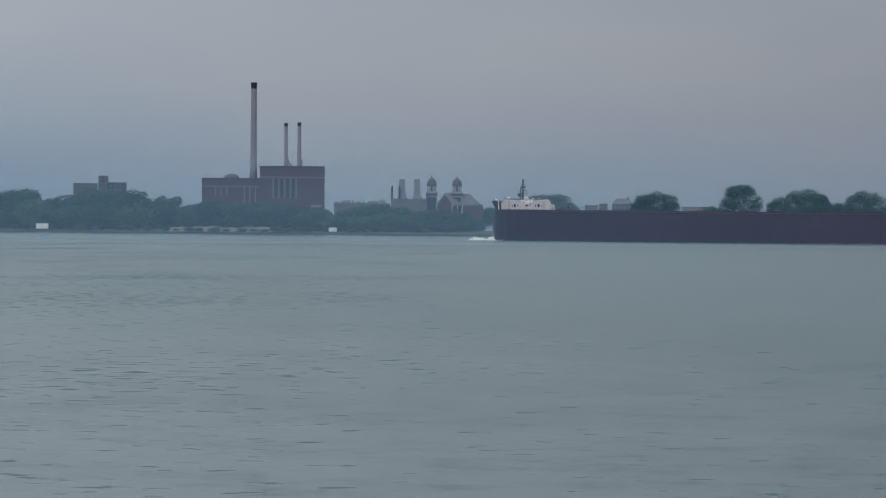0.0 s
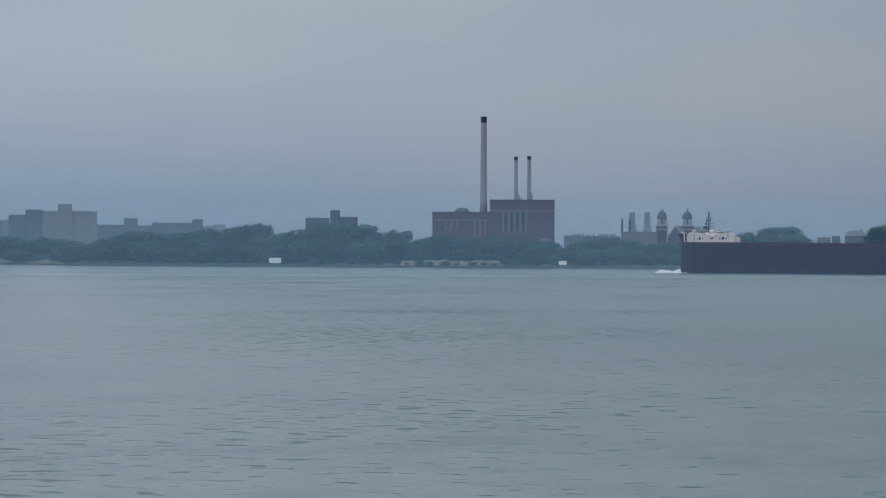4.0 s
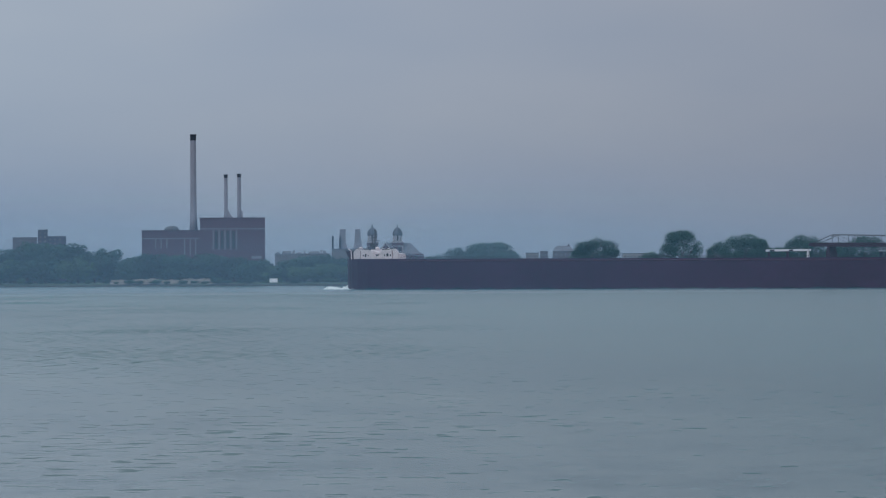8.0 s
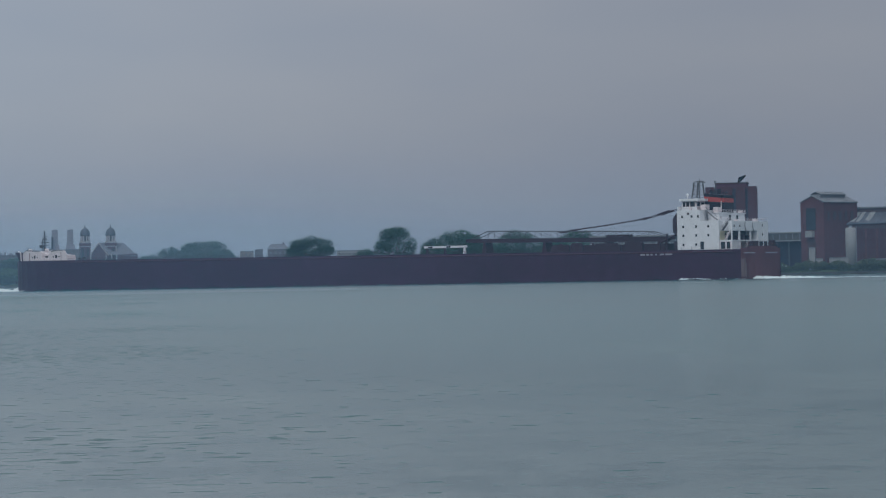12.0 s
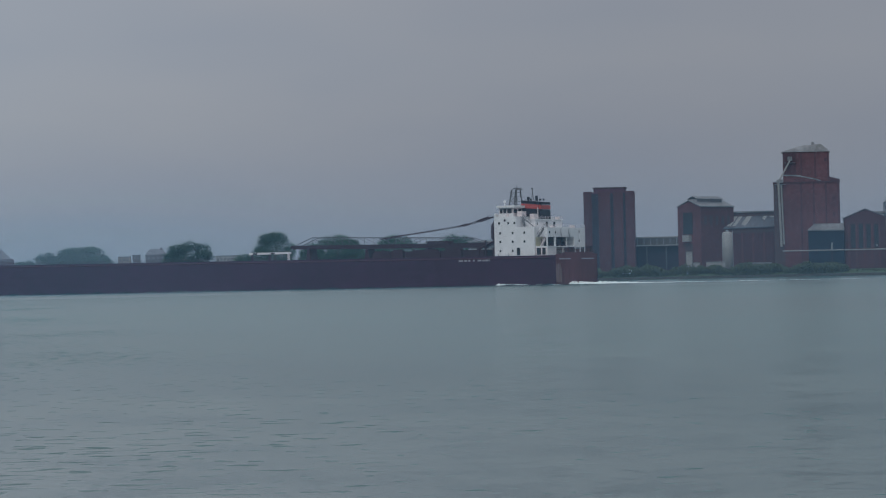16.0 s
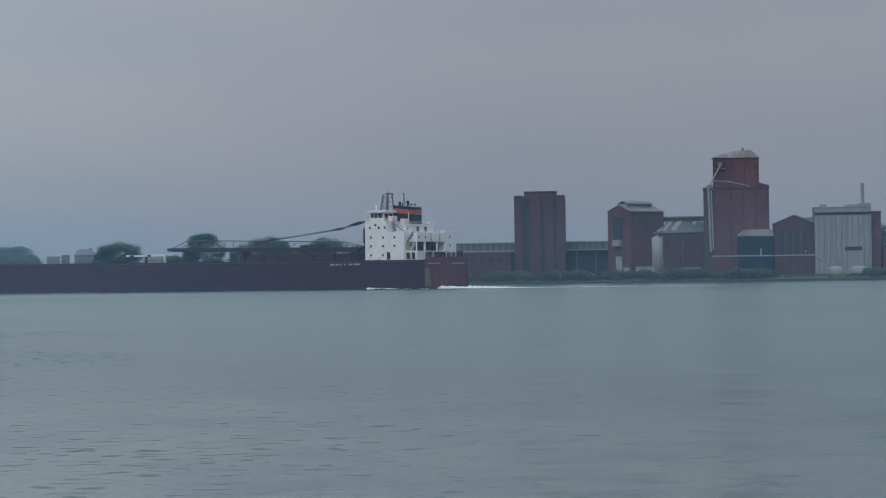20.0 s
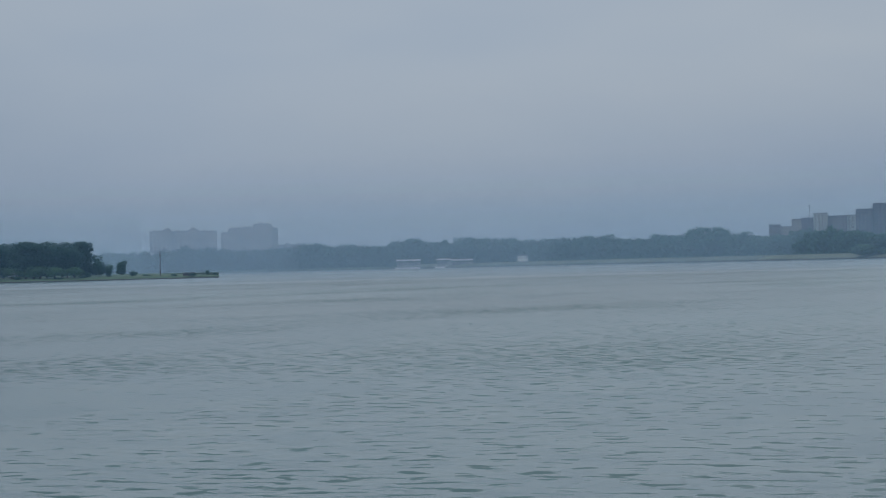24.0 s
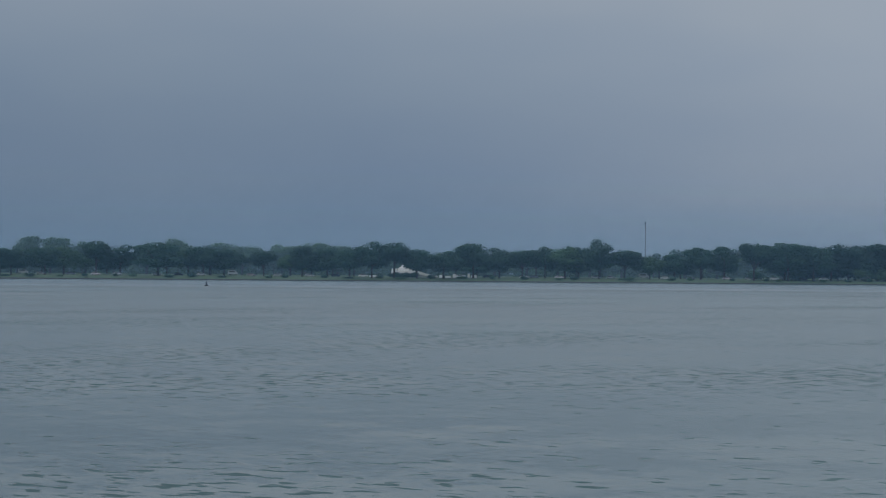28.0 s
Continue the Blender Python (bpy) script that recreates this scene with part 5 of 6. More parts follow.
    repeat("window", e, M_BRICK_D, (1.2, 0.12, 1.6), [(14.5, -0.12, 38.0), (14.8, 3.38, 50.0), (18.0, -0.12, 26), (18.0, -0.12, 33), (4, -0.12, 36.5)])

    c = thing("loading_bay", 18, 1132, "dark blue clad loading bay with a pale roof", "loading bay")
    block("wall", c, M_BLUE, 7.2, 22.5, 0, 8, 1, 19.6, "dark blue steel wall")
    bm = B()
    prism(bm, [(7.0, 19.6), (22.8, 19.4), (22.8, 19.9), (7.0, 20.1)], -0.6, 8)
    part("eave", bm, M_ROOF, c)
    bm = B()
    v = [bm.verts.new(q) for q in ((7.0, -0.5, 20.1), (22.8, -0.5, 19.9), (22.3, 8, 22.6), (10.0, 8, 22.8))]
    bm.faces.new(v)
    part("roof", bm, M_ROOF, c, "pale sheet roof")
    repeat("cladding_rib", c, M_BLUE, (0.2, 0.15, 17), [(8.5 + 2.4 * k, -0.15, 2.2) for k in range(6)])

    g = thing("gabled_brewhouse", 18, 1136, "dark red brick gabled house with arched windows", "brewhouse")
    bm = B()
    prism(bm, [(22.9, 1), (40.8, 1), (40.8, 24.9), (31.9, 28.3), (22.9, 24.7)], 0, 22)
    part("wall", bm, M_BRICK_D, g, "dark red brick walls")
    gable("roof", g, M_SLATE, 22.9, 40.8, 0, 22, 24.8, 28.5)
    repeat("arched_window", g, M_DARK, (1.9, 0.12, 10.5), [(25.6 + 3.3 * k, -0.12, 11.5) for k in range(4)])
    repeat("pilaster", g, M_BRICK, (0.7, 0.3, 19), [(24.2 + 3.3 * k, -0.3, 3) for k in range(5)])
    block("side_roof", g, M_ROOF, 36, 44, 8, 20, 26.6, 27.6)
    part("wall_lamp", lathe(B(), 36.6, -0.5, [(0.2, 12.2), (0.35, 12.5), (0.35, 12.9), (0.2, 13.1)], 8), M_CONC, g)

    f = thing("bottling_hall", 18, 1132, "pale ribbed cladding hall with a blue band", "hall")
    block("wall", f, M_CLAD, 40.6, 64.8, 0, 30, 1, 31.4, "pale ribbed cladding walls")
    block("band", f, M_BLUE, 40.5, 64.9, -0.12, 0, 28.2, 29.4, "dark blue band")
    repeat("cladding_rib", f, M_MAST, (0.18, 0.2, 26.4), [(42.2 + 2.42 * k, -0.2, 1.8) for k in range(10)])
    block("dark_slot", f, M_DARK, 53.4, 60.8, -0.15, 0, 12.8, 14.4)
    block("roof_edge", f, M_CONC, 40.4, 65.0, -0.3, 30.3, 31.4, 31.8)
    for x, w_, h_ in ((43, 3, 1.2), (54, 8, 1.0), (60, 5, 1.6)):
        block("roof_unit", f, M_GREY, x, x + w_, 5, 9, 31.8, 31.8 + h_)
    part("chimney", lathe(B(), 61.6, 7, [(0.75, 31.6), (0.7, 42.0)], 12), M_GREY, f, "thin grey chimney")
    for x, r in ((48.6, 3.0), (58.6, 3.6)):
        k = thing("round_tank", 18, 1118, "low pale grey round tank on the shore", "tank")
        k.matrix_basis = k.matrix_basis @ pose(x, 0, 0)
        part("shell", lathe(B(), 0, 0, [(r, 1), (r, 5.0), (r * 0.7, 5.7), (0.3, 6.1)], 18), M_CONC, k, "pale grey tank shell", True)
        part("hatch", lathe(B(), 0, 0, [(0.5, 5.9), (0.5, 6.6)], 8), M_GREY, k)
    r = thing("pipe_bridge", 18, 1124, "pale pipe bridge along the works", "pipe bridge")
    bm = B()
    strut(bm, (-4, 0, 11), (40, 0, 10.9), 0.26, 8)
    strut(bm, (40, 0, 10.9), (47, 0, 6.4), 0.26, 8)
    part("pipe", bm, M_CONC, r, "pale pipe")
    for x in (-3, 6, 17, 28, 39):
        part("trestle", strut(B(), (x, 0, 1), (x, 0, 10.7), 0.13, 5), M_PIER, r)
    part("vent_post", strut(B(), (17, 0, 11), (17.2, 0, 14.2), 0.3, 5), M_CONC, r)

    low = thing("shore_wall", 18, 1117, "low pale concrete wall before the tanks", "wall")
    block("wall", low, M_CONC, 38.5, 51.0, 0, 0.6, 0.6, 2.2)
    block("coping", low, M_ROOF, 38.4, 51.1, -0.1, 0.7, 2.2, 2.4)
    for x, w_, z in ((-74.6, 1.3, 5.4), (-61.4, 2.4, 5.6), (-57.8, 1.8, 5.0)):
        k = thing("covered_boat", 18, 1146, "white covered boat laid up in the scrub", "boat", "boats laid up in the scrub")
        k.matrix_basis = k.matrix_basis @ pose(x, 0, 0)
        part("hull", prism(B(), [(-w_ * 0.8, 0.8), (w_ * 0.8, 0.8), (w_, z - 1.2), (-w_, z - 1.2)], -1.2, 1.2), M_PIER, k)
        part("cover", prism(B(), [(-w_, z - 1.2), (w_ * 1.05, z - 1.2), (w_ * 0.5, z - 0.5), (-w_ * 0.2, z), (-w_ * 0.8, z - 0.6)], -1.3, 1.3), M_CONC, k, "pale sheet cover")

    for x0, x1, z, d, mat, nm in ((65.0, 69.4, 29.8, 1140, M_BRICK, "brick_annex"), (69.9, 92, 14.0, 1136, M_BRICK, "brick_annex")):
        b = thing(nm, 18, d, "dark red brick annex of the works", "annex")
        b.matrix_basis = b.matrix_basis @ pose(x0, 0, 0)
        block("wall", b, mat, 0, x1 - x0, 0, 20, 1, z - 0.5)
        block("parapet", b, M_BRICK_D, -0.3, x1 - x0 + 0.3, -0.3, 20.3, z - 0.5, z)
        repeat("window", b, M_BRICK_D, (1.5, 0.12, 2.4), [(1.2 + 3.6 * k, -0.12, z - 6) for k in range(int((x1 - x0) / 3.8))])

    o = thing("office_tower", 18, 1180, "dark red brick tower with dark vertical strips", "tower block")
    block("core", o, M_BRICK_B, -93.2, -71.6, 0.8, 20, 1, 40.2, "dark red brick tower body")
    for x0, x1 in ((-94.0, -90.3), (-87.2, -81.8), (-80.3, -76.0), (-74.8, -70.8)):
        block("pier", o, M_BRICK_T, x0, x1, 0, 1.4, 1, 40.5, "dark red brick pier")
    for x0, x1 in ((-90.3, -87.2), (-81.8, -80.3), (-76.0, -74.8)):
        s = block("window_strip", o, M_STRIP, x0, x1, 0.5, 0.9, 1, 39.6, "dark glazed strip")
        repeat("spandrel", s, M_STRIP, (x1 - x0 - 0.3, 0.06, 0.3), [(x0 + 0.2, 0.43, 6 + 3.4 * k) for k in range(10)])
    block("roof_house", o, M_BRICK_B, -89.6, -75.4, 4, 16, 40.2, 42.0)
    block("roof_rim", o, M_PIER, -90.0, -75.0, 3.6, 16.4, 42.0, 42.5)
    repeat("antenna", o, M_GREY, (0.08, 0.08, 1.6), [(-79, 8, 42.5), (-85, 9, 42.5)])

    v = thing("conveyor_gallery", 18, 1200, "long grey raised gallery beside the tower block", "gallery")
    block("gallery_wall", v, M_MAST, -150, -50, 0, 4, 15.8, 19.0, "dark grey ribbed gallery wall")
    block("gallery_roof", v, M_CONC, -150, -50, -0.4, 4.4, 19.0, 19.5, "pale gallery roof")
    block("gallery_sill", v, M_CONC, -150, -50, -0.3, 4.2, 15.3, 15.8)
    block("lower_wall", v, M_STRIP, -150, -50, 3.4, 5, 1, 15.8, "dark wall behind the gallery pillars")
    repeat("rib", v, M_GREY, (0.25, 0.2, 3.8), [(-149 + 3.0 * k, -0.2, 15.8) for k in range(33)])
    repeat("pillar", v, M_MAST, (0.5, 0.8, 14.3), [(-148 + 9.0 * k, 0.2, 1) for k in range(11)])
    w = thing("red_shed", 18, 1170, "low dark red shed beside the tower block", "shed")
    block("wall", w, M_BRICK_D, -128, -95, 0, 12, 1, 14.5)
    block("roof", w, M_SLATE, -128.4, -94.6, -0.4, 12.4, 14.5, 15.0)
    repeat("window", w, M_DARK, (1.8, 0.12, 2.0), [(-126 + 4.2 * k, -0.12, 10) for k in range(7)])


distillery()


def apartments():
    def tower(name, label, boxes, az=-13, d=2390, n_floor=3.1, k=1.16):
        a = thing(name, az, d, label, "apartment block", "apartment blocks on the far bank")
        for x0, x1, z, y, mat in boxes:
            x0, x1, z = x0 * k, x1 * k, 3.5 + (z - 3.5) * k
            w = block("wall", a, mat, x0, x1, y, y + 18, 1, z)
            block("parapet", w, M_SLATE, x0 - 0.2, x1 + 0.2, y - 0.2, y + 18.2, z, z + 0.5)
            cols, floors = int((x1 - x0) / 3.4), int((z - 21) / n_floor)
            if cols and floors > 0:
                repeat("window", w, M_PANE, (1.35, 0.12, 1.5), [(x0 + 1.05 + 3.4 * i, y - 0.12, z - 2.6 - n_floor * j) for i in range(cols) for j in range(floors)])

    tower("stepped_apartments", "pale stepped apartment block above the trees", [(-128, -119, 28.6, 4, M_ROSE), (-119, -109.8, 27.0, 6, M_TAN)])
    tower("pale_apartments", "pale grey apartment block under construction", [(-109.8, -102.2, 32.6, 2, M_TAN), (-102.2, -92.7, 33.4, 1, M_INDIGO), (-92.7, -81.6, 36.8, 0, M_CONC), (-81.5, -66.6, 34.5, 4, M_ROSE), (-66.5, -59.6, 34.9, 6, M_CONC)])
    tower("dark_apartments", "dark blue-brown apartment block", [(-59.5, -46.4, 39.2, 0, M_INDIGO), (-46.3, -33.0, 43.5, 6, M_INDIGO)])
    tower("main_apartments", "tan apartment slab with a raised lift tower", [(-33.0, -20.9, 42.1, 4, M_TAN), (-20.9, -10.0, 47.8, 1, M_TAN), (-10.0, 9.8, 42.4, 4, M_TAN)])
    tower("low_apartments", "rose-brown low apartment block", [(9.8, 30.8, 31.8, 2, M_ROSE), (30.9, 41.7, 37.0, 5, M_ROSE), (41.8, 53.2, 31.4, 2, M_ROSE)])
    tower("stair_tower", "narrow rose-brown stair tower", [(53.3, 58.7, 33.9, 0, M_ROSE)])
    tower("rose_apartments", "rose-brown apartment block with a lift tower", [(59.4, 84.9, 33.7, 3, M_ROSE), (84.9, 93.1, 36.5, 1, M_ROSE)])
    tower("end_apartments", "pale apartment block end among trees", [(93.2, 101, 30.9, 4, M_TAN), (101, 111.5, 32.5, 7, M_CONC), (112, 128, 29.5, 4, M_TAN)])
    tower("bank_building", "grey-brown flat building with a lift tower", [(-5, 12.5, 35.5, 3, M_ROSE), (13.2, 20.2, 41.0, 1, M_INDIGO), (20.4, 33.5, 36.3, 4, M_INDIGO)], -8, 1900, 3.1, 1.0)
    c = thing("tower_crane", -13, 2400, "thin dark tower crane beside apartments", "crane")
    part("mast", strut(B(), (-111.7, 8, 1), (-111.7, 8, 49.5), 0.4, 4), M_GREY, c)
    part("jib", strut(B(), (-114.2, 8, 49.2), (-110.3, 8, 50.3), 0.5, 4), M_GREY, c)

    def slab(name, label, x_cols, az, d):
        h = thing(name, az, d, label, "apartment tower", "apartment towers far upriver")
        for x0, x1, z, y in x_cols:
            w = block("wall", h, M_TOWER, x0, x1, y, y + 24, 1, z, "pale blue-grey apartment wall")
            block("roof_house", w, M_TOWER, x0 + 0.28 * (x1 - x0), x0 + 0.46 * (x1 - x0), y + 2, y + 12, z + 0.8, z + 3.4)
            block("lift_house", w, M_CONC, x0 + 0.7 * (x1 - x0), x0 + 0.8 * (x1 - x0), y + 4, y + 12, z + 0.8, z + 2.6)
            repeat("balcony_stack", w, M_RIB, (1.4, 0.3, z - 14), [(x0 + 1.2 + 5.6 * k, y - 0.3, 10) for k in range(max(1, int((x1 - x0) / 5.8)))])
            block("parapet", w, M_CONC, x0 - 0.3, x1 + 0.3, y - 0.4, y + 24.3, z, z + 0.8)

    slab("riverside_towers", "pale ribbed apartment tower in haze", [(-79, -60, 60.5, 4), (-60, -48, 62.5, 0), (-48, -24, 60.0, 4), (-24, -10, 62.5, 0), (-10, 17, 59.5, 4)], -29, 3700)
    slab("stepped_towers", "stepped pale apartment tower in haze", [(22.4, 33, 55.8, 6), (33, 50, 62.0, 3), (50, 69, 63.0, 5), (69, 95, 67.6, 0), (95, 104, 61.0, 4)], -29, 3690)
    slab("low_slab", "long low pale apartment slab in haze", [(104, 143, 37.5, 8)], -29, 3720)
    for x in (-52.8, -16.9):
        k = thing("plant_room", -29, 3712, "small pale rooftop plant room", "plant room")
        block("wall", k, M_TAN, x - 3, x + 3, 0, 6, 60, 65.6)


apartments()


def far_bank_things():
    h = thing("white_house", -24, 2925, "white two-storey house on the far lawn", "house")
    block("wall", h, M_SIGN, 97.3, 108.5, 0, 9, 2, 11.2, "white walls")
    bm = B()
    prism(bm, [(96.8, 11.2), (109.0, 11.2), (106.0, 13.2), (99.8, 13.2)], -0.5, 9.5)
    part("roof", bm, M_SLATE, h)
    repeat("window", h, M_DARK, (1.5, 0.15, 1.7), [(98.4 + 2.7 * k, -0.15, z) for k in range(4) for z in (4.4, 8.2)])
    for x0, x1, z, lab in ((-40.5, -13.4, 10.6, "long pale boathouse on the waterfront"), (5.5, 22, 10.8, "pale boathouse on the waterfront"), (22.5, 46.7, 9.6, "white clubhouse on the waterfront")):
        b = thing("boathouse", -24, 2965, lab, "boathouse", "boathouses on the waterfront")
        b.matrix_basis = b.matrix_basis @ pose(x0, 0, 0)
        w_ = x1 - x0
        block("wall", b, M_CONC, 0, w_, 0, 14, 0.5, z - 3.2)
        block("roof", b, M_CREAM, -0.6, w_ + 0.6, -1, 15, z - 1.6, z, "pale flat roof")
        repeat("dark_bay", b, M_GLASSY, (2.6, 0.2, 3.2), [(1 + 4.0 * k, -0.2, z - 6.6) for k in range(int(w_ / 4.2))])
        repeat("pillar", b, M_CONC, (0.4, 0.4, z - 1.6), [(k * w_ / 4, -0.8, 0.6) for k in range(5)])
        block("dock", b, M_CREAM, -2, w_ + 1, -7, -1, -0.5, 1.4)
    for az, d, x0, z0, z1, w_ in ((-2.45, 1686, -2.6, 2.2, 4.8, 5.2), (-8.82, 1803, -4.2, 2.6, 6.2, 8.4)):
        s = thing("sign_board", az, d, "white sign board on two posts by the seawall", "sign")
        block("board", s, M_SIGN, x0, x0 + w_, 0, 0.2, z0, z1, "white board")
        repeat("post", s, M_GREY, (0.25, 0.2, 2.6), [(x0 + 0.4, 0.2, z0 - 1.8), (x0 + w_ - 0.6, 0.2, z0 - 1.8)])
    for az, d, n in ((15.0, 1131, 2), (14.4, 1136, 1)):
        for k in range(n):
            c = thing("van", az + 0.11 * k, d, "white van parked by the shore", "van", "vans by the works")
            van(c, M_SIGN)


def van(c, mat):
    z = 2.2
    bm = B()
    prism(bm, [(-2.4, z + 0.5), (2.4, z + 0.5), (2.4, z + 1.3), (1.7, z + 1.5), (1.2, z + 2.3), (-2.3, z + 2.4)], -0.95, 0.95)
    part("body", bm, mat, c)
    block("side_window", c, M_DARK, -1.9, 1.1, -0.98, -0.95, z + 1.45, z + 2.05)
    for x in (-1.5, 1.5):
        bm = B()
        lathe(bm, 0, 0, [(0.36, -0.12), (0.36, 0.12)], 12)
        w = part("wheel", bm, M_BLACK, c)
        w.matrix_basis = pose(x, -0.9, z + 0.36, 90)


far_bank_things()


def vapour(name, tint, strength):
    """Thin vapour whose cover follows the density stored in the mesh."""
    m = bpy.data.materials.new(name)
    m.use_nodes = True
    n, l = m.node_tree.nodes, m.node_tree.links
    mixer, clear, dens, mul = n.new("ShaderNodeMixShader"), n.new("ShaderNodeBsdfTransparent"), n.new("ShaderNodeAttribute"), n.new("ShaderNodeMath")
    p = n["Principled BSDF"]
    p.inputs["Base Color"].default_value, p.inputs["Roughness"].default_value = (*tint, 1), 1.0
    dens.attribute_name = "density"
    mul.operation = "MULTIPLY"
    mul.inputs[1].default_value = strength
    l.new(dens.outputs["Fac"], mul.inputs[0])
    l.new(mul.outputs[0], mixer.inputs[0])
    l.new(clear.outputs[0], mixer.inputs[1])
    l.new(p.outputs[0], mixer.inputs[2])
    l.new(mixer.outputs[0], n["Material Output"].inputs[0])
    return m


def plume(m, c, way, widths, seed):
    """A drifting plume: two soft sheets crossing along its way, thinning to nothing at their edges."""
    rnd = random.Random(seed)
    steps = 24
    for tilt in (25, 115):
        verts, dens = [], []
        for i in range(steps + 1):
            f = i / steps * (len(way) - 1)
            k = min(int(f), len(way) - 2)
            o = Vector(way[k]).lerp(Vector(way[k + 1]), f - k)
            r = widths[k] + (widths[k + 1] - widths[k]) * (f - k)
            d = (Vector(way[k + 1]) - Vector(way[k])).normalized()
            u = d.orthogonal().normalized()
            u = Matrix.Rotation(radians(tilt), 3, d) @ u
            along = min(1.0, i / 3) * (1 - i / steps) ** 0.8 * rnd.uniform(0.7, 1.0)
            for j in range(-4, 5):
                verts.append(o + u * (r * 1.5 * j / 4 * rnd.uniform(0.9, 1.1)))
                dens.append(along * (1 - (j / 4) ** 2) * rnd.uniform(0.75, 1.0))
        faces = [(a * 9 + b, a * 9 + b + 1, a * 9 + b + 10, a * 9 + b + 9) for a in range(steps) for b in range(8)]
        me = bpy.data.meshes.new("wisp")
        me.from_pydata(verts, [], faces)
        layer = me.color_attributes.new("density", "FLOAT_COLOR", "POINT")
        for k, v in enumerate(dens):
            layer.data[k].color = (v, v, v, 1)
        me.materials.append(m)
        shared("wisp", me, c)


def steam_puff():
    """Thin white steam over the works' roofs."""
    m = vapour("thin_steam", (0.8, 0.82, 0.85), 0.30)
    c = thing("steam", 18, 1138, "thin white steam rising from the hall roof", "steam")
    plume(m, c, [(43.0, 3, 31.6), (43.2, 3, 33.2), (43.9, 3, 35.0), (45.0, 3, 36.8), (46.6, 3, 39.4)], (0.7, 1.0, 1.4, 1.6, 1.2), 2)
    c = thing("steam", 18, 1186, "thin white steam above the tower block roof", "steam")
    plume(m, c, [(-79.8, 8, 42.6), (-79.2, 8, 44.0), (-78.0, 8, 45.6), (-76.6, 8, 47.4)], (0.8, 1.2, 1.5, 1.2), 4)


steam_puff()


def funnel_smoke():
    """Thin dark exhaust drifting astern of the funnel, in the ship's own space."""
    m = vapour("thin_exhaust", (0.05, 0.05, 0.055), 0.10)
    c = new("exhaust_smoke")
    tagged(c, "thin dark exhaust smoke above the ship's funnel", "smoke")
    plume(m, c, [(-139, 1, 28.6), (-143, 0, 30.6), (-149, -2, 32.6), (-158, -4, 35.0), (-170, -7, 38.0)], (0.8, 1.5, 2.2, 3.0, 3.2), 12)
    return c


smoke = funnel_smoke()


# ---- trees ----
def leaf_cloud(seed, lobes, count, size):
    """Many small ragged leaf clumps on and inside overlapping lobes (x, y, z, rx, rz)."""
    rnd = np.random.RandomState(seed)
    vol = np.array([l[3] * l[3] * l[4] for l in lobes]) ** 0.67
    pick = rnd.choice(len(lobes), count, p=vol / vol.sum())
    L = np.array(lobes)[pick]
    d = rnd.normal(size=(count, 3))
    d /= np.linalg.norm(d, axis=1)[:, None]
    r = rnd.uniform(0.66, 1.06, count)[:, None]
    c = L[:, :3] + d * r * np.stack([L[:, 3], L[:, 3], L[:, 4]], 1)
    u = rnd.normal(size=(count, 3))
    u /= np.linalg.norm(u, axis=1)[:, None]
    out = d + 0.32 * rnd.normal(size=(count, 3))
    out /= np.linalg.norm(out, axis=1)[:, None]
    u = np.cross(u, out)
    u /= np.linalg.norm(u, axis=1)[:, None] + 1e-9
    w = np.cross(out, u)
    s = (size * rnd.uniform(0.5, 1.3, count))[:, None]
    q = np.stack([c - u * s, c + w * s * 0.8, c + u * s * 1.1, c - w * s * 0.7], 1).reshape(-1, 3)
    return q


def cloud_mesh(name, verts, mat):
    n = len(verts) // 4
    me = bpy.data.meshes.new(name)
    me.from_pydata(verts.tolist(), [], np.arange(4 * n).reshape(n, 4).tolist())
    me.materials.append(mat)
    return me


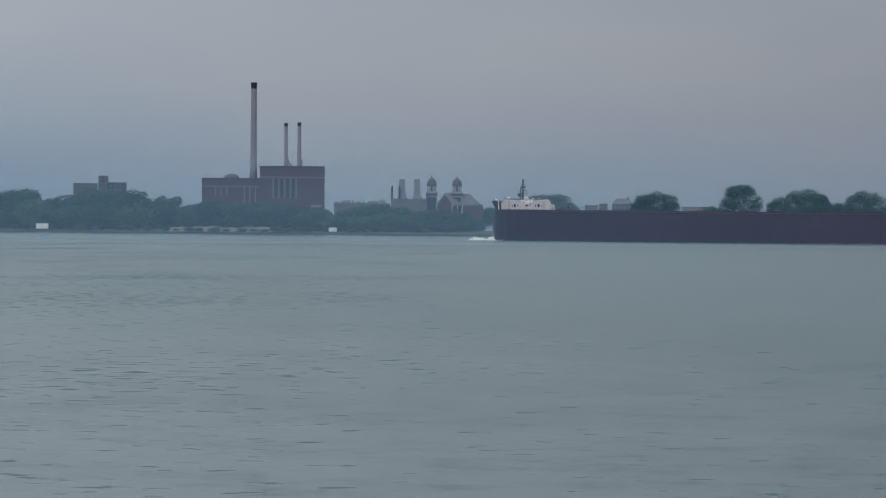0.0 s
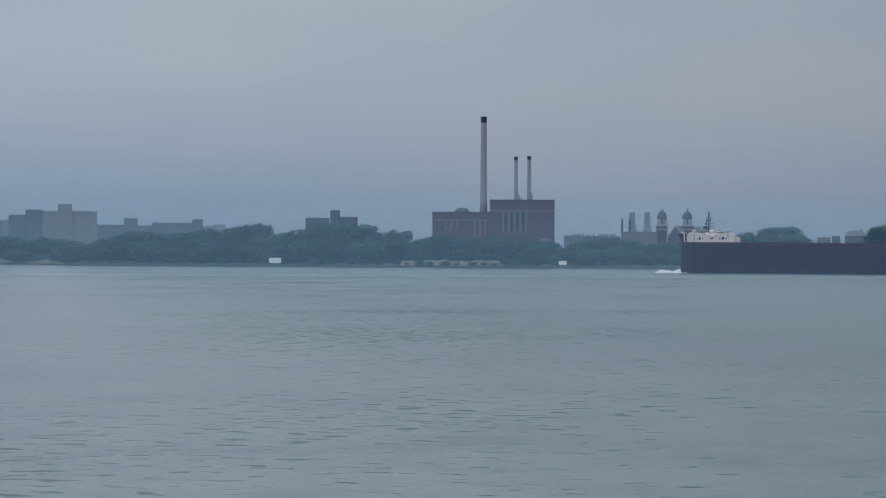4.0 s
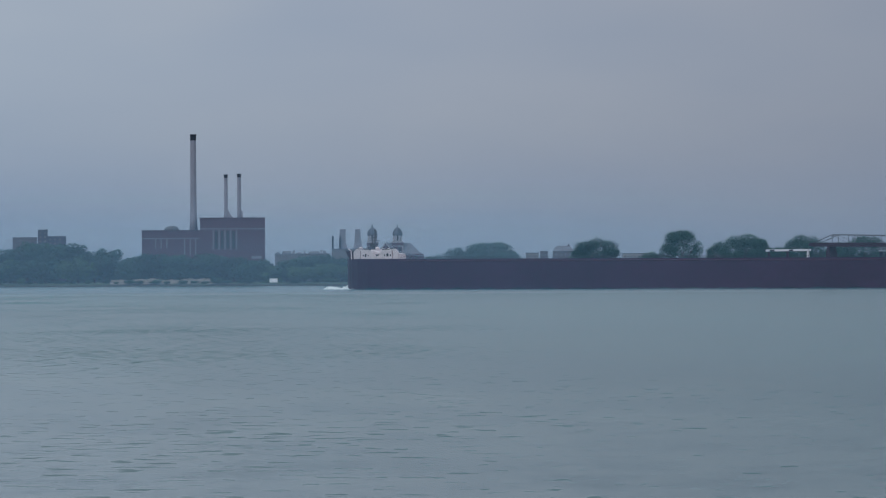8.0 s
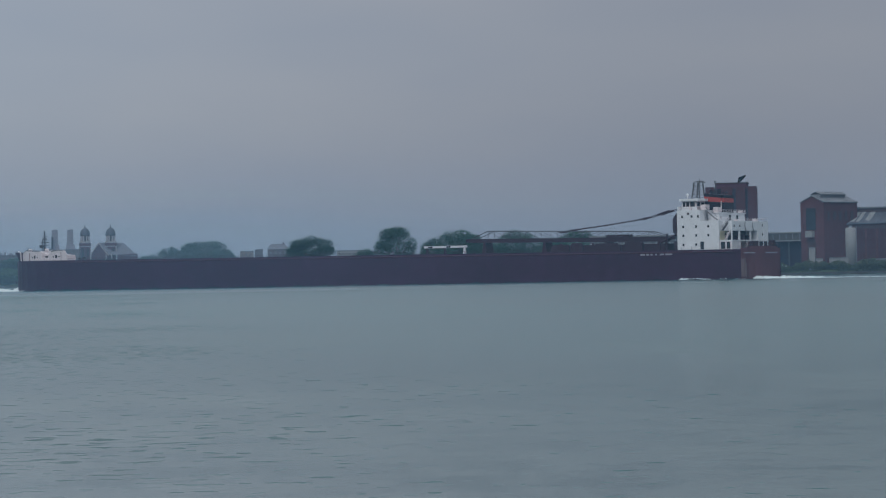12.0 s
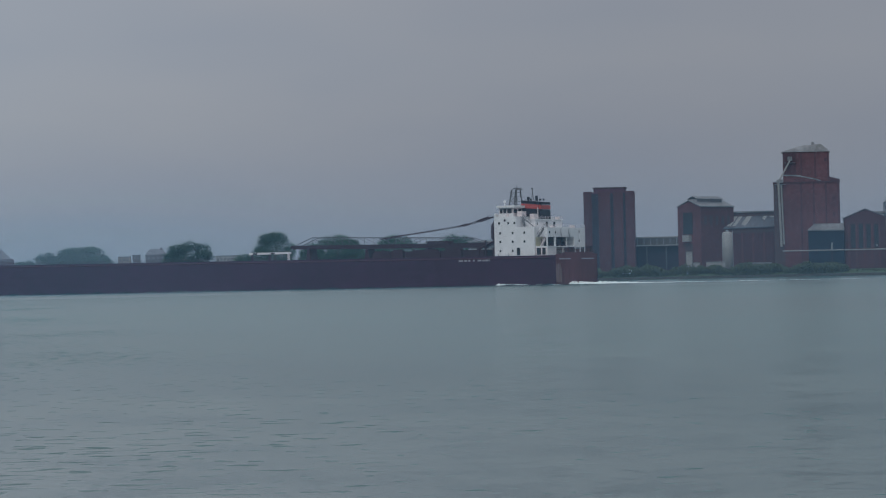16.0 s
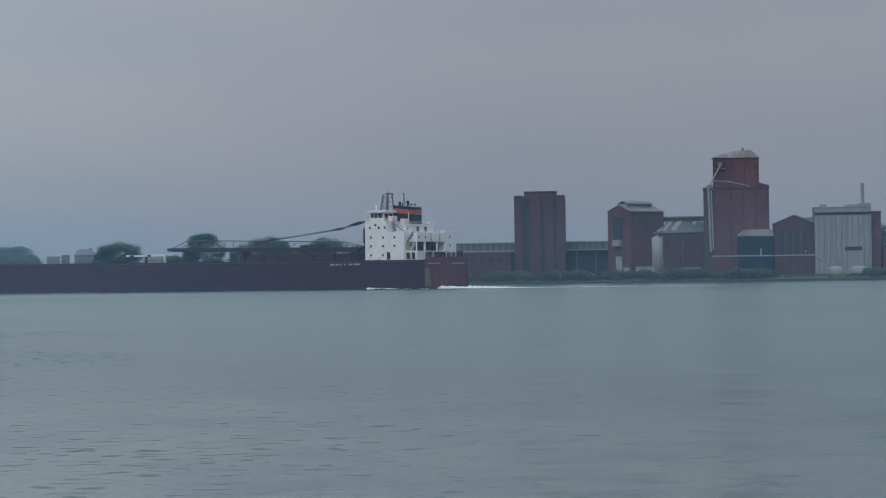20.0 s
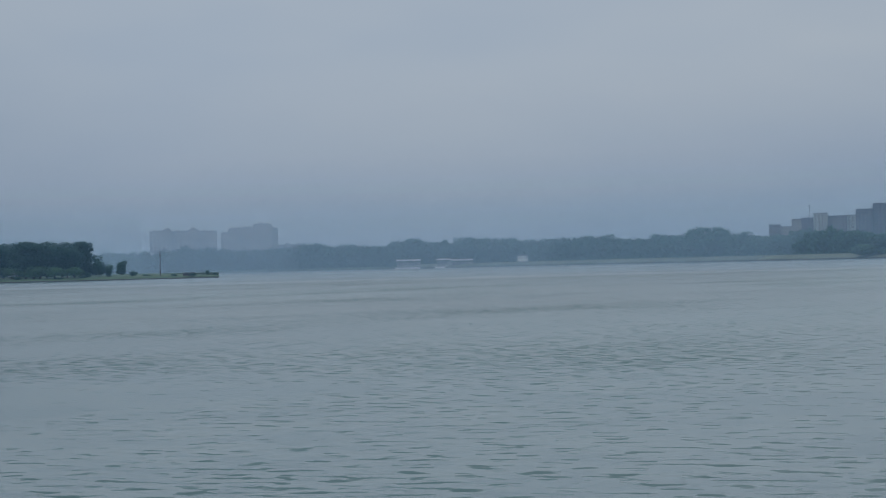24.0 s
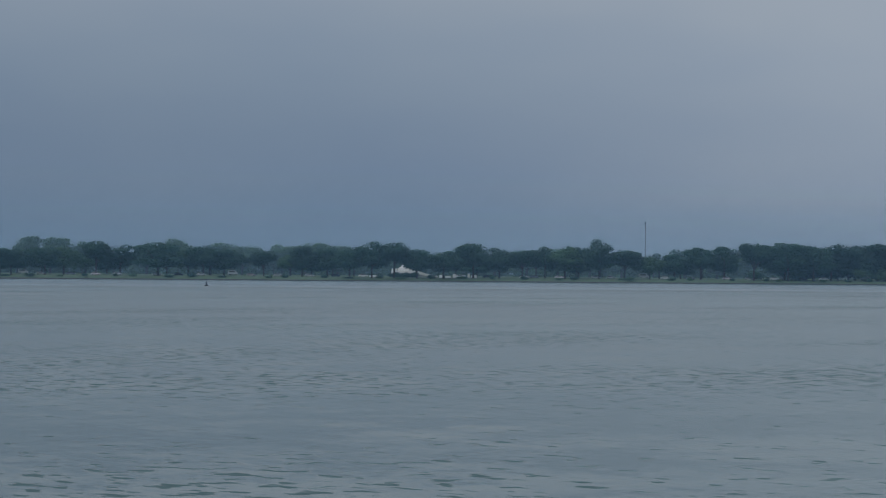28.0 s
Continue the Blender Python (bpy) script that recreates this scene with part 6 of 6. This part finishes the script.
def lobes_for(seed, kind):
    rnd = random.Random(seed)
    out = []
    if kind == "thicket":
        for k in range(9):
            a, c = rnd.uniform(0, 6.28), rnd.uniform(-0.3, 1.0)
            f = 0.30 * math.sqrt(1 - c * c)
            out.append((f * math.cos(a), f * math.sin(a), 0.50 + 0.32 * c, rnd.uniform(0.16, 0.24), rnd.uniform(0.12, 0.17)))
        out.append((0, 0, 0.45, 0.42, 0.42))
        out.append((0, 0, 0.12, 0.44, 0.20))
    elif kind == "great":
        for k in range(26):
            a, c = rnd.uniform(0, 6.28), rnd.uniform(-0.9, 1.0)
            f = 0.30 * math.sqrt(1 - c * c)
            out.append((f * math.cos(a), f * math.sin(a), 0.54 + 0.31 * c, rnd.uniform(0.11, 0.19), rnd.uniform(0.09, 0.14)))
        out.append((0, 0, 0.50, 0.40, 0.40))
    elif kind == "round":
        for k in range(9):
            a, f = rnd.uniform(0, 6.28), rnd.uniform(0.1, 0.30)
            out.append((f * math.cos(a), f * math.sin(a), rnd.uniform(0.30, 0.80), rnd.uniform(0.16, 0.26), rnd.uniform(0.12, 0.18)))
        out.append((0, 0, 0.50, 0.43, 0.42))
    elif kind == "umbrella":
        for k in range(18):
            a, c = rnd.uniform(0, 6.28), rnd.uniform(-0.9, 1.0)
            f = 0.33 * math.sqrt(1 - c * c)
            out.append((f * math.cos(a), f * math.sin(a), 0.56 + 0.30 * c, rnd.uniform(0.12, 0.20), rnd.uniform(0.09, 0.14)))
        out.append((0, 0, 0.56, 0.37, 0.33))
    elif kind == "high":
        for k in range(10):
            a, f = rnd.uniform(0, 6.28), rnd.uniform(0.15, 0.34)
            out.append((f * math.cos(a), f * math.sin(a), rnd.uniform(0.46, 0.82), rnd.uniform(0.15, 0.23), rnd.uniform(0.11, 0.16)))
        out.append((0, 0, 0.68, 0.36, 0.25))
    elif kind == "spread":
        for k in range(11):
            a, f = rnd.uniform(0, 6.28), rnd.uniform(0.15, 0.36)
            out.append((f * math.cos(a), f * math.sin(a), rnd.uniform(0.32, 0.82), rnd.uniform(0.15, 0.24), rnd.uniform(0.11, 0.16)))
        out.append((0.02, 0, 0.58, 0.36, 0.30))
    elif kind == "tall":
        for k in range(9):
            a, f = rnd.uniform(0, 6.28), rnd.uniform(0.05, 0.24)
            out.append((f * math.cos(a), f * math.sin(a), 0.26 + 0.075 * k, rnd.uniform(0.17, 0.27), rnd.uniform(0.10, 0.15)))
        out.append((0, 0, 0.55, 0.30, 0.36))
    else:
        for k in range(8):
            a, f = rnd.uniform(0, 6.28), rnd.uniform(0.1, 0.30)
            out.append((f * math.cos(a), f * math.sin(a), rnd.uniform(0.25, 0.68), rnd.uniform(0.18, 0.28), rnd.uniform(0.16, 0.26)))
        out.append((0, 0, 0.42, 0.40, 0.40))
    return out


def make_tree(seed, kind, mat):
    """A tree 1 m high and about 1 m wide: tapered trunk with limbs, ragged crown."""
    t = new("tree" if kind != "bush" else "bush")
    rnd = random.Random(seed + 50)
    lobes = lobes_for(seed, kind)
    if kind != "bush":
        bm = B()
        lathe(bm, 0, 0, [(0.034, -0.06), (0.026, 0.05), (0.020, 0.30), (0.012, 0.60)], 7)
        for l in lobes[:6]:
            z0 = rnd.uniform(0.22, 0.40)
            strut(bm, (0, 0, z0), (l[0] * 0.9, l[1] * 0.9, l[2]), 0.009, 4)
        part("trunk", bm, M_BARK, t, "dark tapered trunk with limbs")
    else:
        part("trunk", strut(B(), (0, 0, -0.1), (0, 0, 0.3), 0.03, 5), M_BARK, t)
    count, size = {"bush": (1500, 0.036), "great": (15000, 0.0118), "umbrella": (3800, 0.026)}.get(kind, (3600, 0.028))
    q = leaf_cloud(seed, lobes, count, size)
    q[:, 2] *= 1.0 / q[:, 2].max()
    q[:, :2] *= 0.52 / np.percentile(np.abs(q[:, :2]), 99)
    me = cloud_mesh("crown", q, mat)
    ob = new("crown", me)
    ob.parent = t
    return t


PROTO = {}
used = set()
TURN = random.Random(77)


def plant(kind, az, d, z, w, h, label, group, mat="dark"):
    """One tree or bush of width w and height h on the ground at z."""
    variant = TURN.randrange(3)
    key = (kind, mat, variant)
    m = {"dark": M_LEAF, "light": M_LEAF_L, "deep": M_LEAF_B}[mat]
    p = spot(az, d, z)
    place = pose(p.x, p.y, p.z, 0, 0, TURN.uniform(0, 360)) @ Matrix.Diagonal((w, w, h, 1))
    if key not in PROTO:
        PROTO[key] = make_tree(len(PROTO) * 7 + 3, kind, m)
        t = PROTO[key]
        t.matrix_basis = place
    else:
        src = PROTO[key]
        t = new(src.name.split(".")[0])
        t.matrix_basis = place
        for c in src.children:
            k = shared(c.name.split(".")[0], c.data, t)
            if "label" in c:
                k["label"] = c["label"]
    tagged(t, label, "bush" if kind == "bush" else "tree", group)
    return t


def island_trees():
    front = [(-52.2, 14.6, 10.8), (-51.96, 14.1, 10.8), (-51.23, 14.8, 11.3), (-50.82, 15.4, 11.8), (-50.12, 18.5, 12.9), (-49.59, 16.7, 14.5), (-48.77, 17.9, 16.7),
             (-47.77, 16.0, 12.4), (-47.31, 14.7, 12.1), (-46.44, 14.3, 10.8), (-45.59, 16.7, 11.8), (-45.03, 15.7, 12.1), (-44.54, 16.0, 10.8), (-44.05, 18.8, 12.9),
             (-43.55, 18.6, 13.5), (-43.05, 15.5, 10.8), (-42.46, 14.5, 13.5), (-41.8, 18.9, 14.5), (-41.22, 16.6, 12.9), (-40.71, 15.6, 12.9), (-40.21, 17.3, 10.8)]
    front += [(-39.77, 17.1, 16.2), (-39.52, 17.9, 8.1), (-39.02, 21.0, 10.8), (-38.45, 15.9, 14.5), (-37.9, 12.8, 13.5), (-37.35, 14.2, 9.2), (-36.78, 17.5, 12.4),
              (-36.25, 18.1, 11.3), (-35.61, 19.6, 15.6), (-34.87, 19.9, 16.7), (-34.31, 18.1, 14.0)]
    light = (-50.82, -39.77, -37.9)
    for k, (az, top, w) in enumerate(front):
        kind = ("umbrella", "umbrella", "spread", "umbrella", "high")[k % 5]
        plant(kind, az, 1213 if -44.6 < az < -42.2 else 1235 + (k * 37 % 17) - 6, 1.9, w * (1.20 + 0.06 * (k * 29 % 5)), top - 1.9, "light green park tree on the island" if az in light else "dark leafy park tree on the island lawn", "trees on the island", "light" if az in light else "dark")
    for k in range(26):
        az = -52.6 + 0.68 * k + 0.21 * (k * 19 % 4)
        if -44.2 < az < -42.4:
            continue
        plant(("spread", "umbrella", "high")[k % 3], az, 1268 + (k * 29 % 20), 2.1, 13 + (k * 17 % 6), 9.0 + (k * 31 % 11) * 0.5, "leafy park tree among the island lawns", "trees in the island park", ("light", "dark", "dark")[k % 3])
    for k in range(46):
        az = -53.2 + 0.42 * k + 0.13 * (k * 17 % 5)
        if -44.3 < az < -42.3:
            continue
        plant(("umbrella", "high", "spread", "high")[k % 4], az, 1312 + (k * 31 % 40), 2.1, 11 + (k * 23 % 7), 9.5 + (k * 41 % 13) * 0.55, "leafy park tree behind the island lawn", "trees in the island park", ("dark", "light", "dark", "light")[k * 7 % 4])
    back = [(-51.63, 21.3, 14.5), (-50.98, 20.9, 15.7), (-48.4, 20.9, 19.1), (-46.74, 18.0, 16.2), (-46.03, 18.5, 17.4), (-45.34, 19.2, 19.1), (-50.37, 19.0, 14.5),
            (-47.28, 18.8, 17.4), (-49.01, 18.4, 14.5), (-44.28, 16.5, 14.5), (-43.28, 15.2, 14.5), (-42.27, 14.8, 17.4), (-41.02, 15.3, 17.4), (-37.03, 14.2, 14.5), (-53.0, 20, 16), (-53.8, 18, 15), (-55, 19, 16)]
    for k, (az, top, w) in enumerate(back):
        plant(("spread", "round")[k % 2], az, 1400 + (k * 53 % 40), 2.6, w * 1.2, (top - 2.6) * 1.08, "hazy tree behind the island lawn", "trees deep on the island", "light")
    wood = [(-34.93, 19.7, 16.4), (-34.31, 18.2, 15.3), (-33.56, 19.9, 16.4), (-32.93, 20.0, 16.4), (-32.3, 19.8, 15.8), (-31.74, 19.4, 13.6), (-34.62, 18.8, 16.4),
            (-33.93, 18.6, 16.4), (-33.24, 19.0, 16.4), (-32.62, 19.1, 16.4), (-32.03, 19.2, 13.6)]
    for k, (az, top, w) in enumerate(wood):
        plant(("round", "tall")[k % 2], az, 1252 + (k % 3) * 7, 2.0, w * 1.15, top - 2.0, "dark dense tree of the island wood", "trees of the island wood", "deep")
        plant("bush", az + 0.15, 1262 + (k % 3) * 9, 2.0, w * 1.2, 11.5, "dark undergrowth of the island wood", "undergrowth", "deep")
    shrub = [(-33.19, 7.4, 10.7), (-32.75, 7.8, 10.7), (-32.31, 7.4, 10.7), (-31.87, 7.0, 9.1), (-34.69, 7.8, 9.6), (-35.56, 6.5, 8.0)]
    for az, top, w in shrub:
        plant("bush", az, 1244, 1.6, w, top - 1.6, "low green shrub before the island wood", "shrubs on the island", "light")
    for az, top, w, kind in ((-31.33, 9.8, 6.4, "round"), (-31.12, 8.2, 4.6, "bush"), (-30.86, 9.6, 5.6, "tall"), (-30.6, 4.3, 4.5, "bush"), (-28.98, 4.0, 2.6, "bush"), (-31.6, 4.6, 4.0, "bush"), (-29.3, 2.6, 4.0, "bush"), (-28.8, 2.4, 3.0, "bush"), (-29.7, 2.4, 3.4, "bush"), (-30.3, 2.6, 4.0, "bush")):
        plant(kind, az, 1262, 1.2, w, top - 1.2, "small tree near the island point" if kind != "bush" else "low bush on the island point", "growth on the island point", "dark")
    for k in range(9):
        plant("bush", -43.62 + 0.068 * k, 1239.5, 1.7, 4.4, 2.1 + 0.35 * (k % 3), "clipped hedge before the fountain terrace", "hedge before the fountain", "dark")
    rnd = random.Random(21)
    for k in range(34):
        az = -53 + 22 * k / 34 + rnd.uniform(-0.25, 0.25)
        plant("bush", az, isle_at(az) + rnd.uniform(4, 12), 1.0, rnd.uniform(2.5, 6), rnd.uniform(1.0, 2.4), "low weedy bush on the island bank", "bushes on the island bank", rnd.choice(("dark", "light")))


island_trees()


def bank_trees():
    w1 = [(-14.05, 17.3, 33.1), (-13.2, 16.6, 29.0), (-12.46, 23.2, 29.0), (-11.72, 26.6, 33.1), (-10.98, 25.0, 29.0), (-10.36, 27.5, 29.0), (-9.8, 28.4, 24.9), (-9.22, 31.7, 29.0), (-8.68, 25.1, 20.7)]
    w2 = [(-8.12, 27.2, 23.5), (-7.5, 31.9, 31.4), (-6.87, 30.4, 27.5), (-6.37, 24.9, 19.6), (-6.04, 26.5, 19.6), (-5.56, 21.0, 19.6)]
    w3 = [(-5.12, 22.6, 22.7), (-4.49, 21.9, 22.7), (-3.87, 22.7, 26.5), (-3.3, 20.4, 22.7), (-2.74, 18.2, 18.9), (-2.05, 19.7, 22.7), (-1.49, 20.5, 22.7), (-0.93, 19.0, 18.9), (-0.49, 16.7, 18.9), (0.01, 17.5, 18.9), (0.38, 15.2, 18.9)]
    rnd = random.Random(31)
    for rows, d in ((w1, 1900), (w2, 1800), (w3, 1735)):
        for k, (az, top, w) in enumerate(rows):
            dd = shore_at(az) + 42
            plant(("round", "spread", "tall")[k % 3], az, dd, 2.5, w * 1.1, top - 2.5, "dark leafy tree on the far bank", "trees on the far bank", "dark" if k % 3 else "deep")
            for j in range(3):
                a2 = az + rnd.uniform(-0.35, 0.35)
                plant("bush", a2, dd + 6 if -6.3 < a2 < -3.2 else dd - rnd.uniform(4, 14), 2.2, w * rnd.uniform(0.8, 1.15), (top - 2.5) * rnd.uniform(0.5, 0.8), "dense bush on the far bank", "bushes on the far bank", rnd.choice(("dark", "dark", "light")))
    for x, top, w in ((-73.5, 24.2, 17), (-50, 27.6, 34), (-60, 23, 20), (-38, 22, 16), (21.7, 30.3, 29), (10, 22, 14), (79.1, 34.7, 25), (121, 31.7, 30), (104, 26, 17), (131, 28, 16), (161, 30.6, 26), (201, 29.9, 28), (222, 26, 20), (-88, 19.5, 18), (58, 20, 14), (146, 24, 20), (182, 25, 18)):
        az = 4 + math.degrees(x / 1750)
        d = min(1740, shore_at(az) + 30) if az > 2.9 else 1740
        w, top = w * d / 1740, 3.5 + (top - 3.5) * d / 1740
        plant("great", az, d, 2.8, w * 1.05, top - 1.4, "dark round tree seen over the ship", "trees behind the shipping channel", "dark")
    for az, top, w in ((21.15, 22.0, 17), (21.6, 24.5, 20), (22.1, 23.5, 18), (22.6, 22.0, 18)):
        plant("great", az, 1300, 2.8, w, top, "dark leafy tree behind the works", "trees behind the works", "deep")
    for az in (-5.9, -5.62, -5.4, -5.05, -4.8, -4.45, -4.2, -3.95, -3.7, -3.5):
        plant("bush", az, shore_at(az) + 3 + rnd.uniform(0, 6), 1.6, rnd.uniform(4, 9), rnd.uniform(1.6, 4.2), "dark bush before the rubble bank", "bushes by the rubble", "dark")
    for k in range(40):
        az = -13.2 + 13.6 * k / 40 + rnd.uniform(-0.15, 0.15)
        if -6.1 < az < -3.3 and k % 4:
            continue
        plant("bush", az, shore_at(az) + rnd.uniform(8, 22), 1.6, rnd.uniform(4, 10), rnd.uniform(2, 5), "low scrub above the seawall", "scrub above the seawall", rnd.choice(("dark", "light")))


bank_trees()


def far_woods(name, label, a0, a1, n, d_of, top_of, mat, seed, count=440, size=0.060, deep=60):
    """A hazy belt of trees, too many and too far to count."""
    rnd = random.Random(seed)
    parts = []
    for k in range(n):
        az = a0 + (a1 - a0) * (k + rnd.random()) / n
        h = top_of(az) * rnd.uniform(0.80, 1.03)
        w = h * rnd.uniform(0.85, 1.35)
        q = leaf_cloud(seed * 1000 + k, lobes_for(seed + k, "thicket"), count, size)
        p = spot(az, d_of(az) + rnd.uniform(0, deep), 0.8)
        parts.append(q * np.array([w, w, h]) + np.array(p))
    ob = new(name, cloud_mesh(name, np.concatenate(parts), mat))
    return tagged(ob, label, "woods", "", "stuff")


far_woods("far_woods", "hazy belt of leafy trees on the far bank", -24.6, -13.4, 150, lambda a: shore_at(a) + 80, lambda a: (33 if a < -17.5 else 28) + 4 * math.sin(a * 1.7) * math.sin(a * 0.6), M_LEAF, 5)
far_woods("distant_woods", "distant hazy woods far upriver", -36, -24.2, 130, lambda a: shore_at(a) + 60, lambda a: 37 + 4 * math.sin(a * 2.3), M_LEAF, 9)
far_woods("bank_woods", "leafy woods behind the far bank", -14.5, 0.5, 90, lambda a: shore_at(a) + 140, lambda a: 17, M_LEAF_B, 12)
far_woods("island_woods", "hazy trees deep on the island", -57, -34, 260, lambda a: 1390, lambda a: 13.5 + 2.0 * math.sin(a * 1.9), M_LEAF_L, 17, 240, 0.07)
far_woods("point_woods", "leafy belt before the apartments", -16.5, -9.5, 60, lambda a: 2306, lambda a: 24 + 2 * math.sin(a * 5), M_LEAF, 19)
far_woods("shore_scrub", "green scrub along the works' shore", 12.4, 23.2, 260, lambda a: shore_at(a) + 3, lambda a: (1.6 if 19.2 < a < 21.15 else 3.6) + (1.2 if 19.2 < a < 21.15 else 3.6) * (0.5 + 0.5 * math.sin(a * 7.1) * math.sin(a * 2.3 + 1)), M_SCRUB, 23, 220, 0.07, 14)
far_woods("works_woods", "trees behind the works", 9, 26, 50, lambda a: 1500, lambda a: 15, M_LEAF, 14)


# ---- island: fountain, poles, cars, buoy ----
def island_things():
    f = thing("fountain", -43.5, 1243, "white marble fountain terrace with steps", "fountain")
    block("terrace", f, M_MARBLE, -2.5, 9.0, 0, 12, 1.6, 5.0, "white marble terrace wall")
    block("upper_terrace", f, M_MARBLE, 0.4, 6.4, 2, 11, 5.0, 6.2, "white marble upper terrace")
    part("basin", lathe(B(), 3, 6, [(1.6, 6.2), (1.8, 6.6), (0.9, 6.8), (0.6, 7.2), (0.3, 7.8), (0.1, 8.1)], 18), M_MARBLE, f, "white marble basin")
    repeat("urn", f, M_MARBLE, (0.7, 0.7, 1.1), [(x, 0.2, 5.0) for x in (-2.4, -0.6, 6.6, 8.2)])
    for k in range(8):
        block("step", f, M_MARBLE, 10.0 + 1.15 * k, 11.15 + 1.15 * k, -2, 9, 1.6, 4.3 - 0.30 * k)
    part("balustrade", prism(B(), [(10.0, 3.6), (15, 2.4), (19.6, 1.8), (19.6, 2.7), (15, 3.5), (10.0, 5.0)], -2.6, -2.0), M_MARBLE, f, "white marble balustrade")
    for x0, x1, z in ((-13, -8, 2.8), (20.6, 22.4, 3.2), (23.4, 26.2, 2.7), (27.0, 28.6, 3.7), (29.4, 30.4, 2.6), (31.0, 33.4, 3.0), (34.2, 35.4, 3.9), (36.0, 38.6, 3.1)):
        block("low_wall", f, M_MARBLE, x0, x1, 0, 1, 1.6, z)
    p = thing("flagpole", -38.0, 1290, "tall thin grey flagpole on the island", "flagpole")
    part("pole", strut(B(), (0, 0, 2.2), (0, 0, 29.6), 0.2, 6), M_GREY, p)
    part("truck", lathe(B(), 0, 0, [(0.3, 29.4), (0.42, 29.8), (0.2, 30.3)], 8), M_BLACK, p)
    q = thing("marker_post", -30.0, 1262, "dark marker post on the island point", "post")
    part("post", strut(B(), (0, 0, 1.0), (0, 0, 13.4), 0.22, 6), M_PIER, q)
    r = thing("pump_house", -29.35, 1266, "low dark shelter on the island point", "shelter")
    block("wall", r, M_PIER, -3.4, 2.2, 0, 3, 0.8, 2.6)
    block("roof", r, M_SLATE, -3.8, 2.6, -0.4, 3.4, 2.6, 2.9)
    b = thing("buoy", -47.7, 680, "small dark buoy floating on the river", "buoy")
    part("float", lathe(B(), 0, 0, [(0.5, -0.4), (0.52, 0.25), (0.2, 0.4)], 10), M_BLACK, b)
    part("mast", lathe(B(), 0, 0, [(0.2, 0.4), (0.13, 0.8), (0.22, 0.85), (0.08, 1.2)], 8), M_BLACK, b)
    rnd = random.Random(61)
    paint = [M_SIGN, M_SIGN, M_CREAM, M_GREY, M_SIGN, M_BLACK]
    for k in range(34):
        az = -52.4 + 19.6 * k / 34 + rnd.uniform(-0.2, 0.2)
        if -44.2 < az < -42.4:
            continue
        c = thing("car", az, 1234 + rnd.uniform(-4, 12), "pale parked car under the island trees", "car", "cars parked on the island")
        if k % 8 == 1:
            c["label"] = "white van parked under the island trees"
            van(c, M_SIGN)
        else:
            car(c, paint[k * 5 % 6])


def car(c, mat):
    z = 1.85
    bm = B()
    prism(bm, [(-2.2, z + 0.3), (2.2, z + 0.3), (2.2, z + 0.85), (1.3, z + 0.95), (0.7, z + 1.45), (-1.2, z + 1.5), (-1.9, z + 0.95), (-2.2, z + 0.9)], -0.88, 0.88)
    part("body", bm, mat, c)
    block("side_window", c, M_DARK, -1.3, 0.8, -0.90, -0.88, z + 0.98, z + 1.38)
    for x in (-1.4, 1.4):
        w = part("wheel", lathe(B(), 0, 0, [(0.32, -0.1), (0.32, 0.1)], 10), M_BLACK, c)
        w.matrix_basis = pose(x, -0.82, z + 0.32, 90)


island_things()


# ---- what moves ----
def motions():
    course = [(0, 140.25, 856.19, 142.681), (4, 123.47, 869.07, 142.299), (8, 106.74, 882.10, 141.916), (12, 90.05, 895.26, 141.534),
              (16, 73.41, 908.57, 141.152), (20, 56.83, 922.02, 140.769), (24, 40.29, 935.61, 140.387), (28, 23.81, 949.35, 140.004)]
    for ob in (freighter, bow_wave, wake, swell, smoke):
        walk(ob, [(t, pose(x, y, 0, 0, 0, a)) for t, x, y, a in course])
    # the current carries the rippled surface downstream
    walk(water, [(t, pose(0.62 * t, -0.45 * t, 0)) for t in (0, 14, 28)])


motions()
